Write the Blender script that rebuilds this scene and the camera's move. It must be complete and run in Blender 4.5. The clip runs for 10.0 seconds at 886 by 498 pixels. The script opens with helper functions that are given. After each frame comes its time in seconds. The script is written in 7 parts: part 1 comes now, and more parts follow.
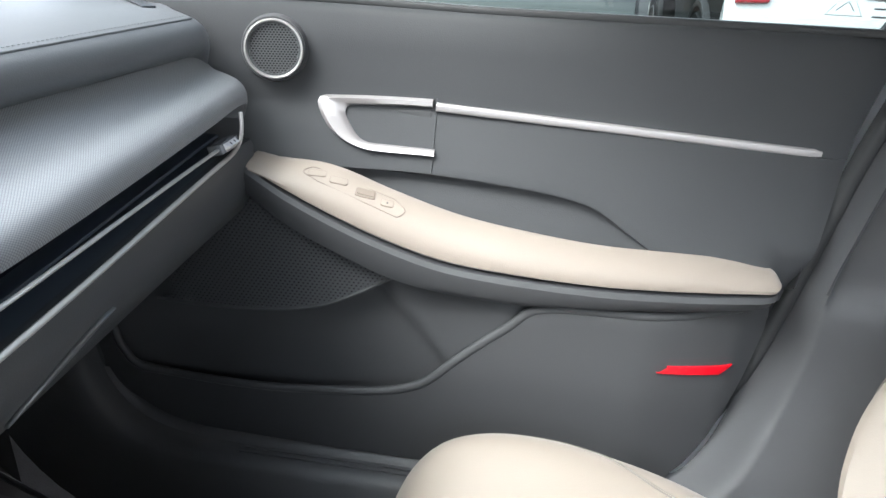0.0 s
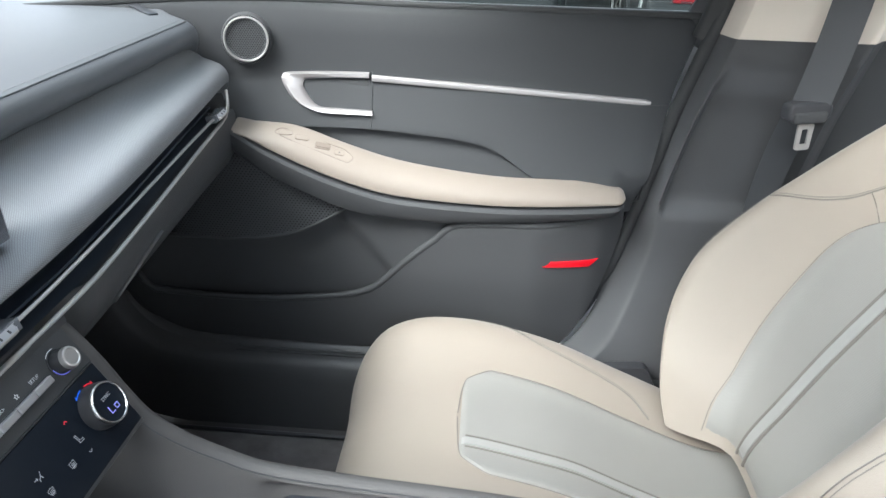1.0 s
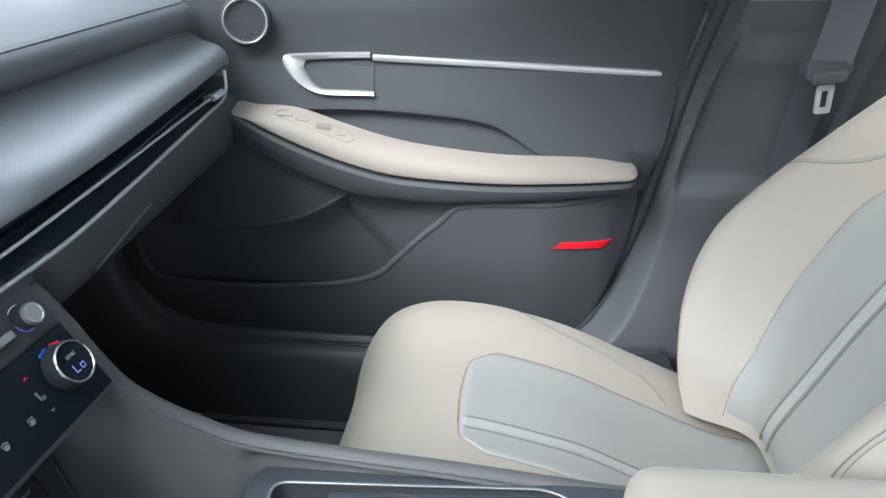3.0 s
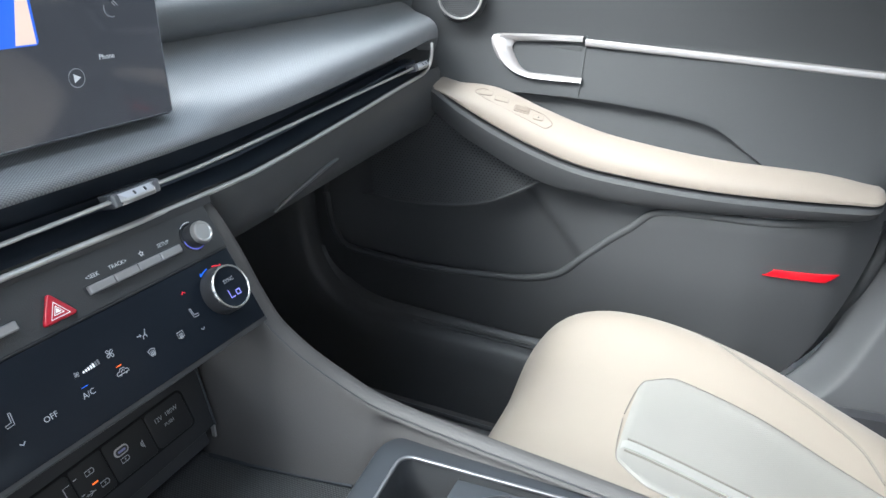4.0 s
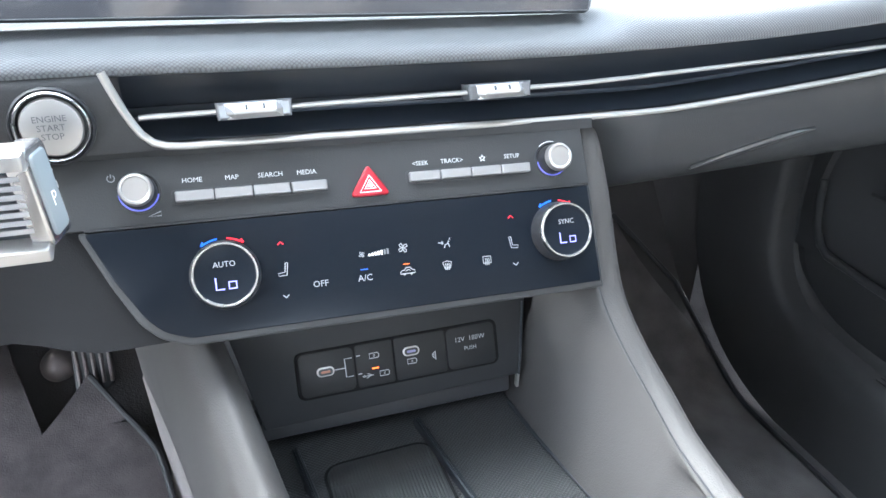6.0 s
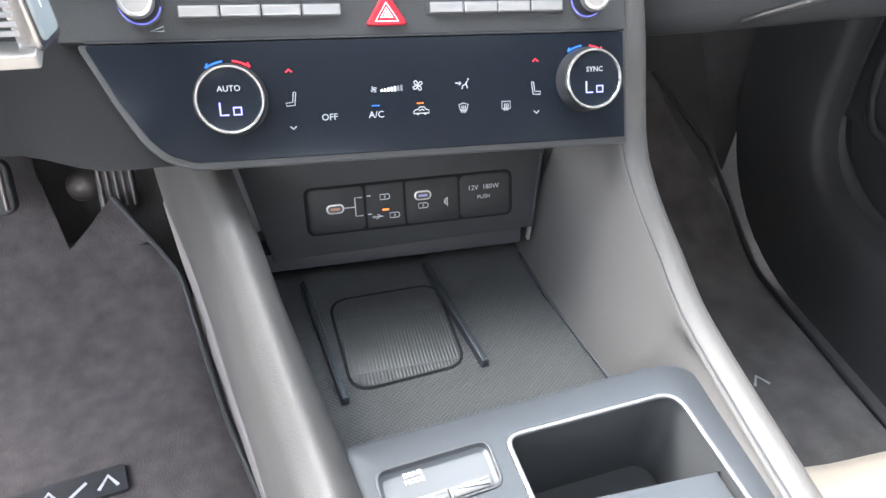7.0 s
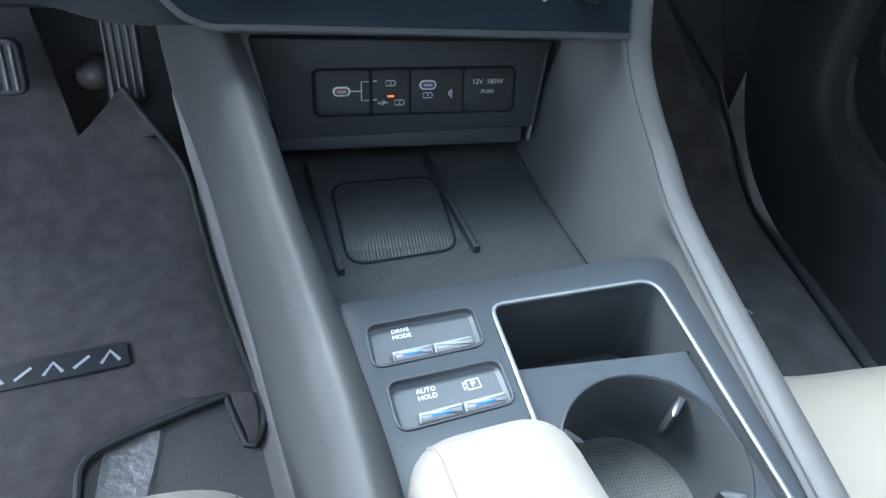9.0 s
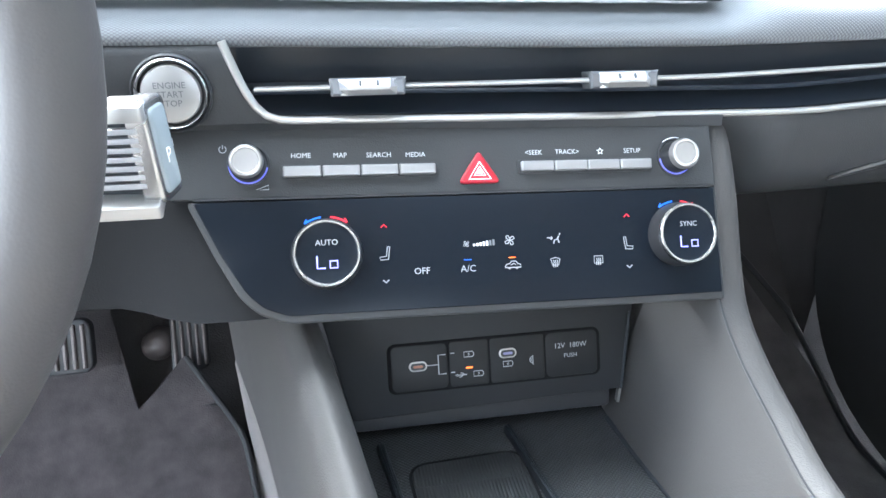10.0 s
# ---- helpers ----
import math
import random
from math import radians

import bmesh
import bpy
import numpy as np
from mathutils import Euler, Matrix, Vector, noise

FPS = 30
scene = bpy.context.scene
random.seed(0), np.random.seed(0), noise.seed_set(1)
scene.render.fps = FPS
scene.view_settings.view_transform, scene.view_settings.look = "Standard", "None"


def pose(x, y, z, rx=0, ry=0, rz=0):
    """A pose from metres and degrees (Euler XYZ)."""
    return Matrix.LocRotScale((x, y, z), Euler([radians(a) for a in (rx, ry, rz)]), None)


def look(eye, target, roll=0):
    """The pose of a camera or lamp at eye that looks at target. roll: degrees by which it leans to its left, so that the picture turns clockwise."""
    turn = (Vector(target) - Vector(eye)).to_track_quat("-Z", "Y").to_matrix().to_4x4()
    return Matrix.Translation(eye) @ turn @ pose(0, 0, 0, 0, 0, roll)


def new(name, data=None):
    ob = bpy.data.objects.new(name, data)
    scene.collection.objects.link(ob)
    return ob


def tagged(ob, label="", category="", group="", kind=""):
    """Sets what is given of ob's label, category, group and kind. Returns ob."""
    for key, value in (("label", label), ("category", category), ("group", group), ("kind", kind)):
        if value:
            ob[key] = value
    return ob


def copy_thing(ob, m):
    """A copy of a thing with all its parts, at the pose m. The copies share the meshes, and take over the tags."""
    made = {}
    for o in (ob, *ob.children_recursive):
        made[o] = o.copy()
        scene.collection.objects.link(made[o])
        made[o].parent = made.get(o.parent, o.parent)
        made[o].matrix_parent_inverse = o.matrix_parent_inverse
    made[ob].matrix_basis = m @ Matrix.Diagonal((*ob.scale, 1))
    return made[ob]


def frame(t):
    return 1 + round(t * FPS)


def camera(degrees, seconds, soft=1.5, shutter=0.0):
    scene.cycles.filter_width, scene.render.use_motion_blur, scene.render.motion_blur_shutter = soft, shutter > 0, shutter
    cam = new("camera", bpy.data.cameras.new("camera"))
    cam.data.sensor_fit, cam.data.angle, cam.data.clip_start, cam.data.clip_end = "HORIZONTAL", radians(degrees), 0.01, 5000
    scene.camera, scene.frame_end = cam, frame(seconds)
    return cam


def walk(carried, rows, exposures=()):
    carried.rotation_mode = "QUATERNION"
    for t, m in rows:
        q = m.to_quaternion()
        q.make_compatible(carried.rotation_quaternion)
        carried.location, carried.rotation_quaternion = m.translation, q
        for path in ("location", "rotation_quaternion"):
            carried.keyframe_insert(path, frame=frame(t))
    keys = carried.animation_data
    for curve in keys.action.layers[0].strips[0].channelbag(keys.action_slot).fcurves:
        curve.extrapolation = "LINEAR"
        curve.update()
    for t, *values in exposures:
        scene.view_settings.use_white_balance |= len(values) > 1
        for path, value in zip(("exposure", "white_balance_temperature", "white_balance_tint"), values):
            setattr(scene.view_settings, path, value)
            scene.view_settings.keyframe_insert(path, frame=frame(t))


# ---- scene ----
cam = camera(65.6, 10.0)
PATH = [
    (0, (-0.032, 0.069, 1.018), (1.785, 0.319, 0.219), 2.7),
    (0.5, (-0.184, 0.028, 1.114), (1.595, 0.199, 0.215), 2.4),
    (1, (-0.288, 0.013, 1.114), (1.476, 0.121, 0.177), 1.6),
    (1.5, (-0.372, -0.008, 1.129), (1.382, 0.045, 0.17), -0.0),
    (2, (-0.441, -0.002, 1.136), (1.313, 0.031, 0.177), -1.2),
    (2.2, (-0.416, -0.01, 1.127), (1.341, 0.034, 0.173), -1.5),
    (3.3, (-0.245, -0.045, 1.033), (1.524, 0.298, 0.166), -0.2),
    (3.5, (-0.233, -0.048, 1.025), (1.522, 0.387, 0.171), 0.3),
    (4, (-0.239, -0.047, 0.991), (1.409, 0.722, 0.157), 0.1),
    (4.5, (-0.208, -0.061, 0.96), (1.195, 1.102, 0.136), -1.1),
    (5, (-0.156, -0.063, 0.943), (0.911, 1.413, 0.116), -1.0),
    (5.2, (-0.136, -0.064, 0.944), (0.793, 1.501, 0.115), -0.9),
    (6.3, (-0.072, -0.039, 0.936), (0.439, 1.589, -0.108), 1.9),
    (6.5, (-0.069, -0.039, 0.935), (0.416, 1.543, -0.189), 2.5),
    (7, (-0.068, -0.039, 0.928), (0.364, 1.413, -0.378), 4.0),
    (7.5, (-0.064, -0.053, 0.919), (0.342, 1.266, -0.528), 5.9),
    (8, (-0.06, -0.068, 0.906), (0.338, 1.133, -0.643), 8.1),
    (8.5, (-0.055, -0.095, 0.901), (0.362, 1.065, -0.674), 9.8),
    (9, (-0.072, -0.079, 0.91), (0.339, 1.265, -0.512), 8.2),
    (9.5, (-0.092, -0.046, 0.914), (0.289, 1.539, -0.245), 5.1),
    (10, (-0.089, -0.029, 0.915), (0.242, 1.72, 0.004), 1.0),
]
walk(cam, [(t, look(eye, target, roll)) for t, eye, target, roll in PATH], [(0, 3.65, 6100, 7), (1.0, 3.5, 6050, 6), (2.2, 3.25, 5650, 6), (3.3, 3.4, 5750, 4), (4.0, 3.75, 5950, 5), (4.5, 3.93, 6100, 6), (5.0, 4.4, 6050, 6), (6.5, 5.12, 5950, 7), (7.0, 5.14, 6350, 9), (7.5, 4.98, 6600, 11), (8.0, 4.45, 6500, 9), (8.5, 4.0, 6300, 7), (9.0, 4.1, 5200, 0), (9.5, 5.0, 5450, 3), (10, 5.0, 5850, 5)])

# ---------- sky and sun ----------
SUN_UP, SUN_ROUND = radians(47), radians(310)
world = bpy.data.worlds.new("overcast_sky")
scene.world = world
world.use_nodes = True
sky = world.node_tree.nodes.new("ShaderNodeTexSky")
sky.sky_type, sky.sun_disc = "NISHITA", False
sky.sun_elevation, sky.sun_rotation = SUN_UP, SUN_ROUND
sky.air_density, sky.dust_density, sky.ozone_density = 1.0, 4.0, 1.0
bg = world.node_tree.nodes["Background"]
bg.inputs["Strength"].default_value = 0.15
pale = world.node_tree.nodes.new("ShaderNodeHueSaturation")
pale.inputs["Saturation"].default_value = 0.35
world.node_tree.links.new(sky.outputs[0], pale.inputs["Color"])
world.node_tree.links.new(pale.outputs[0], bg.inputs[0])
sun = new("sun", bpy.data.lights.new("sun", "SUN"))
sun.data.energy, sun.data.angle, sun.data.color = 0.3, radians(35), (1.0, 0.95, 0.88)
sun.matrix_basis = look((0, 0, 0), (-math.sin(SUN_ROUND) * math.cos(SUN_UP), -math.cos(SUN_ROUND) * math.cos(SUN_UP), -math.sin(SUN_UP)))


from mathutils.bvhtree import BVHTree

# ---------- tools ----------
def thing(name, label, category, group="", kind=""):
    return tagged(new(name), label, category, group, kind)


def finish(bm, smooth=True, sharp=40):
    bmesh.ops.remove_doubles(bm, verts=bm.verts, dist=1e-6)
    bmesh.ops.recalc_face_normals(bm, faces=bm.faces)
    if smooth:
        lim = radians(sharp)
        for f in bm.faces:
            f.smooth = True
        for e in bm.edges:
            if len(e.link_faces) == 2 and e.calc_face_angle(0) > lim:
                e.smooth = False
    return bm


def part(name, bm, material, parent=None, label="", smooth=True, sharp=40, recalc=True):
    if isinstance(bm, bmesh.types.BMesh):
        me = bpy.data.meshes.new(name)
        if recalc:
            finish(bm, smooth, sharp)
        bm.to_mesh(me)
        bm.free()
    else:
        me = bm
    if material and not me.materials:
        me.materials.append(material)
    ob = new(name, me)
    if parent:
        ob.parent = parent
    if label:
        ob["label"] = label
    return ob


def curve(points, n=24):
    """Smooth run of n + 1 points through the control points."""
    p = [np.array(q, float) for q in points]
    d = np.concatenate([[0], np.cumsum([np.linalg.norm(b - a) for a, b in zip(p, p[1:])])])
    out = []
    for s in np.linspace(0, d[-1], n + 1):
        i = min(max(int(np.searchsorted(d, s) - 1), 0), len(p) - 2)
        t = (s - d[i]) / (d[i + 1] - d[i])
        a, b = p[i], p[i + 1]
        ma = (p[i + 1] - p[i - 1]) / (d[i + 1] - d[i - 1]) if i else (b - a) / (d[i + 1] - d[i])
        mb = (p[i + 2] - p[i]) / (d[i + 2] - d[i]) if i + 2 < len(p) else (b - a) / (d[i + 1] - d[i])
        h = d[i + 1] - d[i]
        out.append((2 * t**3 - 3 * t**2 + 1) * a + (t**3 - 2 * t**2 + t) * h * ma + (3 * t**2 - 2 * t**3) * b + (t**3 - t**2) * h * mb)
    return out


def at(points, x):
    """Value at x of the smooth run through points (x, value), x rising."""
    xs = [q[0] for q in points]
    ys = [q[1] for q in points]
    if x <= xs[0]:
        return ys[0]
    if x >= xs[-1]:
        return ys[-1]
    i = max(j for j in range(len(xs) - 1) if xs[j] <= x)
    h = xs[i + 1] - xs[i]
    t = (x - xs[i]) / h
    sl = lambda a, b: (ys[b] - ys[a]) / (xs[b] - xs[a])
    ma = sl(i - 1, i + 1) if i else sl(i, i + 1)
    mb = sl(i, i + 2) if i + 2 < len(xs) else sl(i, i + 1)
    return (2 * t**3 - 3 * t**2 + 1) * ys[i] + (t**3 - 2 * t**2 + t) * h * ma + (3 * t**2 - 2 * t**3) * ys[i + 1] + (t**3 - t**2) * h * mb


def ramp(x, a, b):
    t = min(max((x - a) / (b - a), 0), 1)
    return t * t * (3 - 2 * t)


def patch(rows, closed=False, caps=False):
    """Faces between rows of points; closed joins the ends of each row, caps fills the first and last row."""
    bm = bmesh.new()
    vs = [[bm.verts.new(p) for p in r] for r in rows]
    n = len(rows[0])
    for a, b in zip(vs, vs[1:]):
        for j in range(n if closed else n - 1):
            k = (j + 1) % n
            try:
                bm.faces.new((a[j], a[k], b[k], b[j]))
            except ValueError:
                pass
    if caps:
        bm.faces.new(vs[0])
        bm.faces.new(vs[-1][::-1])
    return bm


def add(bm, other):
    """Joins another bmesh into bm."""
    me = bpy.data.meshes.new("join")
    other.to_mesh(me)
    other.free()
    bm.from_mesh(me)
    bpy.data.meshes.remove(me)
    return bm


def ring(rx, ry=None, n=24):
    ry = ry or rx
    return [(rx * math.cos(2 * math.pi * i / n), ry * math.sin(2 * math.pi * i / n)) for i in range(n)]


def rrect(w, h, r, n=5):
    out = []
    for cx, cy, a in ((w / 2 - r, h / 2 - r, 0), (-w / 2 + r, h / 2 - r, 90), (-w / 2 + r, -h / 2 + r, 180), (w / 2 - r, -h / 2 + r, 270)):
        for i in range(n + 1):
            b = radians(a + 90 * i / n)
            out.append((cx + r * math.cos(b), cy + r * math.sin(b)))
    return out


def rounded(poly, r, n=5):
    """The polygon with its corners rounded."""
    out = []
    m = len(poly)
    for i in range(m):
        p, q, s = (np.array(poly[(i + k) % m], float) for k in (-1, 0, 1))
        a, b = (p - q) / np.linalg.norm(p - q), (s - q) / np.linalg.norm(s - q)
        ang = math.acos(max(-1, min(1, float(a @ b))))
        rr = r[i] if isinstance(r, (list, tuple)) else r
        d = min(rr / math.tan(ang / 2), 0.48 * np.linalg.norm(p - q), 0.48 * np.linalg.norm(s - q))
        u, v = q + a * d, q + b * d
        for k in range(n + 1):
            t = k / n
            out.append(tuple((1 - t)**2 * u + 2 * t * (1 - t) * q + t**2 * v))
    return out


def inset(poly, d):
    m = len(poly)
    area = sum(poly[i][0] * poly[(i + 1) % m][1] - poly[(i + 1) % m][0] * poly[i][1] for i in range(m))
    sgn = 1 if area > 0 else -1
    out = []
    for i in range(m):
        p, q, s = (np.array(poly[(i + k) % m], float) for k in (-1, 0, 1))
        a, b = q - p, s - q
        a, b = a / (np.linalg.norm(a) or 1), b / (np.linalg.norm(b) or 1)
        n1, n2 = np.array((-a[1], a[0])) * sgn, np.array((-b[1], b[0])) * sgn
        k = n1 + n2
        k = k / max(float(k @ k), 0.3) * 2
        out.append(tuple(q + k * d))
    return out


def slab(poly, m, z0, z1, bevel=0.0, steps=3, base=True):
    """An extruded outline from z0 up to z1 in the frame m, with its upper edge rounded by bevel."""
    bm = bmesh.new()
    rows = [[(x, y, z0) for x, y in poly]]
    if bevel:
        for i in range(steps + 1):
            b = math.pi / 2 * i / steps
            rows.append([(x, y, z1 - bevel + bevel * math.sin(b)) for x, y in inset(poly, bevel * (1 - math.cos(b)))])
    else:
        rows.append([(x, y, z1) for x, y in poly])
    vs = [[bm.verts.new(m @ Vector(p)) for p in r] for r in rows]
    n = len(poly)
    for a, b in zip(vs, vs[1:]):
        for j in range(n):
            bm.faces.new((a[j], a[(j + 1) % n], b[(j + 1) % n], b[j]))
    bm.faces.new(vs[-1])
    if base:
        bm.faces.new(vs[0][::-1])
    return bm


def sheet(outer, holes, m, z=0.0):
    """A flat face with holes, in the frame m."""
    bm = bmesh.new()
    edges = []
    for loop in (outer, *holes):
        vs = [bm.verts.new(m @ Vector((x, y, z))) for x, y in loop]
        edges += [bm.edges.new((vs[i], vs[(i + 1) % len(vs)])) for i in range(len(vs))]
    bmesh.ops.triangle_fill(bm, use_beauty=True, use_dissolve=False, edges=edges)
    return bm


def wall(loop, m, z0, z1):
    return patch([[m @ Vector((x, y, z0)) for x, y in loop], [m @ Vector((x, y, z1)) for x, y in loop]], closed=True)


def tube(path, prof, up=(0, 0, 1), closed=False, scale=None):
    """A profile (side, up) carried along a path."""
    p = [Vector(q) for q in path]
    n = len(p)
    rows = []
    for i in range(n):
        a = p[(i - 1) % n] if closed or i else p[i]
        b = p[(i + 1) % n] if closed or i < n - 1 else p[i]
        t = (b - a).normalized()
        side = t.cross(Vector(up)).normalized()
        w = side.cross(t)
        k = scale[i] if scale else 1
        rows.append([p[i] + side * (x * k) + w * (y * k) for x, y in prof])
    if closed:
        rows.append(rows[0])
    return patch(rows, closed=True, caps=not closed)


def lathe(prof, m, n=32, cap=True):
    """A profile (radius, height) turned about the frame's z; cap closes its last ring."""
    rows = [[m @ Vector((r * math.cos(2 * math.pi * i / n), r * math.sin(2 * math.pi * i / n), z)) for i in range(n)] for r, z in prof]
    bm = patch(rows, closed=True)
    if cap:
        bm.verts.ensure_lookup_table()
        bm.faces.new(bm.verts[-n:])
    return bm


def box(m, sx, sy, sz, r=0.0):
    return slab(rrect(sx, sy, r or min(sx, sy) * 0.08, 3), m, -sz / 2, sz / 2, min(sx, sy, sz) * 0.12, 2)


def lettering(text, size, m, material, parent, name="lettering", align="CENTER", spacing=1.0):
    cu = bpy.data.curves.new(name, "FONT")
    cu.body, cu.size, cu.align_x, cu.align_y, cu.space_character = text, size, align, "CENTER", spacing
    cu.resolution_u = 2
    tmp = bpy.data.objects.new(name, cu)
    me = bpy.data.meshes.new_from_object(tmp)
    bpy.data.objects.remove(tmp)
    me.transform(m)
    me.name = name
    me.materials.clear()
    return part(name, me, material, parent)


def strokes(lines, m, w, material, parent, name, closed=False):
    """A drawn sign: lines of points as thin flat bands."""
    bm = bmesh.new()
    for ln in lines:
        loop = len(ln) > 2 and ln[0] == ln[-1]
        pts = [Vector((*q, 0)) for q in (ln[:-1] if loop else ln)]
        n = len(pts)
        rows = []
        for i in range(n):
            a = pts[(i - 1) % n] if loop or i else pts[i]
            b = pts[(i + 1) % n] if loop or i < n - 1 else pts[i]
            t = (b - a).normalized()
            s = Vector((-t.y, t.x, 0)) * (w / 2)
            rows.append([m @ (pts[i] + s), m @ (pts[i] - s)])
        if loop:
            rows.append(rows[0])
        add(bm, patch(rows))
    return part(name, bm, material, parent)


def frame_of(o, u, v):
    u, v = Vector(u).normalized(), Vector(v)
    n = u.cross(v).normalized()
    v = n.cross(u)
    return Matrix(((u.x, v.x, n.x, o[0]), (u.y, v.y, n.y, o[1]), (u.z, v.z, n.z, o[2]), (0, 0, 0, 1)))


FLAT = Matrix.Identity(4)


# ---------- materials ----------
def material(name, color, rough=0.5, metal=0.0, grain=0.0, grain_size=0.001, vary=0.08, vary_size=0.05, stain=0.0, coat=0.0, glow=0.0, sheen=0.0, spec=0.5, kind="NOISE", contrast=0.0):
    """Colour with two scales of variation, and fine relief of a real size in metres."""
    m = bpy.data.materials.new(name)
    m.use_nodes = True
    nt = m.node_tree
    b = nt.nodes["Principled BSDF"]
    b.inputs["Roughness"].default_value = rough
    b.inputs["Metallic"].default_value = metal
    b.inputs["Coat Weight"].default_value = coat
    b.inputs["Coat Roughness"].default_value = 0.08
    b.inputs["Sheen Weight"].default_value = sheen
    b.inputs["Specular IOR Level"].default_value = spec
    co = nt.nodes.new("ShaderNodeTexCoord").outputs["Object"]
    big = nt.nodes.new("ShaderNodeTexNoise")
    big.inputs["Scale"].default_value, big.inputs["Detail"].default_value = 1 / vary_size, 5
    nt.links.new(co, big.inputs["Vector"])
    r = nt.nodes.new("ShaderNodeMapRange")
    r.inputs["To Min"].default_value, r.inputs["To Max"].default_value = 1 - vary, 1 + vary
    r.inputs["From Min"].default_value, r.inputs["From Max"].default_value = contrast, 1 - contrast
    nt.links.new(big.outputs["Fac"], r.inputs["Value"])
    mix = nt.nodes.new("ShaderNodeMix")
    mix.data_type, mix.blend_type = "RGBA", "MULTIPLY"
    mix.inputs[0].default_value = 1
    mix.inputs[6].default_value = (*color, 1)
    nt.links.new(r.outputs[0], mix.inputs[7])
    nt.links.new(mix.outputs[2], b.inputs["Base Color"])
    rr = nt.nodes.new("ShaderNodeMapRange")
    rr.inputs["To Min"].default_value, rr.inputs["To Max"].default_value = max(rough - 0.06, 0.02), min(rough + 0.06, 1)
    nt.links.new(big.outputs["Fac"], rr.inputs["Value"])
    nt.links.new(rr.outputs[0], b.inputs["Roughness"])
    if grain:
        if kind == "VORONOI":
            fine = nt.nodes.new("ShaderNodeTexVoronoi")
            out = fine.outputs["Distance"]
        else:
            fine = nt.nodes.new("ShaderNodeTexNoise")
            fine.inputs["Detail"].default_value = 3
            out = fine.outputs["Fac"]
        fine.inputs["Scale"].default_value = 1 / grain_size
        nt.links.new(co, fine.inputs["Vector"])
        bump = nt.nodes.new("ShaderNodeBump")
        bump.inputs["Strength"].default_value, bump.inputs["Distance"].default_value = grain, grain_size * 0.4
        nt.links.new(out, bump.inputs["Height"])
        nt.links.new(bump.outputs[0], b.inputs["Normal"])
    if glow:
        b.inputs["Emission Color"].default_value, b.inputs["Emission Strength"].default_value = (*color, 1), glow
    return m


def woven(name, color, size, rough=0.5, depth=0.6, metal=0.0, across="X", along=("Y",), grid=False, vary=0.06, groove=0.0):
    """An emboss of small cells, size metres wide and high: diamonds, or squares where grid is set; groove puts shade
    into the colour of the joints.
    """
    m = material(name, color, rough, metal, vary=vary, vary_size=0.08)
    nt = m.node_tree
    b = nt.nodes["Principled BSDF"]
    co = nt.nodes.new("ShaderNodeTexCoord").outputs["Object"]
    sep = nt.nodes.new("ShaderNodeSeparateXYZ")
    nt.links.new(co, sep.inputs[0])

    def calc(op, a, b_):
        n = nt.nodes.new("ShaderNodeMath")
        n.operation = op
        for k, q in enumerate((a, b_)):
            if q is None:
                continue
            if isinstance(q, (int, float)):
                n.inputs[k].default_value = q
            else:
                nt.links.new(q, n.inputs[k])
        return n.outputs[0]
    up = sep.outputs[along[0]]
    for q in along[1:]:
        up = calc("ADD", up, sep.outputs[q])
    p = calc("MULTIPLY", sep.outputs[across], math.pi / size[0])
    q = calc("MULTIPLY", up, math.pi / size[1])
    one, two = (p, q) if grid else (calc("ADD", p, q), calc("SUBTRACT", p, q))
    h = calc("MULTIPLY", calc("ABSOLUTE", calc("SINE", one, None), None), calc("ABSOLUTE", calc("SINE", two, None), None))
    bump = nt.nodes.new("ShaderNodeBump")
    bump.inputs["Strength"].default_value, bump.inputs["Distance"].default_value = depth, size[1] * 0.3
    nt.links.new(h, bump.inputs["Height"])
    nt.links.new(bump.outputs[0], b.inputs["Normal"])
    # relief shade painted into the base colour, darkest along the joints
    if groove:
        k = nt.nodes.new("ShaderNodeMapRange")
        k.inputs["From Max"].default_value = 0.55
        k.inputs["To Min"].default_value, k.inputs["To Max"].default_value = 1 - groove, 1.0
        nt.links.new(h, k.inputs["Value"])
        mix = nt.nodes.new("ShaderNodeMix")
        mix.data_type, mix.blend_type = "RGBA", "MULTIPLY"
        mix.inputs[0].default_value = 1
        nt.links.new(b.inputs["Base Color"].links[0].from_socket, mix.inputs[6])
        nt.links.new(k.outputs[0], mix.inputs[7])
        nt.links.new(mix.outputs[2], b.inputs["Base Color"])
    return m


def glass(name, tint=(1, 1, 1), rough=0.0):
    """Thin pane: clear with a gloss that rises at grazing angles."""
    m = bpy.data.materials.new(name)
    m.use_nodes = True
    nt = m.node_tree
    nt.nodes.clear()
    out = nt.nodes.new("ShaderNodeOutputMaterial")
    tr = nt.nodes.new("ShaderNodeBsdfTransparent")
    tr.inputs[0].default_value = (*tint, 1)
    gl = nt.nodes.new("ShaderNodeBsdfGlossy")
    gl.inputs["Roughness"].default_value = rough
    fr = nt.nodes.new("ShaderNodeFresnel")
    fr.inputs[0].default_value = 1.45
    mix = nt.nodes.new("ShaderNodeMixShader")
    nt.links.new(fr.outputs[0], mix.inputs[0])
    nt.links.new(tr.outputs[0], mix.inputs[1])
    nt.links.new(gl.outputs[0], mix.inputs[2])
    nt.links.new(mix.outputs[0], out.inputs[0])
    return m


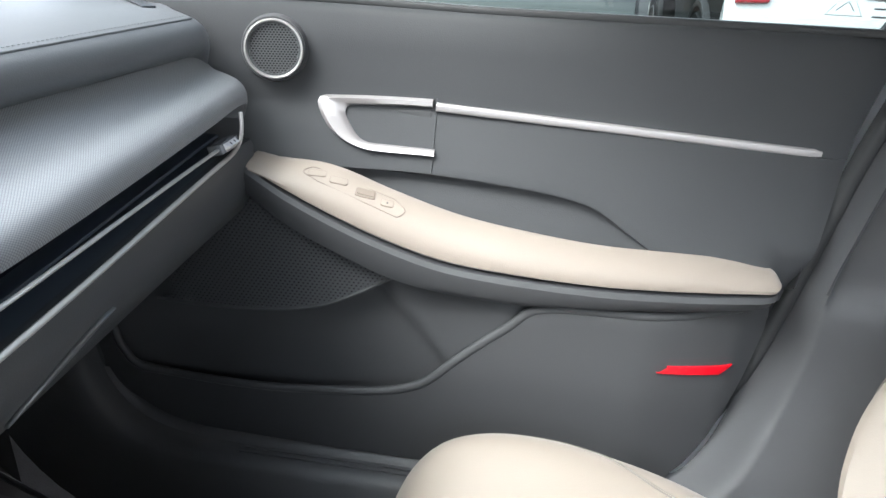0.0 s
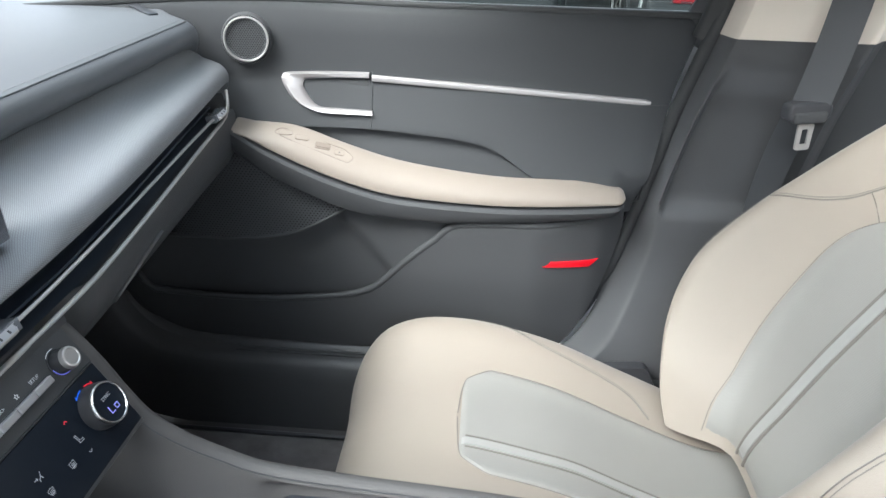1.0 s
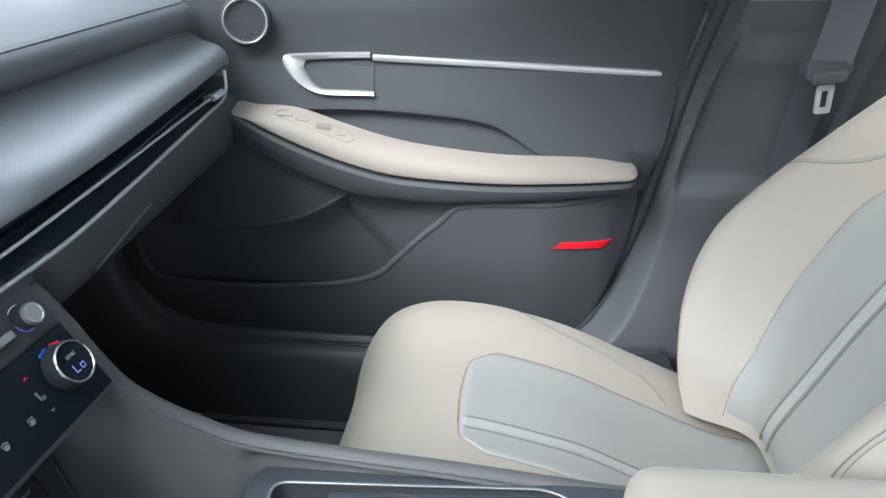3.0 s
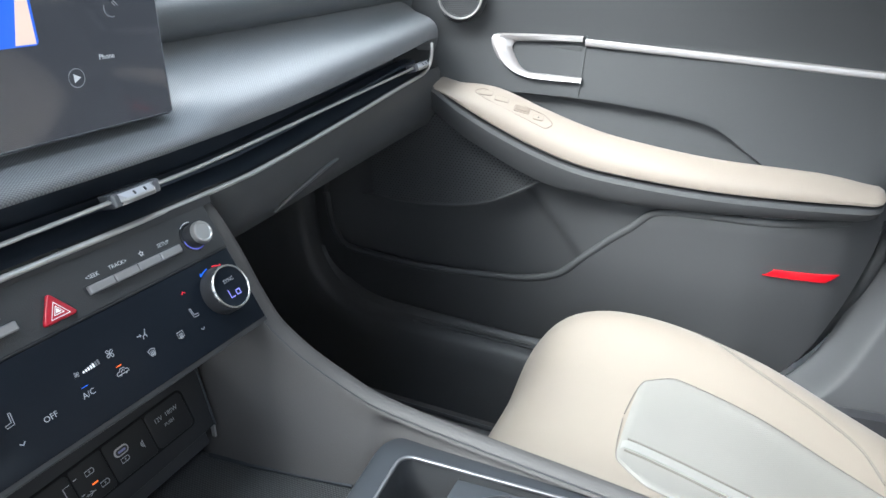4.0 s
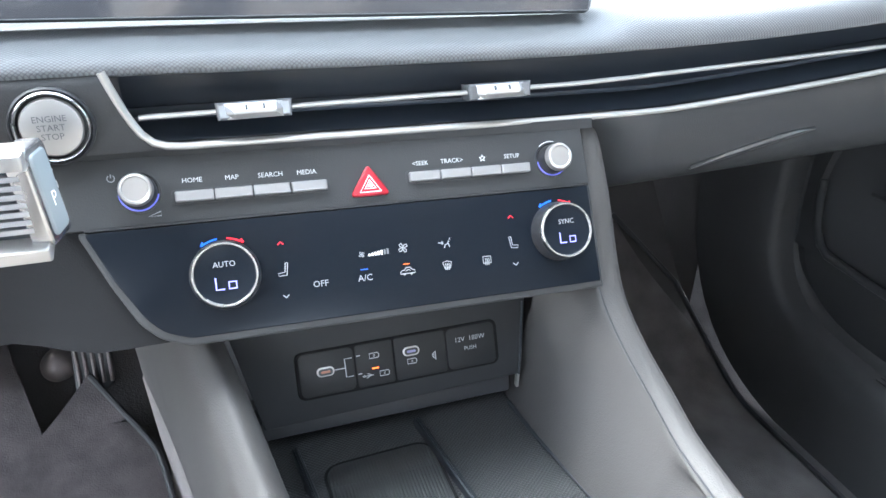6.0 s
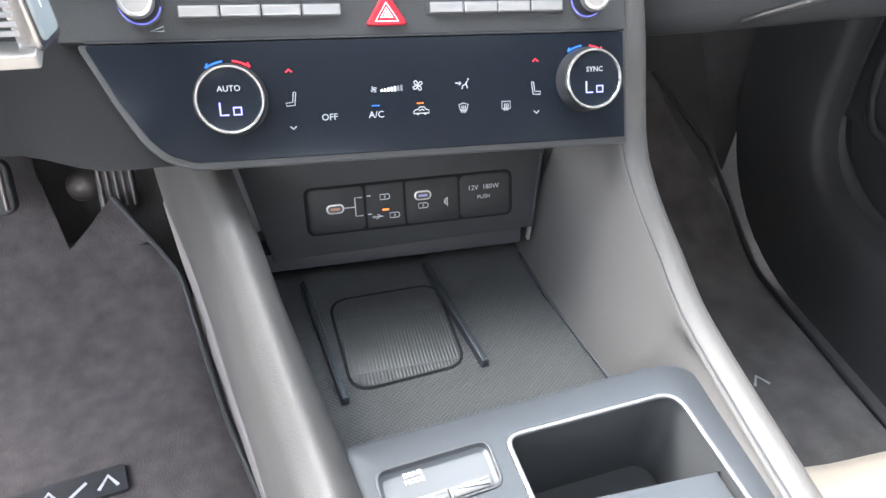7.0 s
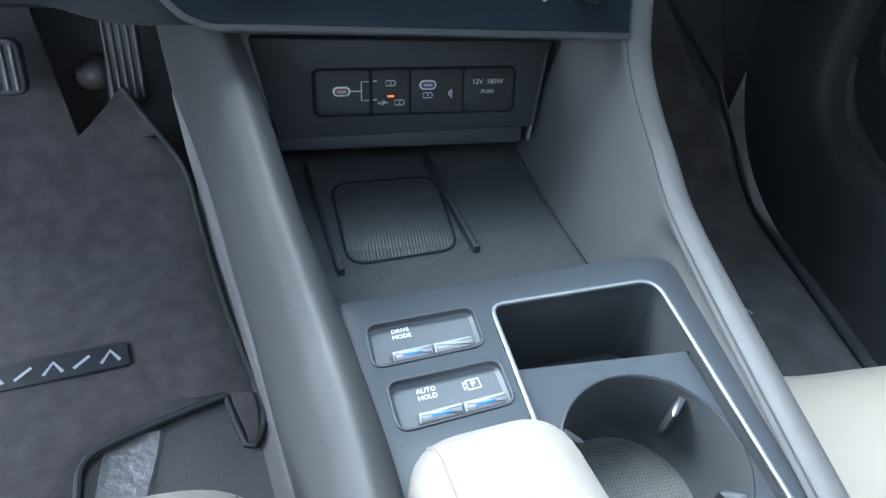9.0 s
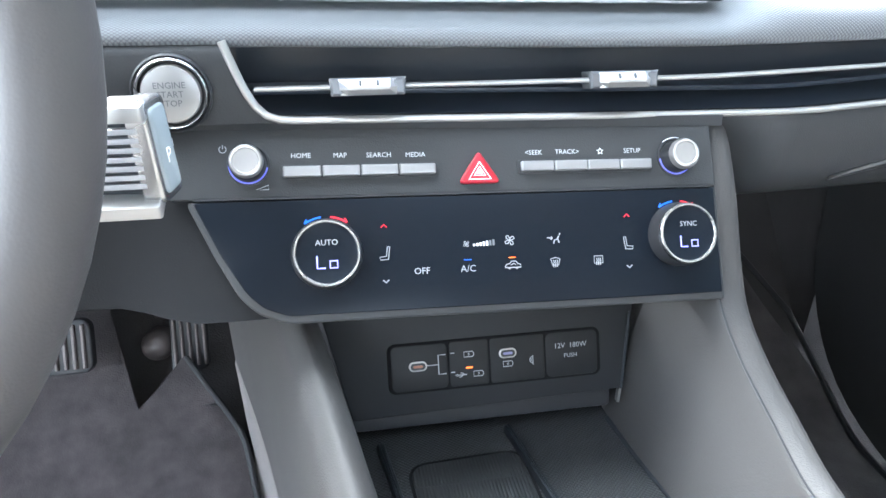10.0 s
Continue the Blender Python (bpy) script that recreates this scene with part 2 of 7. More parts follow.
PLASTIC = material("charcoal_grained_plastic", (0.036, 0.0375, 0.0395), 0.6, spec=0.3, grain=0.25, grain_size=0.0009, vary=0.06, vary_size=0.12, kind="VORONOI")
SOFT = material("charcoal_soft_skin", (0.033, 0.035, 0.0375), 0.62, spec=0.25, grain=0.22, grain_size=0.0011, vary=0.06, vary_size=0.15, kind="VORONOI")
DASHSKIN = material("dark_grey_dashboard_skin", (0.072, 0.077, 0.083), 0.5, grain=0.22, grain_size=0.0012, vary=0.05, vary_size=0.2, kind="VORONOI")
GLOVEGREY = material("grey_glove_box_plastic", (0.041, 0.043, 0.046), 0.5, spec=0.4, grain=0.25, grain_size=0.0009, vary=0.06, vary_size=0.12, kind="VORONOI")
# the charcoal plastic again, with shade put into a darker, duller colour
KNEE = material("shaded_charcoal_knee_plastic", (0.017, 0.0175, 0.019), 0.75, spec=0.15, grain=0.25, grain_size=0.0009, vary=0.06, vary_size=0.12, kind="VORONOI")
CONSOLE = material("warm_grey_console_skin", (0.059, 0.0565, 0.0555), 0.58, spec=0.3, grain=0.25, grain_size=0.0011, vary=0.06, vary_size=0.1, kind="VORONOI")
SATIN = material("satin_dark_panel", (0.034, 0.038, 0.0435), 0.45, metal=0.2, spec=0.3, vary=0.05, vary_size=0.06, grain=0.05, grain_size=0.0006)
BLACK = material("black_plastic", (0.022, 0.023, 0.026), 0.42, grain=0.15, grain_size=0.0008, vary=0.1)
PIANO = material("gloss_black_panel", (0.007, 0.0095, 0.014), 0.26, coat=0.0, spec=0.12, vary=0.05, vary_size=0.4)
RUBBER = material("black_rubber_seal", (0.016, 0.017, 0.018), 0.65, grain=0.2, grain_size=0.001)
BEIGE = material("beige_leatherette", (0.187, 0.159, 0.134), 0.62, grain=0.22, grain_size=0.0011, vary=0.035, vary_size=0.07, sheen=0.1, kind="VORONOI")
SEAT = material("ivory_leatherette", (0.214, 0.184, 0.154), 0.6, grain=0.22, grain_size=0.0011, vary=0.03, vary_size=0.09, sheen=0.1, kind="VORONOI")
INSERT = woven("pale_grey_perforated_leatherette", (0.188, 0.182, 0.170), (0.0032, 0.0032), 0.55, 0.12)
STRIPE = material("white_stripe_leatherette", (0.222, 0.221, 0.211), 0.45, grain=0.15, grain_size=0.001, vary=0.03)
PIPING = material("grey_seam_piping", (0.115, 0.105, 0.094), 0.6, grain=0.2, grain_size=0.0008)
SEAMGREY = material("taupe_stitching", (0.13, 0.115, 0.10), 0.7, grain=0.3, grain_size=0.0006)
THREAD = material("cream_stitching", (0.15, 0.137, 0.12), 0.7, grain=0.4, grain_size=0.0006)
DARKTHREAD = material("grey_stitching", (0.11, 0.115, 0.12), 0.7, grain=0.4, grain_size=0.0006)
CHROME = material("satin_chrome", (0.42, 0.413, 0.405), 0.3, metal=0.8, vary=0.03, vary_size=0.02, grain=0.03, grain_size=0.0005)
BRIGHT = material("bright_chrome", (0.58, 0.58, 0.585), 0.26, metal=1.0, vary=0.03)
BRUSHED = material("satin_silver_trim", (0.35, 0.338, 0.338), 0.42, metal=0.75, vary=0.04, vary_size=0.02, grain=0.05, grain_size=0.0005)
RED = material("red_reflector", (0.5, 0.003, 0.012), 0.2, coat=0.6, grain=0.3, grain_size=0.003, kind="VORONOI", vary=0.05)
TAILRED = material("dark_red_tail_lens", (0.45, 0.03, 0.04), 0.25, coat=0.3, vary=0.05)
BUTTONSILVER = material("satin_button_silver", (0.31, 0.31, 0.315), 0.35, metal=0.6, vary=0.03, vary_size=0.02)
STRIPPRINT = material("pale_grey_printing", (0.56, 0.58, 0.60), 0.5, vary=0.02)
RIMSILVER = material("satin_silver_rim", (0.42, 0.413, 0.40), 0.33, metal=0.65, vary=0.03, vary_size=0.02)
TABGREY = material("clear_grey_tab", (0.10, 0.105, 0.115), 0.18, coat=0.3, spec=0.6, vary=0.03)
FACETBLUE = material("pale_blue_facet", (0.36, 0.37, 0.40), 0.3, metal=0.4, vary=0.03)
SPOKESILVER = material("satin_spoke_silver", (0.24, 0.245, 0.238), 0.45, metal=0.2, vary=0.04, vary_size=0.02)
TRIMGREY = material("grey_chrome_edge", (0.20, 0.20, 0.205), 0.32, metal=0.8, vary=0.04, vary_size=0.02)
PODGREY = material("grey_switch_recess", (0.072, 0.076, 0.082), 0.45, spec=0.35, grain=0.1, grain_size=0.0008, vary=0.06)
PADSEAM = material("beige_switch_gap", (0.14, 0.115, 0.094), 0.7, vary=0.03)
INLAY = material("satin_grey_inlay", (0.36, 0.36, 0.37), 0.45, metal=0.7, vary=0.04)
GRIPGREY = material("glossy_grey_grip", (0.032, 0.033, 0.035), 0.34, vary=0.05)
HAZARD = material("red_button", (0.36, 0.004, 0.018), 0.3, coat=0.3, vary=0.04)
WHITE = material("white_printing", (0.8, 0.82, 0.84), 0.5, glow=0.02, vary=0.02)
GREYPRINT = material("grey_printing", (0.36, 0.375, 0.40), 0.5, vary=0.02)
DIMPRINT = material("dim_grey_printing", (0.13, 0.137, 0.15), 0.5, vary=0.02)
LITPRINT = material("lit_display_writing", (0.5, 0.52, 0.55), 0.4, glow=0.022, vary=0.02)
DIMLIT = material("dim_display_writing", (0.22, 0.23, 0.25), 0.4, glow=0.010, vary=0.02)
BLUEPRINT = material("blue_printing", (0.02, 0.13, 0.75), 0.4, glow=0.03, vary=0.02)
REDPRINT = material("red_printing", (0.8, 0.02, 0.04), 0.4, glow=0.03, vary=0.02)
ORANGELED = material("orange_lamp", (1.0, 0.16, 0.02), 0.4, glow=0.09, vary=0.02)
LILAC = material("lilac_lit_segment", (0.34, 0.34, 0.95), 0.4, glow=0.016, vary=0.02)
BLUELED = material("blue_lit_ring", (0.18, 0.2, 0.8), 0.4, glow=0.006, vary=0.02)
CARPET = material("charcoal_carpet", (0.060, 0.057, 0.058), 0.95, grain=0.9, grain_size=0.0022, vary=0.3, vary_size=0.05, sheen=0.06)
MATPILE = material("brown_grey_velour_mat", (0.0405, 0.0335, 0.0345), 0.95, grain=0.9, grain_size=0.0018, vary=0.36, vary_size=0.022, sheen=0.22, contrast=0.3)
# passenger copy of the velour, lightened to put veiling haze into its colour
LIFTEDMAT = material("lifted_velour_mat", (0.085, 0.079, 0.080), 0.95, grain=0.9, grain_size=0.0018, vary=0.35, vary_size=0.04, sheen=0.2, contrast=0.3)
SILL = material("dark_sill_plastic", (0.048, 0.0495, 0.052), 0.5, spec=0.3, grain=0.25, grain_size=0.0009, vary=0.08, kind="VORONOI")
SIDECARPET = material("grey_console_side_carpet", (0.095, 0.084, 0.081), 0.9, grain=0.5, grain_size=0.0016, vary=0.15, vary_size=0.04, sheen=0.3)
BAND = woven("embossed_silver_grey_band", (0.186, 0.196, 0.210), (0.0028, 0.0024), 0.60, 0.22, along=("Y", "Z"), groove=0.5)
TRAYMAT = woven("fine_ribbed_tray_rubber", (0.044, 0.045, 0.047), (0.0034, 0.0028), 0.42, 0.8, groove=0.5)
CUPMAT = woven("woven_cup_rubber", (0.056, 0.052, 0.048), (0.0022, 0.0022), 0.5, 0.6, grid=True)
BELT = woven("charcoal_webbing", (0.033, 0.036, 0.040), (0.0016, 0.0024), 0.6, 0.4, across="Y", along=("Z",))
HEADLINER = material("light_grey_headliner", (0.6, 0.58, 0.55), 0.9, grain=0.4, grain_size=0.0015, vary=0.04)
PILLARTRIM = material("beige_pillar_trim", (0.5, 0.455, 0.395), 0.6, grain=0.3, grain_size=0.0012, vary=0.03)
# glow is the lit display, raised to stand in for reflections on the glass
SCREEN = material("dark_display_glass", (0.016, 0.017, 0.020), 0.12, coat=0.6, vary=0.1, vary_size=0.1, glow=0.21)
PANE = glass("tinted_side_glass", (0.125, 0.145, 0.14))
SHIELD = glass("clear_windscreen_glass", (0.80, 0.84, 0.83))
METAL = material("dull_pedal_metal", (0.17, 0.15, 0.145), 0.5, metal=0.6, vary=0.15, vary_size=0.02)
FOOTPLATE = material("clear_plastic_film", (0.15, 0.145, 0.145), 0.3, grain=0.9, grain_size=0.012, vary=0.3, vary_size=0.012, coat=0.4)
SILVERPAINT = material("grey_green_car_paint", (0.13, 0.145, 0.145), 0.25, coat=0.7, vary=0.02, vary_size=0.4)
WHITEPAINT = material("white_car_paint", (0.82, 0.83, 0.84), 0.25, coat=0.7, vary=0.02, vary_size=0.4)
GREYPAINT = material("dark_grey_bumper", (0.06, 0.062, 0.066), 0.5, grain=0.3, grain_size=0.003)
ASPHALT = material("asphalt", (0.09, 0.09, 0.092), 0.9, grain=0.8, grain_size=0.012, vary=0.25, vary_size=0.6)

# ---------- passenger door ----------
# near-black that puts the shade inside the grille holes into their colour
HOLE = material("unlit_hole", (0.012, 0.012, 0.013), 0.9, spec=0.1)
GRILLE = material("dark_grille_plastic", (0.034, 0.036, 0.039), 0.5, vary=0.06)
DUCT = material("black_vent_duct", (0.027, 0.034, 0.045), 0.3, spec=0.4, vary=0.1)
PADTOP = [(-0.2, 0.714), (-0.185, 0.7165), (-0.15, 0.7215), (-0.096, 0.725), (0.0, 0.729), (0.098, 0.740), (0.158, 0.751), (0.228, 0.772), (0.29, 0.793), (0.334, 0.797), (0.4, 0.791)]
PADLOW = [(-0.2, 0.6985), (-0.17, 0.698), (-0.09, 0.696), (0.0, 0.696), (0.093, 0.700), (0.16, 0.707), (0.22, 0.723), (0.278, 0.745), (0.335, 0.772), (0.384, 0.800), (0.4, 0.802)]
SKIRT = [(-0.2, 0.676), (-0.17, 0.674), (-0.09, 0.668), (0.027, 0.662), (0.088, 0.660), (0.163, 0.665), (0.221, 0.676), (0.279, 0.699), (0.343, 0.730), (0.41, 0.775)]
CUPTOP = [(-0.074, 0.716), (-0.036, 0.739), (0.0, 0.760), (0.037, 0.770), (0.102, 0.777), (0.18, 0.782), (0.266, 0.784), (0.345, 0.786)]
RIM = [(-0.19, 0.668), (-0.1, 0.661), (0.0, 0.658), (0.035, 0.656), (0.062, 0.649), (0.085, 0.626), (0.103, 0.611), (0.146, 0.570), (0.182, 0.534), (0.235, 0.514), (0.3, 0.505), (0.36, 0.499), (0.425, 0.497), (0.5, 0.500), (0.56, 0.507)]
REAR = [(0.40, -0.08), (0.435, -0.135), (0.53, -0.183), (0.64, -0.214), (0.745, -0.237), (0.835, -0.256), (0.94, -0.285), (0.99, -0.298)]
DOORLOW = [(-0.21, 0.406), (0.3, 0.412), (0.425, 0.415), (0.501, 0.421), (0.549, 0.442), (0.575, 0.472), (0.587, 0.50), (0.593, 0.53)]
POCKETEND = [(0.503, 0.525), (0.508, 0.545), (0.518, 0.560), (0.540, 0.573), (0.570, 0.580), (0.602, 0.583)]
PADIN = [(-0.2, 0.660), (-0.12, 0.647), (0.0, 0.636), (0.25, 0.634), (0.36, 0.636), (0.4, 0.642)]


def belt_z(y):
    return 0.9505 + 0.007 * ramp(y, 0.1, 0.5)


def door_x(y, z):
    """Inner skin of the upper door."""
    x = 0.735 - 1.15 * max(0, y - 0.2)**2 - 0.33 * max(0, 0.855 - z) + 6.0 * max(0, z - 0.915)**2
    return x


def low_x(y, z):
    """Inner skin of the lower door; it turns outward at the rear."""
    return 0.652 + 0.9 * max(0, -0.06 - y)**1.5 + 0.10 * max(0, 0.56 - z)


door = thing("passenger_door", "charcoal car door panel with beige armrest and silver trim, closed", "car door")
rows = []
ys = np.linspace(0.62, -0.302, 93)
for s in np.concatenate([np.linspace(0, 0.4, 9), [0.47, 0.495, 0.505, 0.53], np.linspace(0.6, 1, 26)]):
    r = []
    for y0 in ys:
        top = belt_z(y0)
        low = at(PADTOP, y0) - 0.02 - 0.030 * ramp(-y0, 0.17, 0.205)
        cup = max(at(CUPTOP, y0), low + 0.004) if -0.074 < y0 < 0.345 else low + 0.004
        z = low + (cup - low) * s / 0.5 if s < 0.5 else cup + (top - cup) * (s - 0.5) / 0.5
        y = max(y0, at(REAR, z)) if y0 < -0.1 else y0
        deep = 0.016 * ramp(cup - z, 0.0, 0.004) * ramp(y0, -0.09, -0.03) * (1 - ramp(y0, 0.28, 0.345))
        x = door_x(y, z) + deep + 0.02 * ramp(-y, 0.21, 0.30)
        x += (low_x(y, z) + 0.014 * ramp(-y, 0.16, 0.215) - x) * ramp(0.745 - z, 0.0, 0.07) * ramp(-y, 0.16, 0.20)
        r.append((x, y, z))
    rows.append(r)
for k, (dx, dz) in enumerate(((0.004, 0.004), (0.010, 0.006), (0.03, 0.006))):
    rows.append([(p[0] + dx, p[1], p[2] + dz) for p in rows[12 + 26]])
part("upper_panel", patch(rows), SOFT, door, "charcoal soft-touch upper door skin", sharp=30)

# bright strip and window seal along the sill
part("window_seal", tube([(door_x(y, belt_z(y)) + 0.012, y, belt_z(y) + 0.008) for y in np.linspace(0.60, -0.285, 40)], rrect(0.012, 0.008, 0.003, 3)), RUBBER, door, "black rubber window seal")
part("sill_strip", tube([(door_x(y, belt_z(y)) + 0.026, y, belt_z(y) + 0.009) for y in np.linspace(0.47, -0.285, 40)], rrect(0.006, 0.005, 0.001, 2)), TRIMGREY, door, "thin bright strip under the window")

# armrest pad
rows = []
for y in np.concatenate([[-0.1999, -0.1992, -0.1975, -0.195, -0.191, -0.186, -0.176], np.linspace(-0.165, 0.33, 56), [0.345, 0.358, 0.368, 0.376, 0.382]]):
    zt, zl, xi = at(PADTOP, y), at(PADLOW, y), at(PADIN, y)
    e = math.sqrt(max(0.0, 1 - ((-0.186 - y) / 0.014)**2)) if y < -0.186 else 1.0
    f = math.sqrt(max(0.0, 1 - ((y - 0.30) / 0.083)**2)) if y > 0.30 else 1.0
    k = max(min(e, f), 0.02)
    zm, h = (zt + zl) / 2, max(zt - zl, 0.012) * (e if y < -0.165 else 1.0)
    xo = 0.712
    xa = xi + (1 - k) * (0.018 if y < 0 else 0.0)
    pr = [(xo, -0.5), (xa + 0.02, -0.5), (xa + 0.006, -0.49), (xa + 0.001, -0.40), (xa, -0.22), (xa + 0.003, 0.0), (xa + 0.009, 0.2), (xa + 0.02, 0.38), (xa + 0.034, 0.48), (xa + 0.044, 0.5), (0.682, 0.47), (0.690, 0.36), (0.694, 0.2), (xo, 0.0)]
    rows.append([(px, y, zm + q * h) for px, q in pr])
part("armrest_pad", patch(rows, caps=False), BEIGE, door, "beige padded leatherette armrest")

# dark skirt under the pad
rows = []
for y in np.concatenate([[-0.1999, -0.1992, -0.1975, -0.195, -0.191, -0.186, -0.176], np.linspace(-0.165, 0.41, 56)]):
    zl, zs, xi = at(PADLOW, y), at(SKIRT, y), at(PADIN, y)
    k = math.sqrt(max(0.0, 1 - ((-0.176 - y) / 0.0245)**2)) if y < -0.176 else 1.0
    xi += (1 - k) * 0.026
    zs += (1 - k) * 0.008
    rows.append([(0.71, y, zl - 0.001), (xi + 0.012, y, zl - 0.002), (xi + 0.001, y, zl - 0.003), (xi - 0.003, y, zl - 0.008), (xi - 0.002, y, zl * 0.6 + zs * 0.4), (xi + 0.004, y, zl * 0.25 + zs * 0.75), (xi + 0.009, y, zs + 0.003), (xi + 0.022, y, zs - 0.001), (0.70, y, zs + 0.004)])
part("armrest_skirt", patch(rows), PLASTIC, door, "charcoal plastic edge under the armrest")

# lower panel, with its lip round the map pocket
rows = []
for y in np.concatenate([np.linspace(-0.21, 0.10, 36), np.linspace(0.11, 0.50, 36), np.linspace(0.51, 0.593, 20)]):
    zr = at(RIM, y)
    zb = min(at(DOORLOW, y), zr - 0.002)
    r = []
    for s in np.linspace(0, 1, 14):
        z = zb + (zr - zb) * s
        yy = max(y, at(REAR, z)) if y < 0 else y
        r.append((low_x(yy, z) + 0.014 * ramp(-yy, 0.16, 0.215), yy, z))
    x0, yy = r[-1][0], r[-1][1]
    for dx, dz in ((0.002, 0.003), (0.005, 0.0045), (0.009, 0.003), (0.010, -0.004), (0.010, -0.03)):
        r.append((x0 + dx, yy, zr + dz))
    rows.append(r)
part("lower_panel", patch(rows), PLASTIC, door, "charcoal plastic lower door panel")
rows = []
for z in np.concatenate([np.linspace(0.503, 0.602, 20), np.linspace(0.604, 0.80, 10)]):
    y0 = at(POCKETEND, z) if z < 0.603 else at([(0.602, 0.583), (0.64, 0.575), (0.70, 0.55), (0.80, 0.52)], z)
    rows.append([(0.652 + 0.008 * (1 - ramp(t, 0, 0.2)), y0 + (0.598 - y0) * t, z) for t in (-0.05, 0.0, 0.06, 0.12, 0.2, 0.4, 0.6, 0.8, 1.0)])
part("front_panel", patch(rows), PLASTIC, door, "charcoal plastic ahead of the map pocket")
lip = [(low_x(y, at(RIM, y)) + 0.003, y, at(RIM, y) + 0.001) for y in np.linspace(-0.17, 0.51, 90)] + [(0.654, y, z) for z, y in POCKETEND[1:]]
part("pocket_lip", tube(lip, ring(0.0055, 0.0048, n=12), up=(1, 0, 0)), PLASTIC, door, "rounded lip of the map pocket")
# pocket back wall, with the bottle bay as a hollow
rows = []
for y in np.linspace(-0.05, 0.64, 60):
    r = []
    for z in np.linspace(0.44, at(SKIRT, y) + 0.012, 30):
        bay = 0.018 * ramp(0.22 - y + (z - 0.62) * 0.9, 0.0, 0.012) * (1 - ramp(0.22 - y + (z - 0.62) * 0.9, 0.13, 0.2))
        r.append((0.672 + 0.02 * ramp(y, 0.05, 0.25) - bay * 0.6 - 0.03 * ramp(y, 0.48, 0.62), y, z))
    rows.append(r)
part("pocket_back", patch(rows), PLASTIC, door, "dark map pocket inside the door")


def perforated(u0, u1, v0, v1, pu, pv, hole, inside, m, plate, dark, brick=True):
    """A sheet of brick-set cells, each with a sunk hole."""
    verts, faces = [], []
    nv = int((v1 - v0) / pv)
    for j in range(nv):
        off = pu / 2 if brick and j % 2 else 0
        for i in range(int((u1 - u0) / pu)):
            cu, cv = u0 + (i + 0.5) * pu + off, v0 + (j + 0.5) * pv
            if not inside(cu, cv):
                continue
            b = len(verts)
            for w, h, z in ((pu / 2, pv / 2, 0.0), (pu / 2 * hole, pv / 2 * hole, 0.0), (pu / 2 * hole * 0.9, pv / 2 * hole * 0.9, -0.0016)):
                for a, c in ((-1, -1), (1, -1), (1, 1), (-1, 1)):
                    verts.append(m @ Vector((cu + a * w, cv + c * h, z)))
            for k in range(4):
                n = (k + 1) % 4
                faces.append((b + k, b + n, b + 4 + n, b + 4 + k))
                faces.append((b + 4 + k, b + 4 + n, b + 8 + n, b + 8 + k))
            faces.append((b + 8, b + 9, b + 10, b + 11))
    me = bpy.data.meshes.new("perforated")
    me.from_pydata(verts, [], faces)
    me.materials.append(plate)
    me.materials.append(dark)
    # hole floors and sides take the dark material, painting in their shade
    for k, f in enumerate(me.polygons):
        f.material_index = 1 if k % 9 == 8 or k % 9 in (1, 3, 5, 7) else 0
    return me


MESHLOW = [(0.22, 0.668), (0.227, 0.664), (0.257, 0.645), (0.298, 0.624), (0.34, 0.612), (0.389, 0.605), (0.425, 0.603), (0.52, 0.603)]
gm = frame_of((0.664, 0, 0), (0, -1, 0), (0, 0, 1))
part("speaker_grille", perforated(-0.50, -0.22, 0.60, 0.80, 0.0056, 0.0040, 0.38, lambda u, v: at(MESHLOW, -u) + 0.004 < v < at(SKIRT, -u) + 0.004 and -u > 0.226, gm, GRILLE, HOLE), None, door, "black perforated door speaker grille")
rows = []
for y in np.linspace(0.222, 0.52, 40):
    zl = at(MESHLOW, y)
    rows.append([(0.664, y, zl + 0.006), (0.6625, y, zl + 0.003), (0.664, y, zl), (0.69, y, zl - 0.004)])
part("grille_edge", patch(rows), PLASTIC, door, "plastic edge of the speaker grille")

# silver strip and release handle
strip_y = np.concatenate([np.linspace(-0.226, -0.215, 8), np.linspace(-0.205, 0.189, 36)])
part("trim_strip", tube([(door_x(y, 0.85) - 0.002, y, 0.836 + (y + 0.226) * 0.0465) for y in strip_y], rrect(0.008, 0.0098, 0.003, 4), scale=[0.6 + 0.4 * ramp(y, -0.226, -0.216) for y in strip_y]), BRUSHED, door, "long brushed silver trim strip")
part("panel_seam", tube([(door_x(y, 0.834) - 0.0004 + 0.02 * ramp(-y, 0.21, 0.30), y, 0.8325 + (y + 0.226) * 0.04) for y in np.linspace(-0.215, -0.252, 8)], rrect(0.0016, 0.0012, 0.0004, 2)), BLACK, door)
HOUT = [(0.193, 0.863), (0.300, 0.8625), (0.318, 0.8615), (0.322, 0.856), (0.317, 0.842), (0.304, 0.824), (0.285, 0.8115), (0.262, 0.8045), (0.187, 0.8025), (0.187, 0.809)]
HIN = [(0.193, 0.854), (0.287, 0.852), (0.291, 0.849), (0.292, 0.843), (0.285, 0.830), (0.276, 0.8185), (0.268, 0.8135), (0.257, 0.8115), (0.187, 0.809), (0.187, 0.809)]
rows = []
for (ya, za), (yb, zb) in zip(curve(HOUT[:9], 46), curve(HIN[:9], 46)):
    xa, xb = door_x(ya, za), door_x(yb, zb)
    rows.append([(xa + 0.002, ya, za), (xa - 0.004, ya, za), (xa - 0.007, ya * 0.8 + yb * 0.2, za * 0.8 + zb * 0.2), (xb - 0.007, ya * 0.25 + yb * 0.75, za * 0.25 + zb * 0.75), (xb - 0.003, yb, zb), (xb + 0.012, yb, zb)])
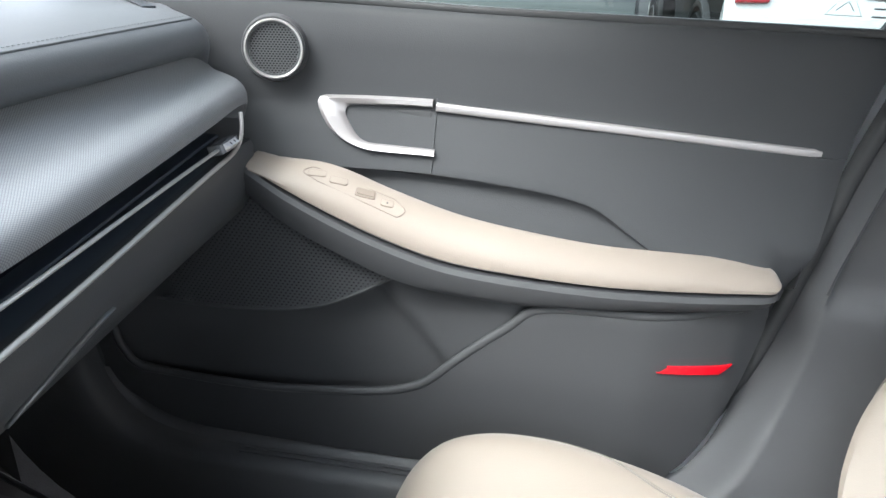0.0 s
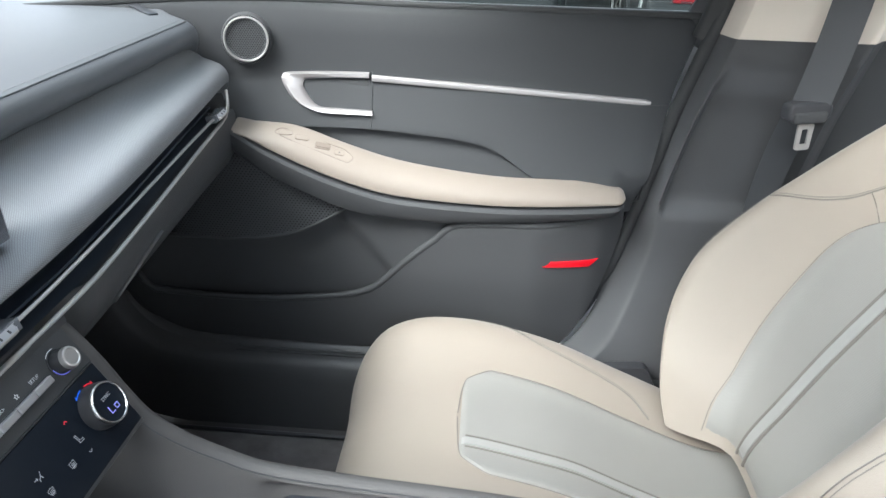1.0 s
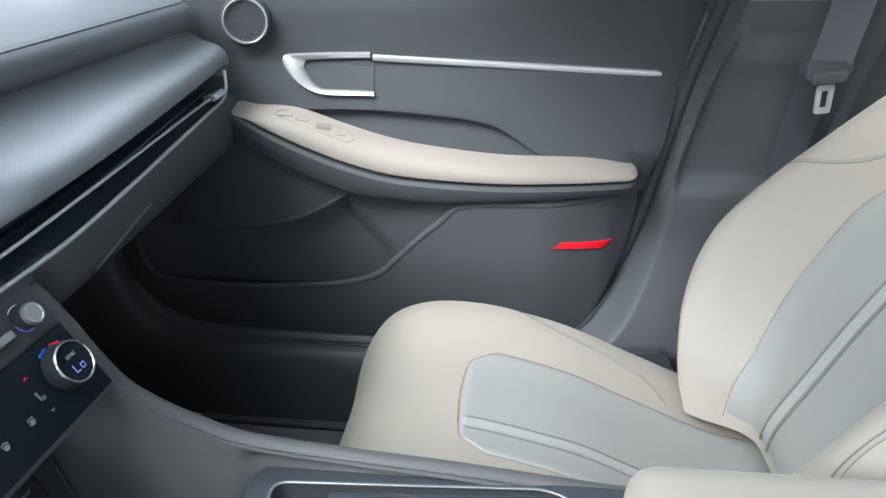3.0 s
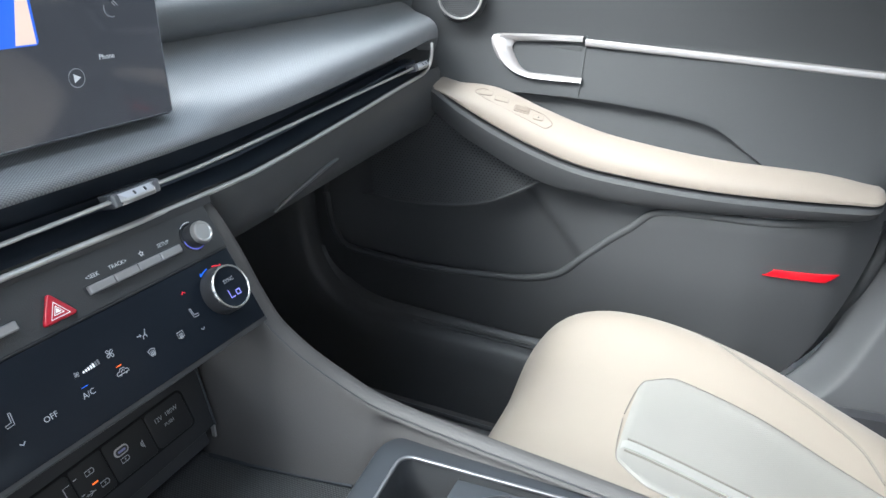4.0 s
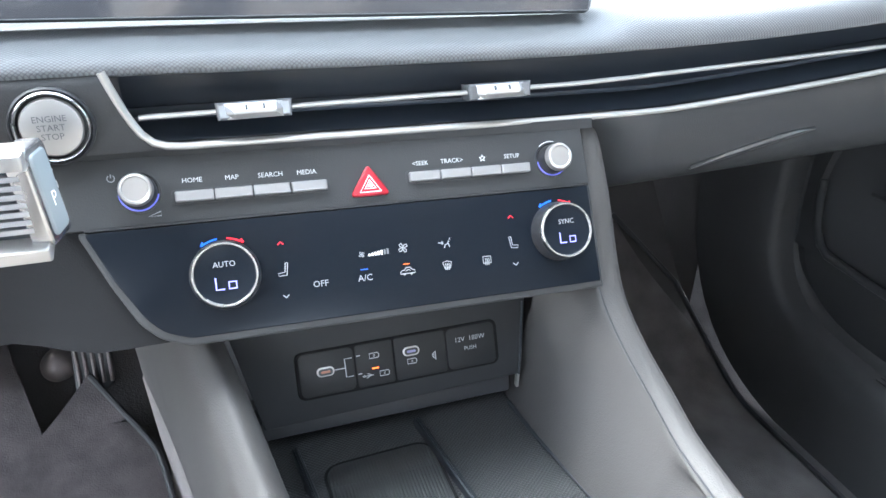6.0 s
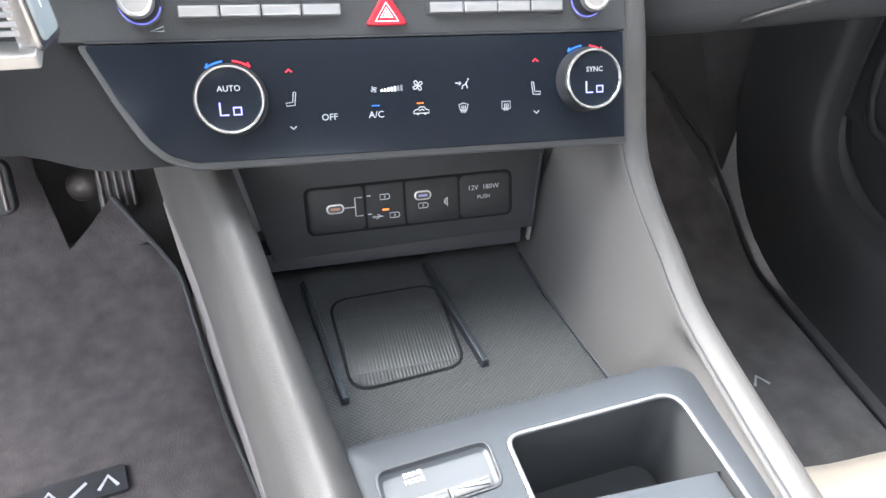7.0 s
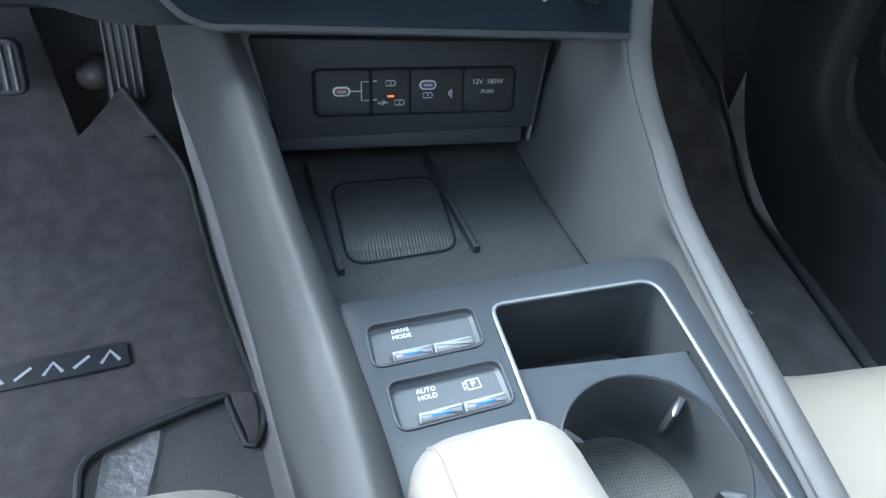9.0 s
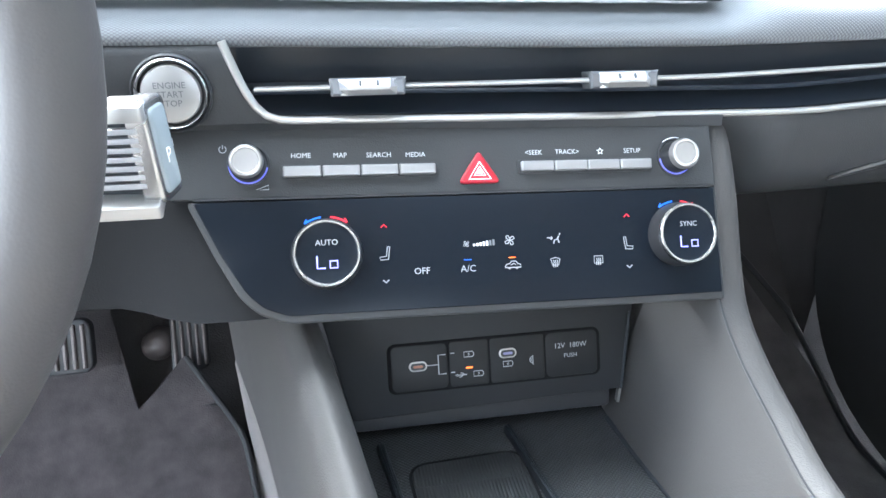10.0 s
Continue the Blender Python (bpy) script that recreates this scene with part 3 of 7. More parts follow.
hand = part("release_handle", patch(rows, caps=False), BRUSHED, door, "brushed silver door handle surround", sharp=50)
rows = []
for y in np.linspace(0.186, 0.296, 16):
    r = []
    for s in np.linspace(0, 1, 10):
        z = 0.801 + 0.055 * s
        b = 0.010 + 0.022 * math.sin(math.pi * s)**0.5 * ramp(y, 0.186, 0.20)
        r.append((door_x(y, z) + b - 0.004, y, z))
    rows.append(r)
part("hollow", patch(rows), SILL, hand, "dark hollow behind the handle")
part("lever", slab(rounded([(-0.243, 0.809), (-0.192, 0.806), (-0.192, 0.851), (-0.243, 0.851)], 0.008), frame_of((0.727, 0, 0), (0, -1, 0), (0, 0, 1)), -0.008, -0.004, 0.003), PLASTIC, hand, "charcoal release lever")
part("panel_seam", tube([(door_x(0.189, z) - 0.0005, 0.189, z) for z in np.linspace(0.784, 0.864, 12)], rrect(0.0016, 0.0016, 0.0005, 2), up=(1, 0, 0)), BLACK, door)

# tweeter
tm = frame_of((0.683, 0.3597, 0.9125), (0.26, -1, 0.0), (0.05, 0, 1)) @ pose(0, 0, -0.014)
tw = part("tweeter", lathe([(0.038, -0.022), (0.0355, -0.006), (0.0335, 0.001), (0.031, 0.0)], tm, 48, cap=False), SILL, door, "tweeter in a charcoal surround")
part("ring", lathe([(0.0316, -0.002), (0.0316, 0.0028), (0.0308, 0.0042), (0.0298, 0.0044), (0.0288, 0.0034), (0.0283, 0.0)], tm, 56, cap=False), CHROME, tw, "satin chrome ring")
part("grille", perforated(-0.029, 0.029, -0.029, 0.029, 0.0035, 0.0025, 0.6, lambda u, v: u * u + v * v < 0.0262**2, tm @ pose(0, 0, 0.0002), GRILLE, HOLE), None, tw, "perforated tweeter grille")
part("grille_backing", lathe([(0.0287, 0.0004), (0.0262, 0.0003), (0.0258, -0.003), (0.001, -0.003)], tm, 40), GRILLE, tw)

# window switches set flush into the pad
def pad_z(x, y):
    zt, zl, xi = at(PADTOP, y), at(PADLOW, y), at(PADIN, y)
    return (zt + zl) / 2 + (zt - zl) * at([(0.003, 0.0), (0.009, 0.2), (0.02, 0.38), (0.034, 0.48), (0.05, 0.5)], x - xi)


def on_pad(x, y, lift=0.0):
    """Frame lying on the pad: its x runs rearward, its z stands off the surface."""
    du = Vector((0.008, -0.04, pad_z(x + 0.004, y - 0.02) - pad_z(x - 0.004, y + 0.02)))
    dv = Vector((0.01, 0, pad_z(x + 0.005, y) - pad_z(x - 0.005, y)))
    f = frame_of((x, y, pad_z(x, y)), du, dv)
    return f @ pose(0, 0, lift)


PLATE = [(-0.058, -0.004), (-0.048, 0.0075), (0.044, 0.0085), (0.060, 0.000), (0.052, -0.009), (-0.036, -0.0095)]
sw = part("window_switch_panel", tube([on_pad(0.653 - 0.16 * u * 0.2 + v, 0.264 - u) @ Vector((0, 0, 0.0002)) for u, v in rounded(PLATE, 0.008)], ring(0.0005, n=6), closed=True), PADSEAM, door, "switch panel outlined in the armrest")
for u in (-0.040, -0.016):
    f = on_pad(0.6525 - 0.03 * u, 0.264 - u)
    part("button_gap", slab(rrect(0.0200, 0.0092, 0.003), f, -0.002, 0.0002), PADSEAM, sw)
    part("button", slab(rrect(0.0190, 0.0082, 0.0025), f, -0.001, 0.0005, 0.0003), BEIGE, sw)
f = on_pad(0.6520, 0.250)
part("switch_well", slab(rrect(0.0225, 0.0110, 0.003), f, -0.002, 0.0003), PADSEAM, sw)
part("window_switch", slab(rrect(0.019, 0.0085, 0.002), f @ pose(0, 0.001, 0, -8), -0.001, 0.0010, 0.0006), PADSEAM, sw, "dark beige window switch")
f = on_pad(0.6515, 0.226)
part("button_gap", slab(rrect(0.0145, 0.009, 0.003), f, -0.002, 0.0002), PADSEAM, sw)
part("lock_button", slab(rrect(0.0136, 0.0080, 0.0025), f, -0.001, 0.0005, 0.0003), BEIGE, sw)
part("lock_mark", slab(rrect(0.002, 0.002, 0.0005, 2), f, 0.0000, 0.0008), BLACK, sw)

# red reflector
def skin_x(y, z):
    return low_x(y, z) + 0.014 * ramp(-y, 0.16, 0.215)


rows = []
for t in np.linspace(0, 1, 14):
    ya, za, yb, zb = -0.085 - 0.0745 * t, 0.5920 - 0.007 * t, -0.0962 - 0.0780 * t, 0.5998 - 0.005 * t
    xa, xb = skin_x(ya, za), skin_x(yb, zb)
    rows.append([(xa + 0.004, ya, za), (xa - 0.0034, ya, za), ((xa + xb) / 2 - 0.0042, (ya + yb) / 2, (za + zb) / 2), (xb - 0.0034, yb, zb), (xb + 0.004, yb, zb)])
part("door_reflector", patch(rows), RED, door, "red reflector strip near the door's edge", sharp=30)

# door edge face and seals towards the pillar
rows = []
for z in np.linspace(0.41, 0.96, 40):
    y = at(REAR, z)
    x = (door_x(y, z) + 0.018) if z > 0.69 else low_x(y, z) + 0.016
    rows.append([(x - 0.002, y + 0.004, z), (x + 0.006, y - 0.001, z), (x + 0.03, y - 0.003, z), (x + 0.06, y - 0.004, z)])
part("door_edge", patch(rows), RUBBER, door)

# window pane and its frame
pane = part("window_pane", patch([[(0.775, y, 0.945), (0.765, y, 1.05), (0.73, y, 1.17), (0.68, y, 1.27)] for y in np.linspace(0.66, -0.33, 12)]), PANE, door, "clear side window glass, closed")
pane.visible_shadow = False
part("window_frame_rear", tube([(0.772, -0.275, 0.92), (0.762, -0.32, 1.02), (0.735, -0.355, 1.13), (0.685, -0.385, 1.27)], rrect(0.03, 0.05, 0.008)), BLACK, door, "black rear window frame")
part("quarter_post", tube([(0.772, 0.53, 0.94), (0.765, 0.50, 1.02), (0.735, 0.46, 1.14)], rrect(0.02, 0.028, 0.006)), BLACK, door, "black post of the small front quarter window")
gmk = frame_of((0.7705, -0.228, 0.985), (0, -1, 0), (-0.08, 0, 1))
marks = strokes([[(-0.02, -0.012), (0.0, 0.014), (0.016, -0.012), (-0.02, -0.012)], [(-0.01, -0.007), (0.0, 0.002), (0.007, -0.007)]], gmk, 0.0012, DIMPRINT, door, "glass_mark")
for k in range(4):
    strokes([[(0.026, 0.012 - 0.008 * k), (0.046 - 0.004 * (k % 2), 0.012 - 0.008 * k)]], gmk, 0.002, DIMPRINT, marks, "printed_bar")

# ---------- dashboard ----------
def lip_y(x):
    return 0.352 + 0.03 * ramp(x, 0.05, 0.75)


LIP = [(-0.72, 0.846), (-0.14, 0.8424), (0.0, 0.8397), (0.15, 0.8377), (0.30, 0.8392), (0.40, 0.8428), (0.5, 0.8478), (0.58, 0.8530), (0.64, 0.858), (0.72, 0.858)]


def lip_z(x):
    return at(LIP, x)


def chrome_z(x):
    return 0.7985 + 0.023 * min(max((x - 0.22) / 0.4, 0), 1)**1.15 + 0.0065 * min(max((0.2 - x) / 0.3, 0), 1)


def bar_z(x):
    return 0.8215 + 0.0095 * min(max((x - 0.15) / 0.42, 0), 1)


dash = thing("dashboard", "charcoal dashboard with embossed grey band and slim vent", "dashboard")


def seam_y(x):
    return 0.437 - 0.017 * ramp(x, 0.25, 0.63)


def seam_z(x):
    return 0.9395 + 0.005 * ramp(x, 0.25, 0.63)


rows = []
for x, d in [(x, 0.0) for x in np.linspace(-0.72, 0.632, 60)] + [(0.641, 0.0015), (0.649, 0.005), (0.655, 0.012), (0.659, 0.024), (0.661, 0.045)]:
    b = 0.012 * (x / 0.7)**2
    cy, cz = seam_y(x) + 0.4 * d, seam_z(x) - d
    far = [(x + 0.9 * min(max(0, y - 0.43), 0.10) * ramp(x, 0.5, 0.64), y, z - b - d) for y, z in ((1.10, 0.998), (0.90, 0.995), (0.72, 0.988), (0.56, 0.973), (0.49, 0.961 + 0.5 * b))]
    near = [(0.024, 0.0085), (0.006, 0.0025), (0.001, 0.0005), (-0.0045, -0.0035), (-0.0085, -0.0095), (-0.0095, -0.0165), (-0.0075, -0.0235), (-0.0025, -0.0300), (0.0045, -0.0355), (0.014, -0.040), (0.028, -0.045)]
    rows.append(far + [(x, cy + p, cz + q) for p, q in near])
part("upper_pad", patch(rows), DASHSKIN, dash, "dark grey stitched soft dashboard top", sharp=60)
part("stitch_ridge", tube([(x, seam_y(x) + 0.001, seam_z(x) + 0.0003) for x in np.linspace(0.16, 0.632, 40)], ring(0.0013, n=8)), DASHSKIN, dash)
bm = bmesh.new()
for x in np.arange(0.17, 0.63, 0.0046):
    add(bm, box(pose(x, seam_y(x) + 0.006, seam_z(x) + 0.0027, 18), 0.0024, 0.0005, 0.0005))
part("stitching", bm, DARKTHREAD, dash, "row of grey stitches")
slot = [(0.622 + 0.075 * t, 0.462 + 0.10 * t, 0.9555 + 0.0165 * t) for t in np.linspace(0, 1, 10)]
part("demister_slot", tube(slot, rrect(0.013, 0.0016, 0.0007, 2)), BLACK, dash, "black side demister slot")
part("slot_end", tube([(0.617, 0.4553, 0.9546), (0.622, 0.462, 0.9556)], rrect(0.013, 0.0022, 0.0008, 2)), SATIN, dash)

rows = []
for x, d in [(x, 0.0) for x in np.linspace(-0.72, 0.648, 110)] + [(0.657, 0.001), (0.664, 0.0035), (0.669, 0.009), (0.672, 0.018), (0.674, 0.04)]:
    ly, lz = lip_y(x) + 0.4 * d, lip_z(x) - 0.5 * d
    f = 1 - ramp(x, 0.158, 0.20)
    up = -0.0045 * (1 - ramp(x, 0.20, 0.45))

    def fold(dy, dz, dz2):
        return (x, ly + dy, lz + (dz + up) * (1 - f) + dz2 * f - 0.5 * d)
    foot = (seam_y(x) + 0.012, (seam_z(x) - 0.034) * (1 - f) + 0.874 * f - d)
    knee = fold(0.030, 0.0345, 0.0166)
    climb = [(x, foot[0] + (knee[1] - foot[0]) * t, foot[1] + (knee[2] - foot[1]) * t - (0.0035 * (1 - f)) * math.sin(math.pi * t)) for t in (0.2, 0.45, 0.7, 0.88)]
    rows.append([(x, foot[0] + 0.022, foot[1] + 0.004), (x, *foot)] + climb + [knee, fold(0.020, 0.0315, 0.0160), fold(0.011, 0.028, 0.0143), fold(0.006, 0.024, 0.0122), fold(0.003, 0.020, 0.0102), fold(0.0008, 0.0145, 0.0072), fold(0.0004, 0.009, 0.0042), (x, ly + 0.002, lz + 0.0015), (x, ly + 0.006, lz), (x, ly + 0.05, lz)])
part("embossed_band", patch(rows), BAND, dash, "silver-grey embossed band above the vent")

# slim full-width vent
XV = np.concatenate([np.linspace(-0.135, 0.60, 60), [0.612, 0.62, 0.626]])
rows = []
for x in XV:
    ly, lz, cz = lip_y(x), lip_z(x), chrome_z(x)
    rows.append([(x, ly + 0.008, lz), (x, ly + 0.03, lz - 0.001), (x, ly + 0.055, lz - 0.008), (x, ly + 0.055, cz + 0.006), (x, ly + 0.02, cz + 0.001), (x, ly + 0.005, cz)])
vent = part("air_vent", patch(rows), DUCT, dash, "gloss black vent slot", sharp=25)
part("lower_blade", tube([(x, lip_y(x) + 0.030, chrome_z(x) + 0.009) for x in XV], rrect(0.018, 0.0035, 0.001, 2)), DUCT, vent, "gloss black blade")
bar = [x for x in np.linspace(-0.122, 0.61, 60)]
part("bright_bar", tube([(x, lip_y(x) - 0.0015, bar_z(x)) for x in bar], rrect(0.0034, 0.0020, 0.0008, 4), up=(0, -0.4, 1)), RIMSILVER, vent, "thin bright bar through the vent")
LSIDE = [(-0.1354, 0.8476), (-0.1317, 0.836), (-0.1266, 0.8223), (-0.1208, 0.8118), (-0.1141, 0.8066), (-0.1045, 0.8049)]
pa = [(x, 0.3470, z) for x, z in LSIDE] + [(x, lip_y(x) - 0.0045, chrome_z(x) - 0.0004) for x in np.linspace(-0.085, 0.59, 40)] + [(0.602, 0.3735, 0.8212), (0.612, 0.373, 0.8255), (0.620, 0.373, 0.8330), (0.625, 0.3735, 0.8440), (0.6268, 0.3745, 0.857)]
part("bright_rim", tube(curve(pa, 110), rrect(0.0046, 0.0034, 0.0016, 5), up=(0, -0.5, 1)), RIMSILVER, vent, "satin chrome rim under the vent")
TABM = frame_of((0, 0, 0), (1, 0, 0), (0, 0.25, 1))
tag = part("vent_tab", slab([(-0.0205, -0.0050), (0.0205, -0.0050), (0.0210, 0.0048), (-0.0210, 0.0048)], TABM, -0.012, 0.0030, 0.0016, 2), TABGREY, dash, "clear grey vent tab with bright facets", smooth=False)
tag.location = (-0.061, lip_y(-0.06) - 0.0035, bar_z(0) + 0.0005)


def facet(profile):
    """A strip across the tab whose ends run back to the body."""
    return patch([[TABM @ Vector((u * k, v, w * q + 0.0026 * (1 - q))) for v, w, k in profile] for u, q in ((-0.0165, 0.0), (-0.0118, 1.0), (0.0118, 1.0), (0.0165, 0.0))])


part("upper_facet", facet(((0.0040, 0.0034, 1.0), (-0.0004, 0.0068, 0.98))), FACETBLUE, tag, "pale blue upper facet", smooth=False)
part("lower_facet", facet(((-0.0004, 0.0068, 0.98), (-0.0018, 0.0070, 0.97), (-0.0047, 0.0036, 0.93))), RIMSILVER, tag, "bright lower facet", smooth=False)
for u in (-0.0045, 0.0050):
    part("tab_notch", slab(rrect(0.0012, 0.0030, 0.0003, 2), TABM @ pose(u, 0.0016, 0.0054, -38), -0.001, 0.0007), BLACK, tag, smooth=False)
for x in (0.088, 0.594):
    copy_thing(tag, pose(x, lip_y(x) - 0.0035, bar_z(x) + 0.0005, 0, 0, 3 if x > 0.3 else 0))

# face beside the vent on the driver's side, with the start button
SIDE = [(z, x) for x, z in reversed(LSIDE)]
rows = []
for k in (0, 0.25, 0.5, 0.75, 1):
    r = []
    for x in np.linspace(-0.62, 0.155, 60):
        low, high = 0.7965 - 0.0253 * x, min(0.8045, chrome_z(x) - 0.0005)
        r.append((x, (0.3346 + 0.577 * (low - 0.775)) * (1 - k) + 0.3459 * k, low + (high - low) * k))
    rows.append(r)
for z in np.linspace(0.8052, 0.8475, 18):
    xr, y = at(SIDE, z) + 0.001, at([(0.805, 0.3459), (0.815, 0.347), (0.842, 0.351), (0.8475, 0.357)], z)
    rows.append([(-0.62 + (xr + 0.62) * t, y, z) for t in np.linspace(0, 1, 60)])
part("driver_side_face", patch(rows), PLASTIC, dash, "charcoal dashboard face beside the vent")
bmx = frame_of((-0.1635, 0.3465, 0.8215), (1, 0, 0), (0, 0.10, 1))
start = part("start_button", lathe([(0.0205, -0.004), (0.0205, 0.0012), (0.0195, 0.0022), (0.0185, 0.0012), (0.018, -0.001)], bmx, 48, cap=False), BLACK, dash, "start button in a dark surround")
part("chrome_ring", lathe([(0.0183, 0.0), (0.0183, 0.0022), (0.0176, 0.003), (0.0168, 0.0022), (0.0165, 0.0)], bmx, 48, cap=False), BRIGHT, start, "chrome ring")
part("cap", lathe([(0.0152, 0.0), (0.0152, 0.0022), (0.0145, 0.0032), (0.008, 0.0037), (0.0005, 0.0038)], bmx, 48), CHROME, start, "satin silver start button")
for i, w in enumerate(("ENGINE", "START", "STOP")):
    lettering(w, 0.0046, bmx @ pose(0, 0.0046 - 0.0046 * i, 0.0042), DIMPRINT, start)

# glove box side: lower dashboard
rows = []
for x in np.linspace(0.168, 0.665, 40):
    ly, cz = lip_y(x), chrome_z(x)
    ly += 0.03 * (1 - ramp(x, 0.168, 0.21))
    rows.append([(x, ly + 0.02, cz - 0.001), (x, ly + 0.002, cz - 0.003), (x, ly - 0.001, cz - 0.009), (x, ly + 0.001, 0.775), (x, ly + 0.006, 0.755), (x, ly + 0.018, 0.735), (x, ly + 0.04, 0.722), (x, ly + 0.08, 0.712), (x, ly + 0.14, 0.705), (x, ly + 0.25, 0.70), (x, 0.80, 0.70)])
glove = thing("glove_box", "charcoal plastic glove box under the vent, closed", "glove box")
part("glove_panel", patch(rows), GLOVEGREY, glove)


def glove_y(x, z):
    return lip_y(x) + at([(0.722, 0.04), (0.735, 0.018), (0.755, 0.006), (0.775, 0.001), (0.79, -0.001)], z)


rows = []
for t in np.linspace(0, 1, 24):
    x, z0, h = 0.262 + 0.112 * t, 0.741 + 0.023 * t, 0.0075 * math.sin(math.pi * min(max(t, 0.02), 0.98))**0.4
    rows.append([(x, glove_y(x, z0 + h * k) - d, z0 + h * k) for k, d in ((-0.02, -0.001), (0.05, 0.0012), (0.35, 0.0026), (0.7, 0.0026), (0.95, 0.0012), (1.02, -0.001))])
part("latch", patch(rows), TRIMGREY, glove, "satin latch flush with the lid")

# knee panel on the driver's side
rows = []
for x in np.linspace(-0.70, -0.10, 40):
    k = ramp(x, -0.215, -0.155)
    rows.append([(x, 0.351 + 0.02 * k, 0.799)] + [(x, y * (1 - k) + (0.345 - 0.577 * (0.775 - z)) * k, z) for y, z in ((0.343, 0.79), (0.335, 0.765), (0.330, 0.735), (0.330, 0.705))] + [(x, 0.345, 0.695), (x, 0.37, 0.690), (x, 0.5, 0.685), (x, 0.7, 0.69)])
part("knee_panel", patch(rows), KNEE, dash, "charcoal knee panel under the steering column")

# ---------- centre display ----------
disp = thing("centre_display", "wide dark touch screen standing on the dashboard", "screen")
dm = frame_of((-0.1395, 0.380, 0.8675), (1, 0, 0), (0, 0.02, 1)) @ pose(0, 0, 0, 0, 0, -1.3)
part("casing", slab(rounded([(-0.29, -0.0005), (0.3045, -0.0005), (0.3045, 0.134), (-0.29, 0.134)], 0.006), dm, -0.016, 0.0, 0.002), BLACK, disp, "black display casing")
part("display_glass", slab(rounded([(-0.287, 0.0013), (0.302, 0.0013), (0.302, 0.131), (-0.287, 0.131)], 0.004), dm, -0.002, 0.0022, 0.0008), SCREEN, disp, "dark glossy display glass")
part("edge_line", tube([dm @ Vector((u, 0.0018, 0.0021)) for u in (-0.285, 0.3005)], ring(0.0004, n=6)), DIMPRINT, disp)
part("edge_line", tube([dm @ Vector((0.3013, v, 0.0021)) for v in (0.002, 0.13)], ring(0.0004, n=6), up=(0, 1, 0)), DIMPRINT, disp)
dg = dm @ pose(-0.0015, 0.006, 0.0027)
TILEBLUE = material("blue_map_tile", (0.03, 0.13, 0.72), 0.3, glow=0.035, vary=0.05)
TILESAND = material("sand_map_tile", (0.8, 0.6, 0.5), 0.3, glow=0.03, vary=0.03)
part("map_tile", slab(rrect(0.052, 0.05, 0.003), dg @ pose(0.176, 0.082, 0), 0, 0.0004), TILEBLUE, disp, "blue map tile on the display", smooth=False)
part("map_block", slab([(-0.022, -0.024), (-0.008, -0.024), (0.001, -0.002), (-0.006, 0.0), (-0.012, 0.012)], dg @ pose(0.176, 0.082, 0.0005), 0, 0.0003), TILESAND, disp, smooth=False)
part("map_block", slab([(0.010, -0.024), (0.024, -0.024), (0.024, 0.02), (0.02, 0.02)], dg @ pose(0.176, 0.082, 0.0005), 0, 0.0003), TILESAND, disp, smooth=False)
lettering("Phone", 0.0052, dg @ pose(0.2510, 0.0443, 0), LITPRINT, disp)
lettering("FM", 0.0062, dg @ pose(0.1552, 0.0436, 0), LITPRINT, disp)
lettering("Off", 0.0054, dg @ pose(0.155, 0.0327, 0), DIMLIT, disp)
lettering("Map", 0.0062, dg @ pose(0.0265, 0.0425, 0), LITPRINT, disp)
lettering("Auto", 0.0046, dg @ pose(0.1354, 0.0598, 0), LITPRINT, disp)
lettering("150 ft", 0.0042, dg @ pose(0.1357, 0.0556, 0), LITPRINT, disp)
lettering("Nearby Beech Island, SC", 0.0048, dg @ pose(0.0537, 0.0324, 0), DIMLIT, disp)
strokes([[(-0.004, -0.004), (0, 0.004), (0.004, -0.004), (-0.004, -0.004)]], dg @ pose(0.0265, 0.0316, 0), 0.0010, LITPRINT, disp, "arrow_sign")
circ = [(0.0062 * math.cos(a), 0.0062 * math.sin(a)) for a in np.linspace(0, 2 * math.pi, 33)[:-1]]
circ.append(circ[0])
for u, v in ((0.1151, 0.0319), (0.1336, 0.0317), (0.2239, 0.0331)):
    strokes([circ], dg @ pose(u, v, 0), 0.0006, DIMLIT, disp, "round_sign")
part("play_sign", slab([(-0.0022, -0.003), (0.0032, 0), (-0.0022, 0.003)], dg @ pose(0.2239, 0.0331, 0), 0, 0.0002), LITPRINT, disp, smooth=False)
part("house_sign", slab([(-0.003, -0.003), (0.003, -0.003), (0.003, 0.001), (0, 0.0038), (-0.003, 0.001)], dg @ pose(0.1151, 0.0319, 0), 0, 0.0002), DIMLIT, disp, smooth=False)
part("list_sign", slab(rrect(0.005, 0.0065, 0.0006), dg @ pose(0.1336, 0.0317, 0), 0, 0.0002), DIMLIT, disp, smooth=False)
part("page_bar", slab(rrect(0.006, 0.0011, 0.0004, 2), dg @ pose(0.1383, 0.0186, 0), 0, 0.0002), WHITE, disp, smooth=False)
ph = [(0.006 * math.cos(a), 0.006 * math.sin(a)) for a in np.linspace(radians(160), radians(290), 10)]
strokes([ph, [(0.001, 0.004), (0.004, 0.001)], [(0.001, 0.0065), (0.0065, 0.001)]], dg @ pose(0.262, 0.0759, 0), 0.0008, DIMLIT, disp, "handset_sign")
part("sticker", slab(rrect(0.034, 0.024, 0.003), dg @ pose(0.281, 0.1135, 0), -0.001, 0.0004), WHITEPAINT, disp, "small white sticker with grey print", smooth=False)
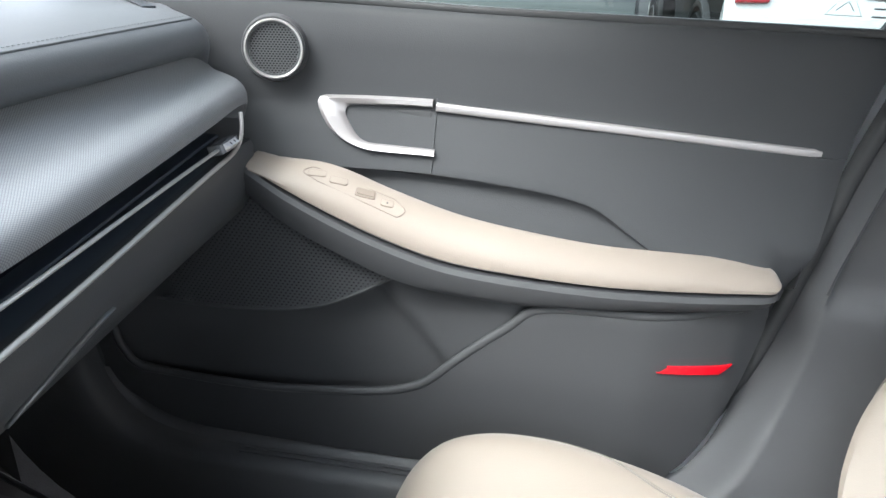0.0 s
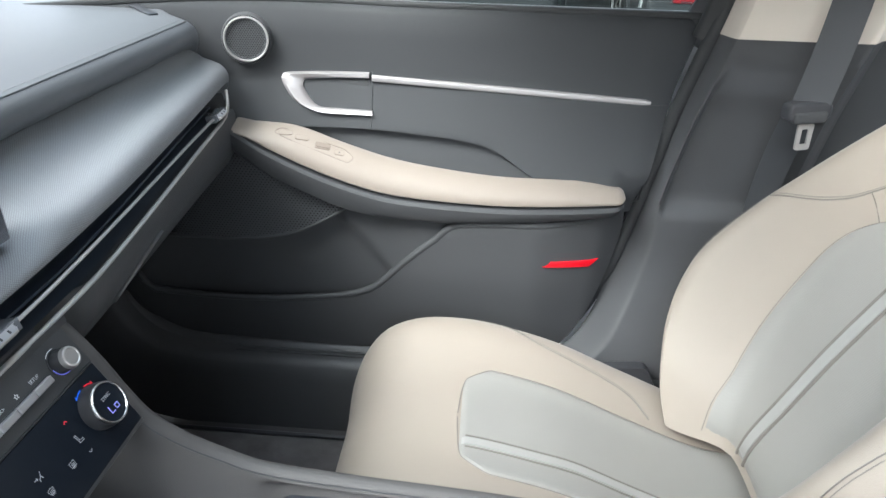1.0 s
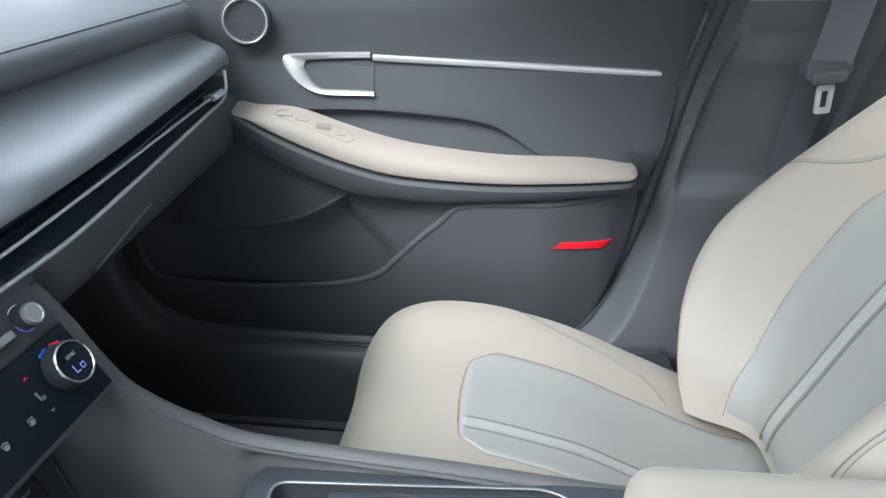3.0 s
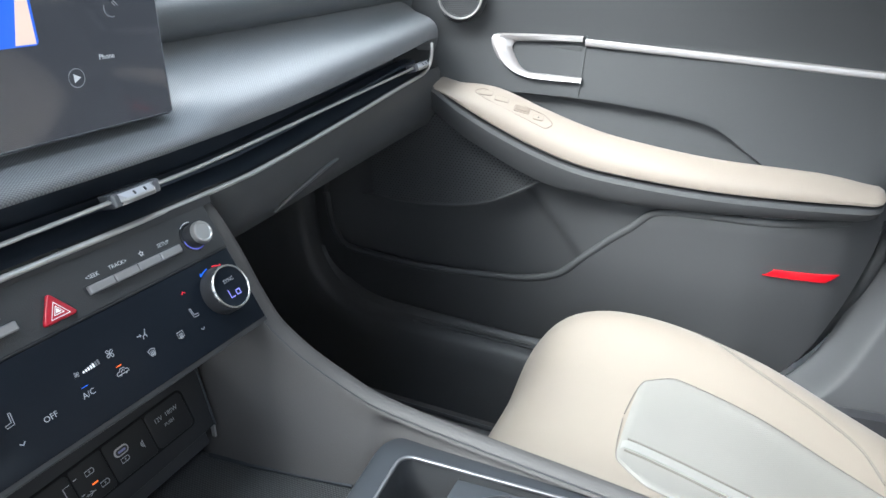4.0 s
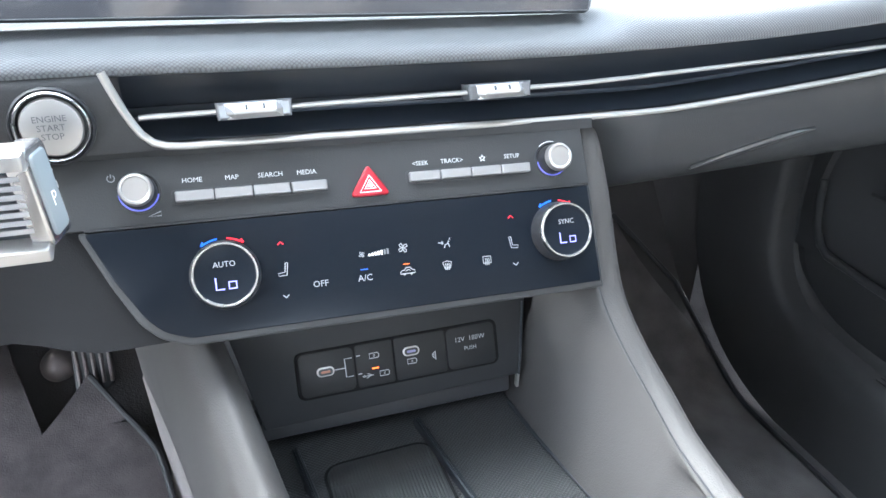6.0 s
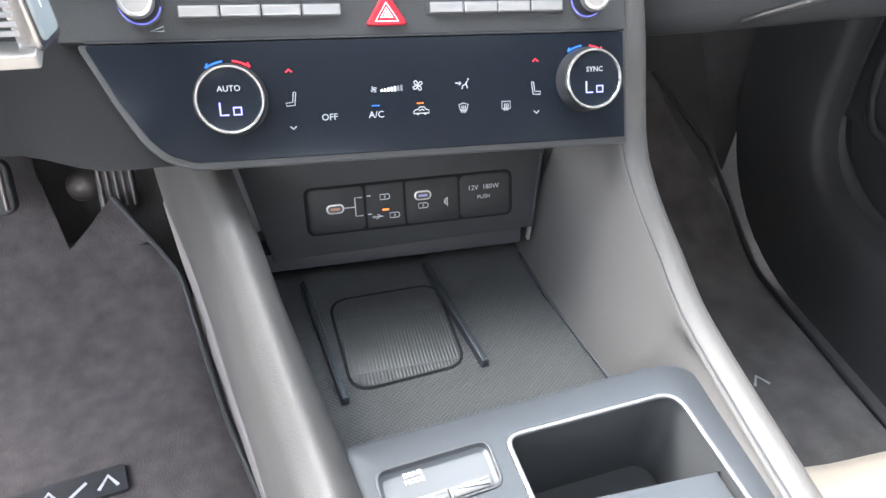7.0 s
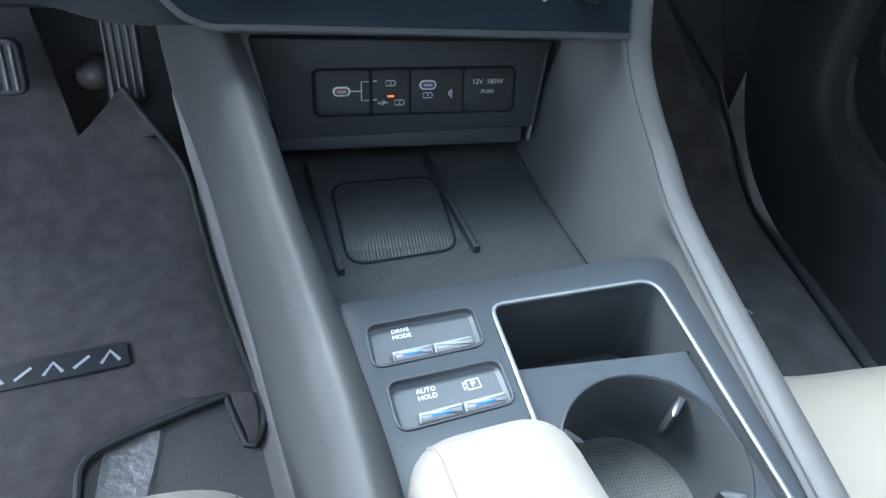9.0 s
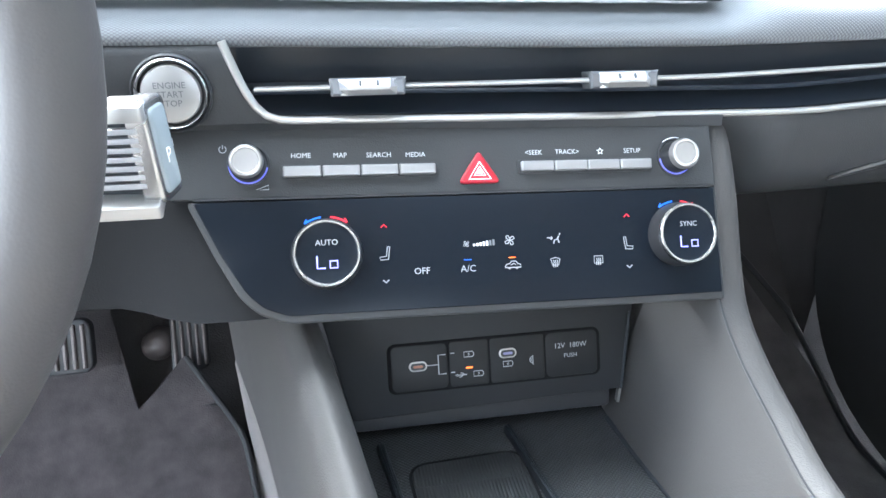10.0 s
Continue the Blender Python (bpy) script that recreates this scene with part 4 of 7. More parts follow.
for k, w in enumerate((0.012, 0.024, 0.017, 0.023, 0.014)):
    part("printed_bar", slab(rrect(w, 0.0011, 0.0004, 2), dg @ pose(0.268 + w / 2, 0.1220 - 0.0042 * k, 0.0006), 0, 0.0002), DIMPRINT, disp, smooth=False)

# ---------- centre stack ----------
ST = frame_of((0, 0.335, 0.775), (1, 0, 0), (0, 0.5, 0.866)) @ pose(0, 0, 0, 0, 0, -1.45)
stack = thing("control_panel", "gloss black climate control panel with two round dials", "control panel")
part("button_strip", slab(rounded([(-0.170, -0.0128), (0.1475, -0.0128), (0.146, 0.0292), (0.0, 0.0260), (-0.09, 0.0295), (-0.172, 0.030)], 0.001), ST, -0.03, 0.0, 0.001), PLASTIC, stack, "charcoal strip of buttons", smooth=False)
GL = [(-0.1585, -0.0142), (-0.145, -0.043), (-0.132, -0.0645), (-0.123, -0.073), (-0.110, -0.0778), (0.147, -0.0778), (0.1455, -0.0142)]
part("panel_rim", slab(rounded([(-0.163, -0.0130), (-0.1485, -0.044), (-0.136, -0.067), (-0.126, -0.0765), (-0.111, -0.0822), (0.150, -0.0822), (0.1485, -0.0130)], [0.003, 0.03, 0.03, 0.02, 0.02, 0.002, 0.002]), ST, -0.03, -0.001, 0.002), SILL, stack, "charcoal rim of the panel")
part("touch_panel", slab(rounded(GL, [0.002, 0.03, 0.03, 0.02, 0.02, 0.001, 0.001]), ST, -0.01, 0.0008, 0.0006), PIANO, stack, "gloss black touch panel")
part("dividing_line", slab(rrect(0.302, 0.0009, 0.0003, 2), ST @ pose(-0.007, -0.0131, 0), -0.002, 0.0013), BLACK, stack)
TXT = ST @ pose(0, 0, 0.0011)
TOPT = ST @ pose(0, 0, 0.0003)


def dial(u, v, r, h, word):
    m = ST @ pose(u, v, 0)
    d = part("dial", lathe([(r * 1.08, 0.0005), (r * 1.07, h * 0.3), (r * 1.02, h * 0.86), (r, h * 0.93)], m, 56, cap=False), BLACK, stack, "dark satin dial")
    part("rim", lathe([(r * 1.01, h * 0.9), (r * 1.0, h), (r * 0.965, h * 1.06), (r * 0.915, h * 1.06), (r * 0.89, h)], m, 64, cap=False), BRIGHT, d, "chrome rim")
    part("face", lathe([(r * 0.895, h * 1.0), (r * 0.86, h * 0.985), (0.0004, h * 0.985)], m, 48), PIANO, d, "gloss black dial display")
    k = r / 0.0185
    f = m @ pose(0, 0, h * 0.985 + 0.0004)
    lettering(word, 0.0044 * k, f @ pose(0, 0.0056 * k, 0), GREYPRINT, d)
    s = 0.0042 * k
    strokes([[(-1.3 * s, 0.75 * s), (-1.3 * s, -0.85 * s), (-0.25 * s, -0.85 * s)], [(0.35 * s, -0.85 * s), (0.35 * s, 0.05 * s), (1.3 * s, 0.05 * s), (1.3 * s, -0.85 * s), (0.35 * s, -0.85 * s)]], f @ pose(0, -0.0046 * k, 0), 0.0009 * k, LILAC, d, "lit_digits")
    arcs = lambda a, b: [(1.14 * r * math.cos(radians(t)), 1.14 * r * math.sin(radians(t))) for t in np.linspace(a, b, 7)]
    strokes([arcs(97, 124), [(1.14 * r * math.cos(radians(124)), 1.14 * r * math.sin(radians(124))), (1.22 * r * math.cos(radians(118)), 1.22 * r * math.sin(radians(118)))]], TXT @ pose(u, v, 0), 0.0010, BLUEPRINT, d, "blue_arrow")
    strokes([arcs(83, 56), [(1.14 * r * math.cos(radians(56)), 1.14 * r * math.sin(radians(56))), (1.22 * r * math.cos(radians(62)), 1.22 * r * math.sin(radians(62)))]], TXT @ pose(u, v, 0), 0.0010, REDPRINT, d, "red_arrow")


dial(-0.0882, -0.0448, 0.0182, 0.0135, "AUTO")
dial(0.1204, -0.0420, 0.0178, 0.0135, "SYNC")


def small_knob(u, v):
    m = ST @ pose(u, v, 0)
    d = part("knob", lathe([(0.0098, 0.0), (0.0095, 0.0085), (0.0088, 0.0100)], m, 40, cap=False), BLACK, stack, "black knob with silver cap")
    strokes([[(0.0103 * math.cos(radians(a)), 0.0103 * math.sin(radians(a))) for a in np.linspace(185, 350, 16)]], m @ pose(0, 0, 0.0010), 0.0009, BLUELED, d, "lit_crescent")
    part("collar", lathe([(0.0118, -0.001), (0.0116, 0.0008), (0.0108, 0.0010), (0.0105, 0.0002)], m, 40, cap=False), BLACK, d)
    part("cap", lathe([(0.0090, 0.0090), (0.0090, 0.0120), (0.0082, 0.0137), (0.0070, 0.0141), (0.0064, 0.0135), (0.0004, 0.0135)], m, 40), CHROME, d, "satin silver cap")


small_knob(-0.1286, 0.0060)
small_knob(0.1222, 0.0052)
for ua, ub in ((-0.1104, -0.0251), (0.0247, 0.1056)):
    part("button_well", slab(rrect(ub - ua + 0.003, 0.0082, 0.002), ST @ pose((ua + ub) / 2, 0.0013, 0), -0.002, 0.0005, 0.0002), BLACK, stack)
    w = (ub - ua) / 4
    for i in range(4):
        m = ST @ pose(ua + w * (i + 0.5), 0.0013, 0)
        part("push_button", slab(rounded([(-w / 2 + 0.0003, -0.003), (w / 2 - 0.0003, -0.003), (w / 2 - 0.0003, 0.003), (-w / 2 + 0.0003, 0.003)], 0.0009, 3), m, -0.001, 0.0040, 0.0012, 3), BUTTONSILVER, stack, "satin silver push button", smooth=False)
for w, u, v in (("HOME", -0.1003, 0.0103), ("MAP", -0.0788, 0.0101), ("SEARCH", -0.0572, 0.0099), ("MEDIA", -0.0364, 0.0097), ("<SEEK", 0.0333, 0.0095), ("TRACK>", 0.0539, 0.0096), ("SETUP", 0.0946, 0.0095)):
    lettering(w, 0.0039, TOPT @ pose(u, v, 0), STRIPPRINT, stack)
star = [(r * math.sin(a), r * math.cos(a)) for a, r in ((i * math.pi / 5, 0.0021 if i % 2 == 0 else 0.0009) for i in range(10))]
strokes([star + [star[0]]], TOPT @ pose(0.0744, 0.0096, 0), 0.0005, WHITE, stack, "star_sign")
pw = [(0.0019 * math.sin(a), 0.0019 * math.cos(a)) for a in np.linspace(0.6, 2 * math.pi - 0.6, 14)]
strokes([pw, [(0, 0.0024), (0, 0.0002)]], TOPT @ pose(-0.1419, 0.0146, 0), 0.0005, GREYPRINT, stack, "power_sign")
strokes([[(-0.0034, -0.0012), (0.0034, -0.0012), (0.0034, 0.0013), (-0.0034, -0.0012)]], TOPT @ pose(-0.1216, -0.0068, 0), 0.0005, GREYPRINT, stack, "volume_sign")
strokes([[(0.0118 * math.cos(radians(t)), 0.0118 * math.sin(radians(t))) for t in np.linspace(75, 130, 8)]], TOPT @ pose(0.1222, 0.0052, 0), 0.0006, WHITE, stack, "tuning_arc")
tri = rounded([(0, 0.0115), (-0.0127, -0.0078), (0.0127, -0.0078)], 0.0022)
part("hazard_button", slab(tri, ST, -0.002, 0.0026, 0.0012), HAZARD, stack, "red triangular hazard button")
for k, w in ((0.58, 0.0008), (0.30, 0.0008)):
    t = [(0.0, 0.0098 * k), (-0.0112 * k, -0.0074 * k), (0.0112 * k, -0.0074 * k)]
    strokes([t + [t[0]]], ST @ pose(0, -0.0012, 0.0029), w, WHITE, stack, "triangle_sign")
part("triangle_core", slab([(0, 0.0016), (-0.0018, -0.0012), (0.0018, -0.0012)], ST @ pose(0, -0.0013, 0.0027), 0, 0.0003), WHITE, stack, smooth=False)

# printed signs on the touch panel
for u, up, dn in ((-0.0563, -0.0303, -0.0615), (0.0882, -0.0293, -0.0598)):
    strokes([[(-0.0017, -0.0009), (0, 0.0007), (0.0017, -0.0009)]], TXT @ pose(u, up, 0), 0.0007, REDPRINT, stack, "up_sign")
    strokes([[(-0.0017, 0.0009), (0, -0.0007), (0.0017, 0.0009)]], TXT @ pose(u, dn, 0), 0.0007, GREYPRINT, stack, "down_sign")
    f = 1 if u < 0 else -1
    strokes([[(0.0024 * f, 0.0042), (0.0015 * f, 0.0042), (0.0008 * f, -0.0012), (-0.003 * f, -0.0016), (-0.0026 * f, -0.0032), (0.0018 * f, -0.003), (0.0028 * f, 0.0042)]], TXT @ pose(u, -0.0462, 0), 0.0005, GREYPRINT, stack, "seat_sign")
lettering("OFF", 0.0052, TXT @ pose(-0.0358, -0.0567, 0), GREYPRINT, stack)
lettering("A/C", 0.0054, TXT @ pose(-0.0092, -0.0566, 0), GREYPRINT, stack)
part("lit_bar", slab(rrect(0.0045, 0.0005, 0.0002, 2), TXT @ pose(-0.0094, -0.0514, 0), 0, 0.0002), BLUEPRINT, stack, smooth=False)
part("lit_bar", slab(rrect(0.0040, 0.0005, 0.0002, 2), TXT @ pose(0.0167, -0.0512, 0), 0, 0.0002), ORANGELED, stack, smooth=False)


def fan_sign(u, v, r):
    lines = []
    for k in range(4):
        a = k * math.pi / 2 + 0.4
        c, s = math.cos(a), math.sin(a)
        lf = [(0, 0), (0.55, 0.45), (1.0, 0.35), (1.0, -0.1), (0.5, -0.15), (0, 0)]
        lines.append([(r * (x * c - y * s), r * (x * s + y * c)) for x, y in lf])
    strokes(lines, TXT @ pose(u, v, 0), 0.0004 * r / 0.002, GREYPRINT, stack, "fan_sign")


fan_sign(-0.0098, -0.0424, 0.0017)
fan_sign(0.0158, -0.0412, 0.0029)
for i in range(7):
    h = 0.0013 + 0.00035 * i
    part("level_bar", slab([(-0.0006, 0), (0.0006, 0), (0.0006, h), (-0.0006, h)], TXT @ pose(-0.0052 + 0.0019 * i, -0.0438 , 0), 0, 0.0002), WHITE if i < 5 else DIMPRINT, stack, smooth=False)
strokes([[(-0.0045, 0.0), (-0.0035, 0.0012), (-0.0018, 0.0014), (-0.0008, 0.0028), (0.0018, 0.0028), (0.003, 0.0013), (0.0045, 0.0009), (0.0047, -0.0008), (-0.0045, -0.0008), (-0.0045, 0.0)], [(-0.0028, -0.0008), (-0.002, -0.0017), (-0.0012, -0.0008)], [(0.0015, -0.0008), (0.0023, -0.0017), (0.0031, -0.0008)], [(-0.0012, 0.0006), (0.0008, 0.0016), (0.0018, 0.0006)]], TXT @ pose(0.017, -0.0562, 0), 0.0005, GREYPRINT, stack, "recirculation_sign")
strokes([[(0.003, 0.003), (0.0024, 0.0018)], [(0.0022, 0.0014), (0.0008, -0.0006), (-0.0006, -0.001), (-0.0012, -0.003)], [(0.0014, 0.0), (0.0022, -0.0026)], [(-0.005, 0.0006), (-0.0018, 0.0002)], [(-0.0026, 0.0012), (-0.0018, 0.0002), (-0.0028, -0.0006)]], TXT @ pose(0.0433, -0.0413, 0), 0.0007, GREYPRINT, stack, "airflow_sign")
for u, fr in ((0.0426, [(-0.0028, 0.0022), (0, 0.003), (0.0028, 0.0022), (0.0018, -0.0014), (-0.0018, -0.0014), (-0.0028, 0.0022)]), (0.069, [(-0.0026, 0.0028), (0.0026, 0.0028), (0.0026, -0.0014), (-0.0026, -0.0014), (-0.0026, 0.0028)])):
    strokes([fr] + [[(x, 0.0016), (x + 0.0003, 0.0), (x - 0.0003, -0.0012), (x, -0.0026)] for x in (-0.0011, 0, 0.0011)], TXT @ pose(u, -0.0554, 0), 0.0005, GREYPRINT, stack, "defrost_sign")

# charging sockets under the panel
UM = frame_of((0, 0.35, 0.64), (1, 0, 0), (0, 0.38, 0.925))
SOCKETPLATE = material("charcoal_socket_plate", (0.016, 0.017, 0.019), 0.5, spec=0.3, grain=0.15, vary=0.06)
TONGUERED = material("orange_socket_tongue", (0.30, 0.12, 0.07), 0.4, vary=0.03)
TONGUEBLUE = material("lilac_socket_tongue", (0.22, 0.22, 0.42), 0.4, vary=0.03)
SOCKETFACE = material("dark_socket_cover", (0.0085, 0.009, 0.0105), 0.45, spec=0.3, grain=0.1, vary=0.06)
sock = thing("socket_panel", "charcoal panel of charging sockets under the climate controls", "socket panel")
part("plate", slab(rounded([(-0.080, -0.0435), (0.1135, -0.0395), (0.123, 0.024), (-0.096, 0.028)], 0.002), UM, -0.02, 0.0, 0.001), SOCKETPLATE, sock, "charcoal socket plate")
US = UM @ pose(0.0036, 0.0044, 0)
UC = US @ pose(0.0172, -0.0148, 0)
part("plate_trim", tube([UM @ Vector((0.1192, 0.016, 0.001)), UM @ Vector((0.1112, -0.0395, 0.001))], rrect(0.0018, 0.0012, 0.0004, 2), up=(0, -1, 0)), SATIN, sock, "thin bright edge strip")
part("socket_bezel", slab(rrect(0.1510, 0.0345, 0.0055), UC, -0.004, 0.0009, 0.0006), HOLE, sock, "dark bezel round the sockets")
edges = (-0.0565, -0.0164, 0.0122, 0.0521, 0.0910)
for a, b in zip(edges, edges[1:]):
    part("socket_cover", slab(rrect(b - a - 0.0011, 0.0315, 0.002 if a > edges[0] and b < edges[-1] else 0.0042), US @ pose((a + b) / 2, -0.0148, 0), -0.002, 0.0011, 0.0005), SOCKETFACE, sock)
UT = US @ pose(0, 0, 0.0014)
for u, v, mt in ((-0.0376, -0.0138, TONGUERED), (0.0252, -0.0103, TONGUEBLUE)):
    part("socket_rim", slab(rrect(0.0125, 0.0068, 0.0033), UT @ pose(u, v, 0), -0.001, 0.0005, 0.0003), CHROME, sock)
    part("socket_hole", slab(rrect(0.0102, 0.0047, 0.0022), UT @ pose(u, v, 0), -0.001, 0.0007), BLACK, sock)
    part("socket_tongue", slab(rrect(0.0066, 0.0017, 0.0008), UT @ pose(u, v, 0), -0.001, 0.0010), mt, sock)
strokes([[(-0.0312, -0.0138), (-0.0235, -0.0138)], [(-0.0183, -0.0072), (-0.0235, -0.0072), (-0.0235, -0.0205), (-0.0183, -0.0205)], [(-0.015, -0.0068), (-0.0122, -0.0068)], [(-0.015, -0.0201), (-0.0122, -0.0201)]], UT, 0.0007, GREYPRINT, sock, "bracket_sign")
for u, v in ((-0.0022, -0.0085), (0.0041, -0.0225), (0.0252, -0.0178)):
    strokes([[(-0.0034, -0.0018), (0.0026, -0.0018), (0.0034, -0.0008), (0.0034, 0.0008), (0.0026, 0.0018), (-0.0034, 0.0018), (-0.0034, -0.0018)], [(0.0004, 0.0009), (-0.0006, 0.0), (0.0006, 0.0), (-0.0004, -0.0009)]], UT @ pose(u, v, 0), 0.0006, GREYPRINT, sock, "battery_sign")
part("lit_bar", slab(rrect(0.0048, 0.0011, 0.0003, 2), UT @ pose(-0.0022, -0.0178, 0), 0, 0.0003), ORANGELED, sock, smooth=False)
strokes([[(-0.0045, 0), (0.002, 0)], [(0.002, 0.0008), (0.002, -0.0008), (0.0036, 0), (0.002, 0.0008)], [(-0.002, 0), (0, 0.0014), (0.001, 0.0014)], [(-0.003, 0), (-0.001, -0.0014), (0.0, -0.0014)]], UT @ pose(-0.0085, -0.0225, 0) @ pose(0, 0, 0, 0, 0, 180), 0.0006, GREYPRINT, sock, "fork_sign")
strokes([[(0.0006, 0.0032), (0.0006, -0.0034)], [(0.0006 - 0.0022 * math.sin(a), 0.0002 + 0.0022 * math.cos(a)) for a in np.linspace(0, math.pi, 9)], [(-0.0006, -0.0008), (-0.0006, 0.0012)]], UT @ pose(0.0425, -0.0168, 0), 0.0006, GREYPRINT, sock, "charging_sign")
lettering("12V  180W", 0.0051, UT @ pose(0.0706, -0.0088, 0), GREYPRINT, sock)
lettering("PUSH", 0.0041, UT @ pose(0.0706, -0.0160, 0), GREYPRINT, sock)

# ---------- centre console ----------
def spline(pts, k=4):
    """Smooth run through the points with k steps from each to the next."""
    p = [2 * np.array(pts[0]) - np.array(pts[1])] + [np.array(q) for q in pts] + [2 * np.array(pts[-1]) - np.array(pts[-2])]
    run = []
    for i in range(1, len(p) - 2):
        for t in np.linspace(0, 1, k + 1)[:-1]:
            run.append(tuple(0.5 * (2 * p[i] + (p[i + 1] - p[i - 1]) * t + (2 * p[i - 1] - 5 * p[i] + 4 * p[i + 1] - p[i + 2]) * t * t + (3 * p[i] - p[i - 1] - 3 * p[i + 1] + p[i + 2]) * t**3)))
    return run + [tuple(p[-2])]


con = thing("centre_console", "charcoal centre console with phone tray, between the seats", "console")
# left flank: rounded ridge that falls to the driver's footwell
LEFT_IN = [(-0.45, -0.028), (0.0, -0.030), (0.066, -0.035), (0.15, -0.050), (0.228, -0.0665), (0.302, -0.082), (0.36, -0.096), (0.50, -0.128), (0.64, -0.166)]
rows = []
for y in np.concatenate([np.linspace(-0.45, 0.36, 50), np.linspace(0.38, 0.628, 14)]):
    xi = at(LEFT_IN, y)
    zc = 0.648 + 0.06 * ramp(y, 0.16, 0.46)
    rows.append([(xi + 0.006, y, 0.556), (xi + 0.003, y, 0.600), (xi - 0.001, y, 0.614), (xi - 0.005, y, zc - 0.018), (xi - 0.011, y, zc - 0.006), (xi - 0.018, y, zc), (xi - 0.025, y, zc - 0.004), (xi - 0.031, y, zc - 0.015), (xi - 0.035, y, zc - 0.045), (xi - 0.0375, y, zc - 0.09), (xi - 0.0385, y, zc - 0.15), (xi - 0.037, y, zc - 0.21), (xi - 0.035, y, zc - 0.265)])
part("left_ridge", patch([spline(r) for r in rows]), CONSOLE, con, "soft-skinned rounded console edge")
rows = []
for y in np.linspace(-0.45, 0.63, 50):
    xi = at(LEFT_IN, y)
    zc = 0.648 + 0.06 * ramp(y, 0.16, 0.46)
    rows.append([(xi - 0.034, y, zc - 0.255), (xi - 0.0365, y, zc - 0.262), (xi - 0.033, y, 0.36), (xi - 0.030, y, 0.315), (xi - 0.030, y, 0.298), (xi - 0.035, y, 0.284), (xi - 0.046, y, 0.274)])
part("left_side", patch(rows), SIDECARPET, con, "grey carpeted foot of the console side")
# right flank, sweeping up to the stack
RIDGE = [(-0.45, 0.590), (-0.14, 0.606), (0.008, 0.620), (0.134, 0.630), (0.20, 0.638), (0.232, 0.649), (0.256, 0.6635), (0.280, 0.6845), (0.297, 0.703), (0.312, 0.727), (0.328, 0.757), (0.345, 0.783), (0.352, 0.792)]
def ridge_x(y):
    return 0.1665 - 0.0115 * ramp(y, 0.23, 0.30)
def tray_x(y):
    return at([(-0.45, 0.157), (0.15, 0.157), (0.19, 0.150), (0.206, 0.132), (0.296, 0.1155), (0.36, 0.110)], y)
rows = []
for y in np.concatenate([np.linspace(-0.45, 0.19, 34), np.linspace(0.20, 0.353, 36)]):
    x, z, xt = ridge_x(y), at(RIDGE, y), tray_x(y)
    f = ramp(y, 0.16, 0.21)
    zb = 0.609 * (1 - f) + 0.568 * f
    rows.append([(xt, y, zb), (xt + (x - xt) * 0.30, y, zb + (z - zb) * 0.32), (xt + (x - xt) * 0.58, y, zb + (z - zb) * 0.66), (x - 0.011, y, z - 0.0075), (x - 0.0085, y, z - 0.0035), (x - 0.004, y, z - 0.0006), (x, y, z), (x + 0.005, y, z - 0.0015), (x + 0.009, y, z - 0.006), (x + 0.011, y, z - 0.014), (x + 0.015, y, z - 0.05), (x + 0.022, y, 0.52 if z > 0.6 else 0.5), (x + 0.03, y, 0.44), (x + 0.036, y, 0.27)])
part("right_flank", patch([spline(r[:11]) + r[11:] for r in rows]), CONSOLE, con, "soft-skinned console side sweeping up to the controls")
rows = []
for y in np.linspace(0.36, 0.80, 20):
    rows.append([(0.17, y, 0.70), (0.18, y, 0.55), (0.19, y, 0.42), (0.203, y, 0.27)])
part("right_tunnel_side", patch(rows), CARPET, con, "dark carpeted tunnel side")
part("seam_line", tube([(ridge_x(y) - 0.0095, y, at(RIDGE, y) - 0.0035) for y in np.linspace(-0.12, 0.345, 60)], ring(0.0007, n=6)), BLACK, con)
# phone tray
TL, TR = [(-0.054, 0.15), (-0.095, 0.372)], [(0.148, 0.15), (0.104, 0.372)]
tr = slab([(TL[0][0] - 0.003, 0.1672), (TR[0][0] - 0.004, 0.1785), (0.132, 0.206), (0.1155, 0.296), (0.110, 0.385), (-0.098, 0.385)], FLAT, 0.54, 0.566)
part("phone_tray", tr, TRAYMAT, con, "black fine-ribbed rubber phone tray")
part("tray_back", patch([[(x, 0.352, 0.605), (x, 0.372, 0.598), (x, 0.385, 0.565)] for x in np.linspace(-0.1, 0.12, 10)]), BLACK, con, "dark rear wall of the tray")
part("tray_lintel", slab(rrect(0.194, 0.014, 0.003), frame_of((0.010, 0.341, 0.592), (1, 0, 0.0), (0, 0.3, 0.95)), -0.01, 0.0, 0.001), BLACK, con)
for xa, ya, xb, yb in ((-0.045, 0.228, -0.0615, 0.340), (0.0505, 0.240, 0.032, 0.345)):
    ln = math.hypot(xb - xa, yb - ya)
    m = frame_of(((xa + xb) / 2, (ya + yb) / 2, 0.566), (xb - xa, yb - ya, 0), (-(yb - ya), xb - xa, 0))
    part("tray_divider", slab(rrect(ln, 0.0052, 0.001, 2), m, -0.001, 0.007, 0.0018, 2), SATIN, con, "dark satin tray divider bar")
part("tray_edge", tube([(0.1305, 0.209, 0.5675), (0.1145, 0.300, 0.5675), (0.1095, 0.345, 0.5675)], rrect(0.0035, 0.003, 0.0010, 2)), SATIN, con)
pad = rounded([(-0.0405, 0.2350), (0.0395, 0.2440), (0.0375, 0.326), (-0.0465, 0.322)], 0.016, 8)
part("lintel_trim", box(pose(0.1115, 0.3375, 0.596), 0.002, 0.004, 0.012), CHROME, con)
part("charging_pad_groove", slab(pad, FLAT, 0.56, 0.5664), HOLE, con, "dark groove round the charging pad")
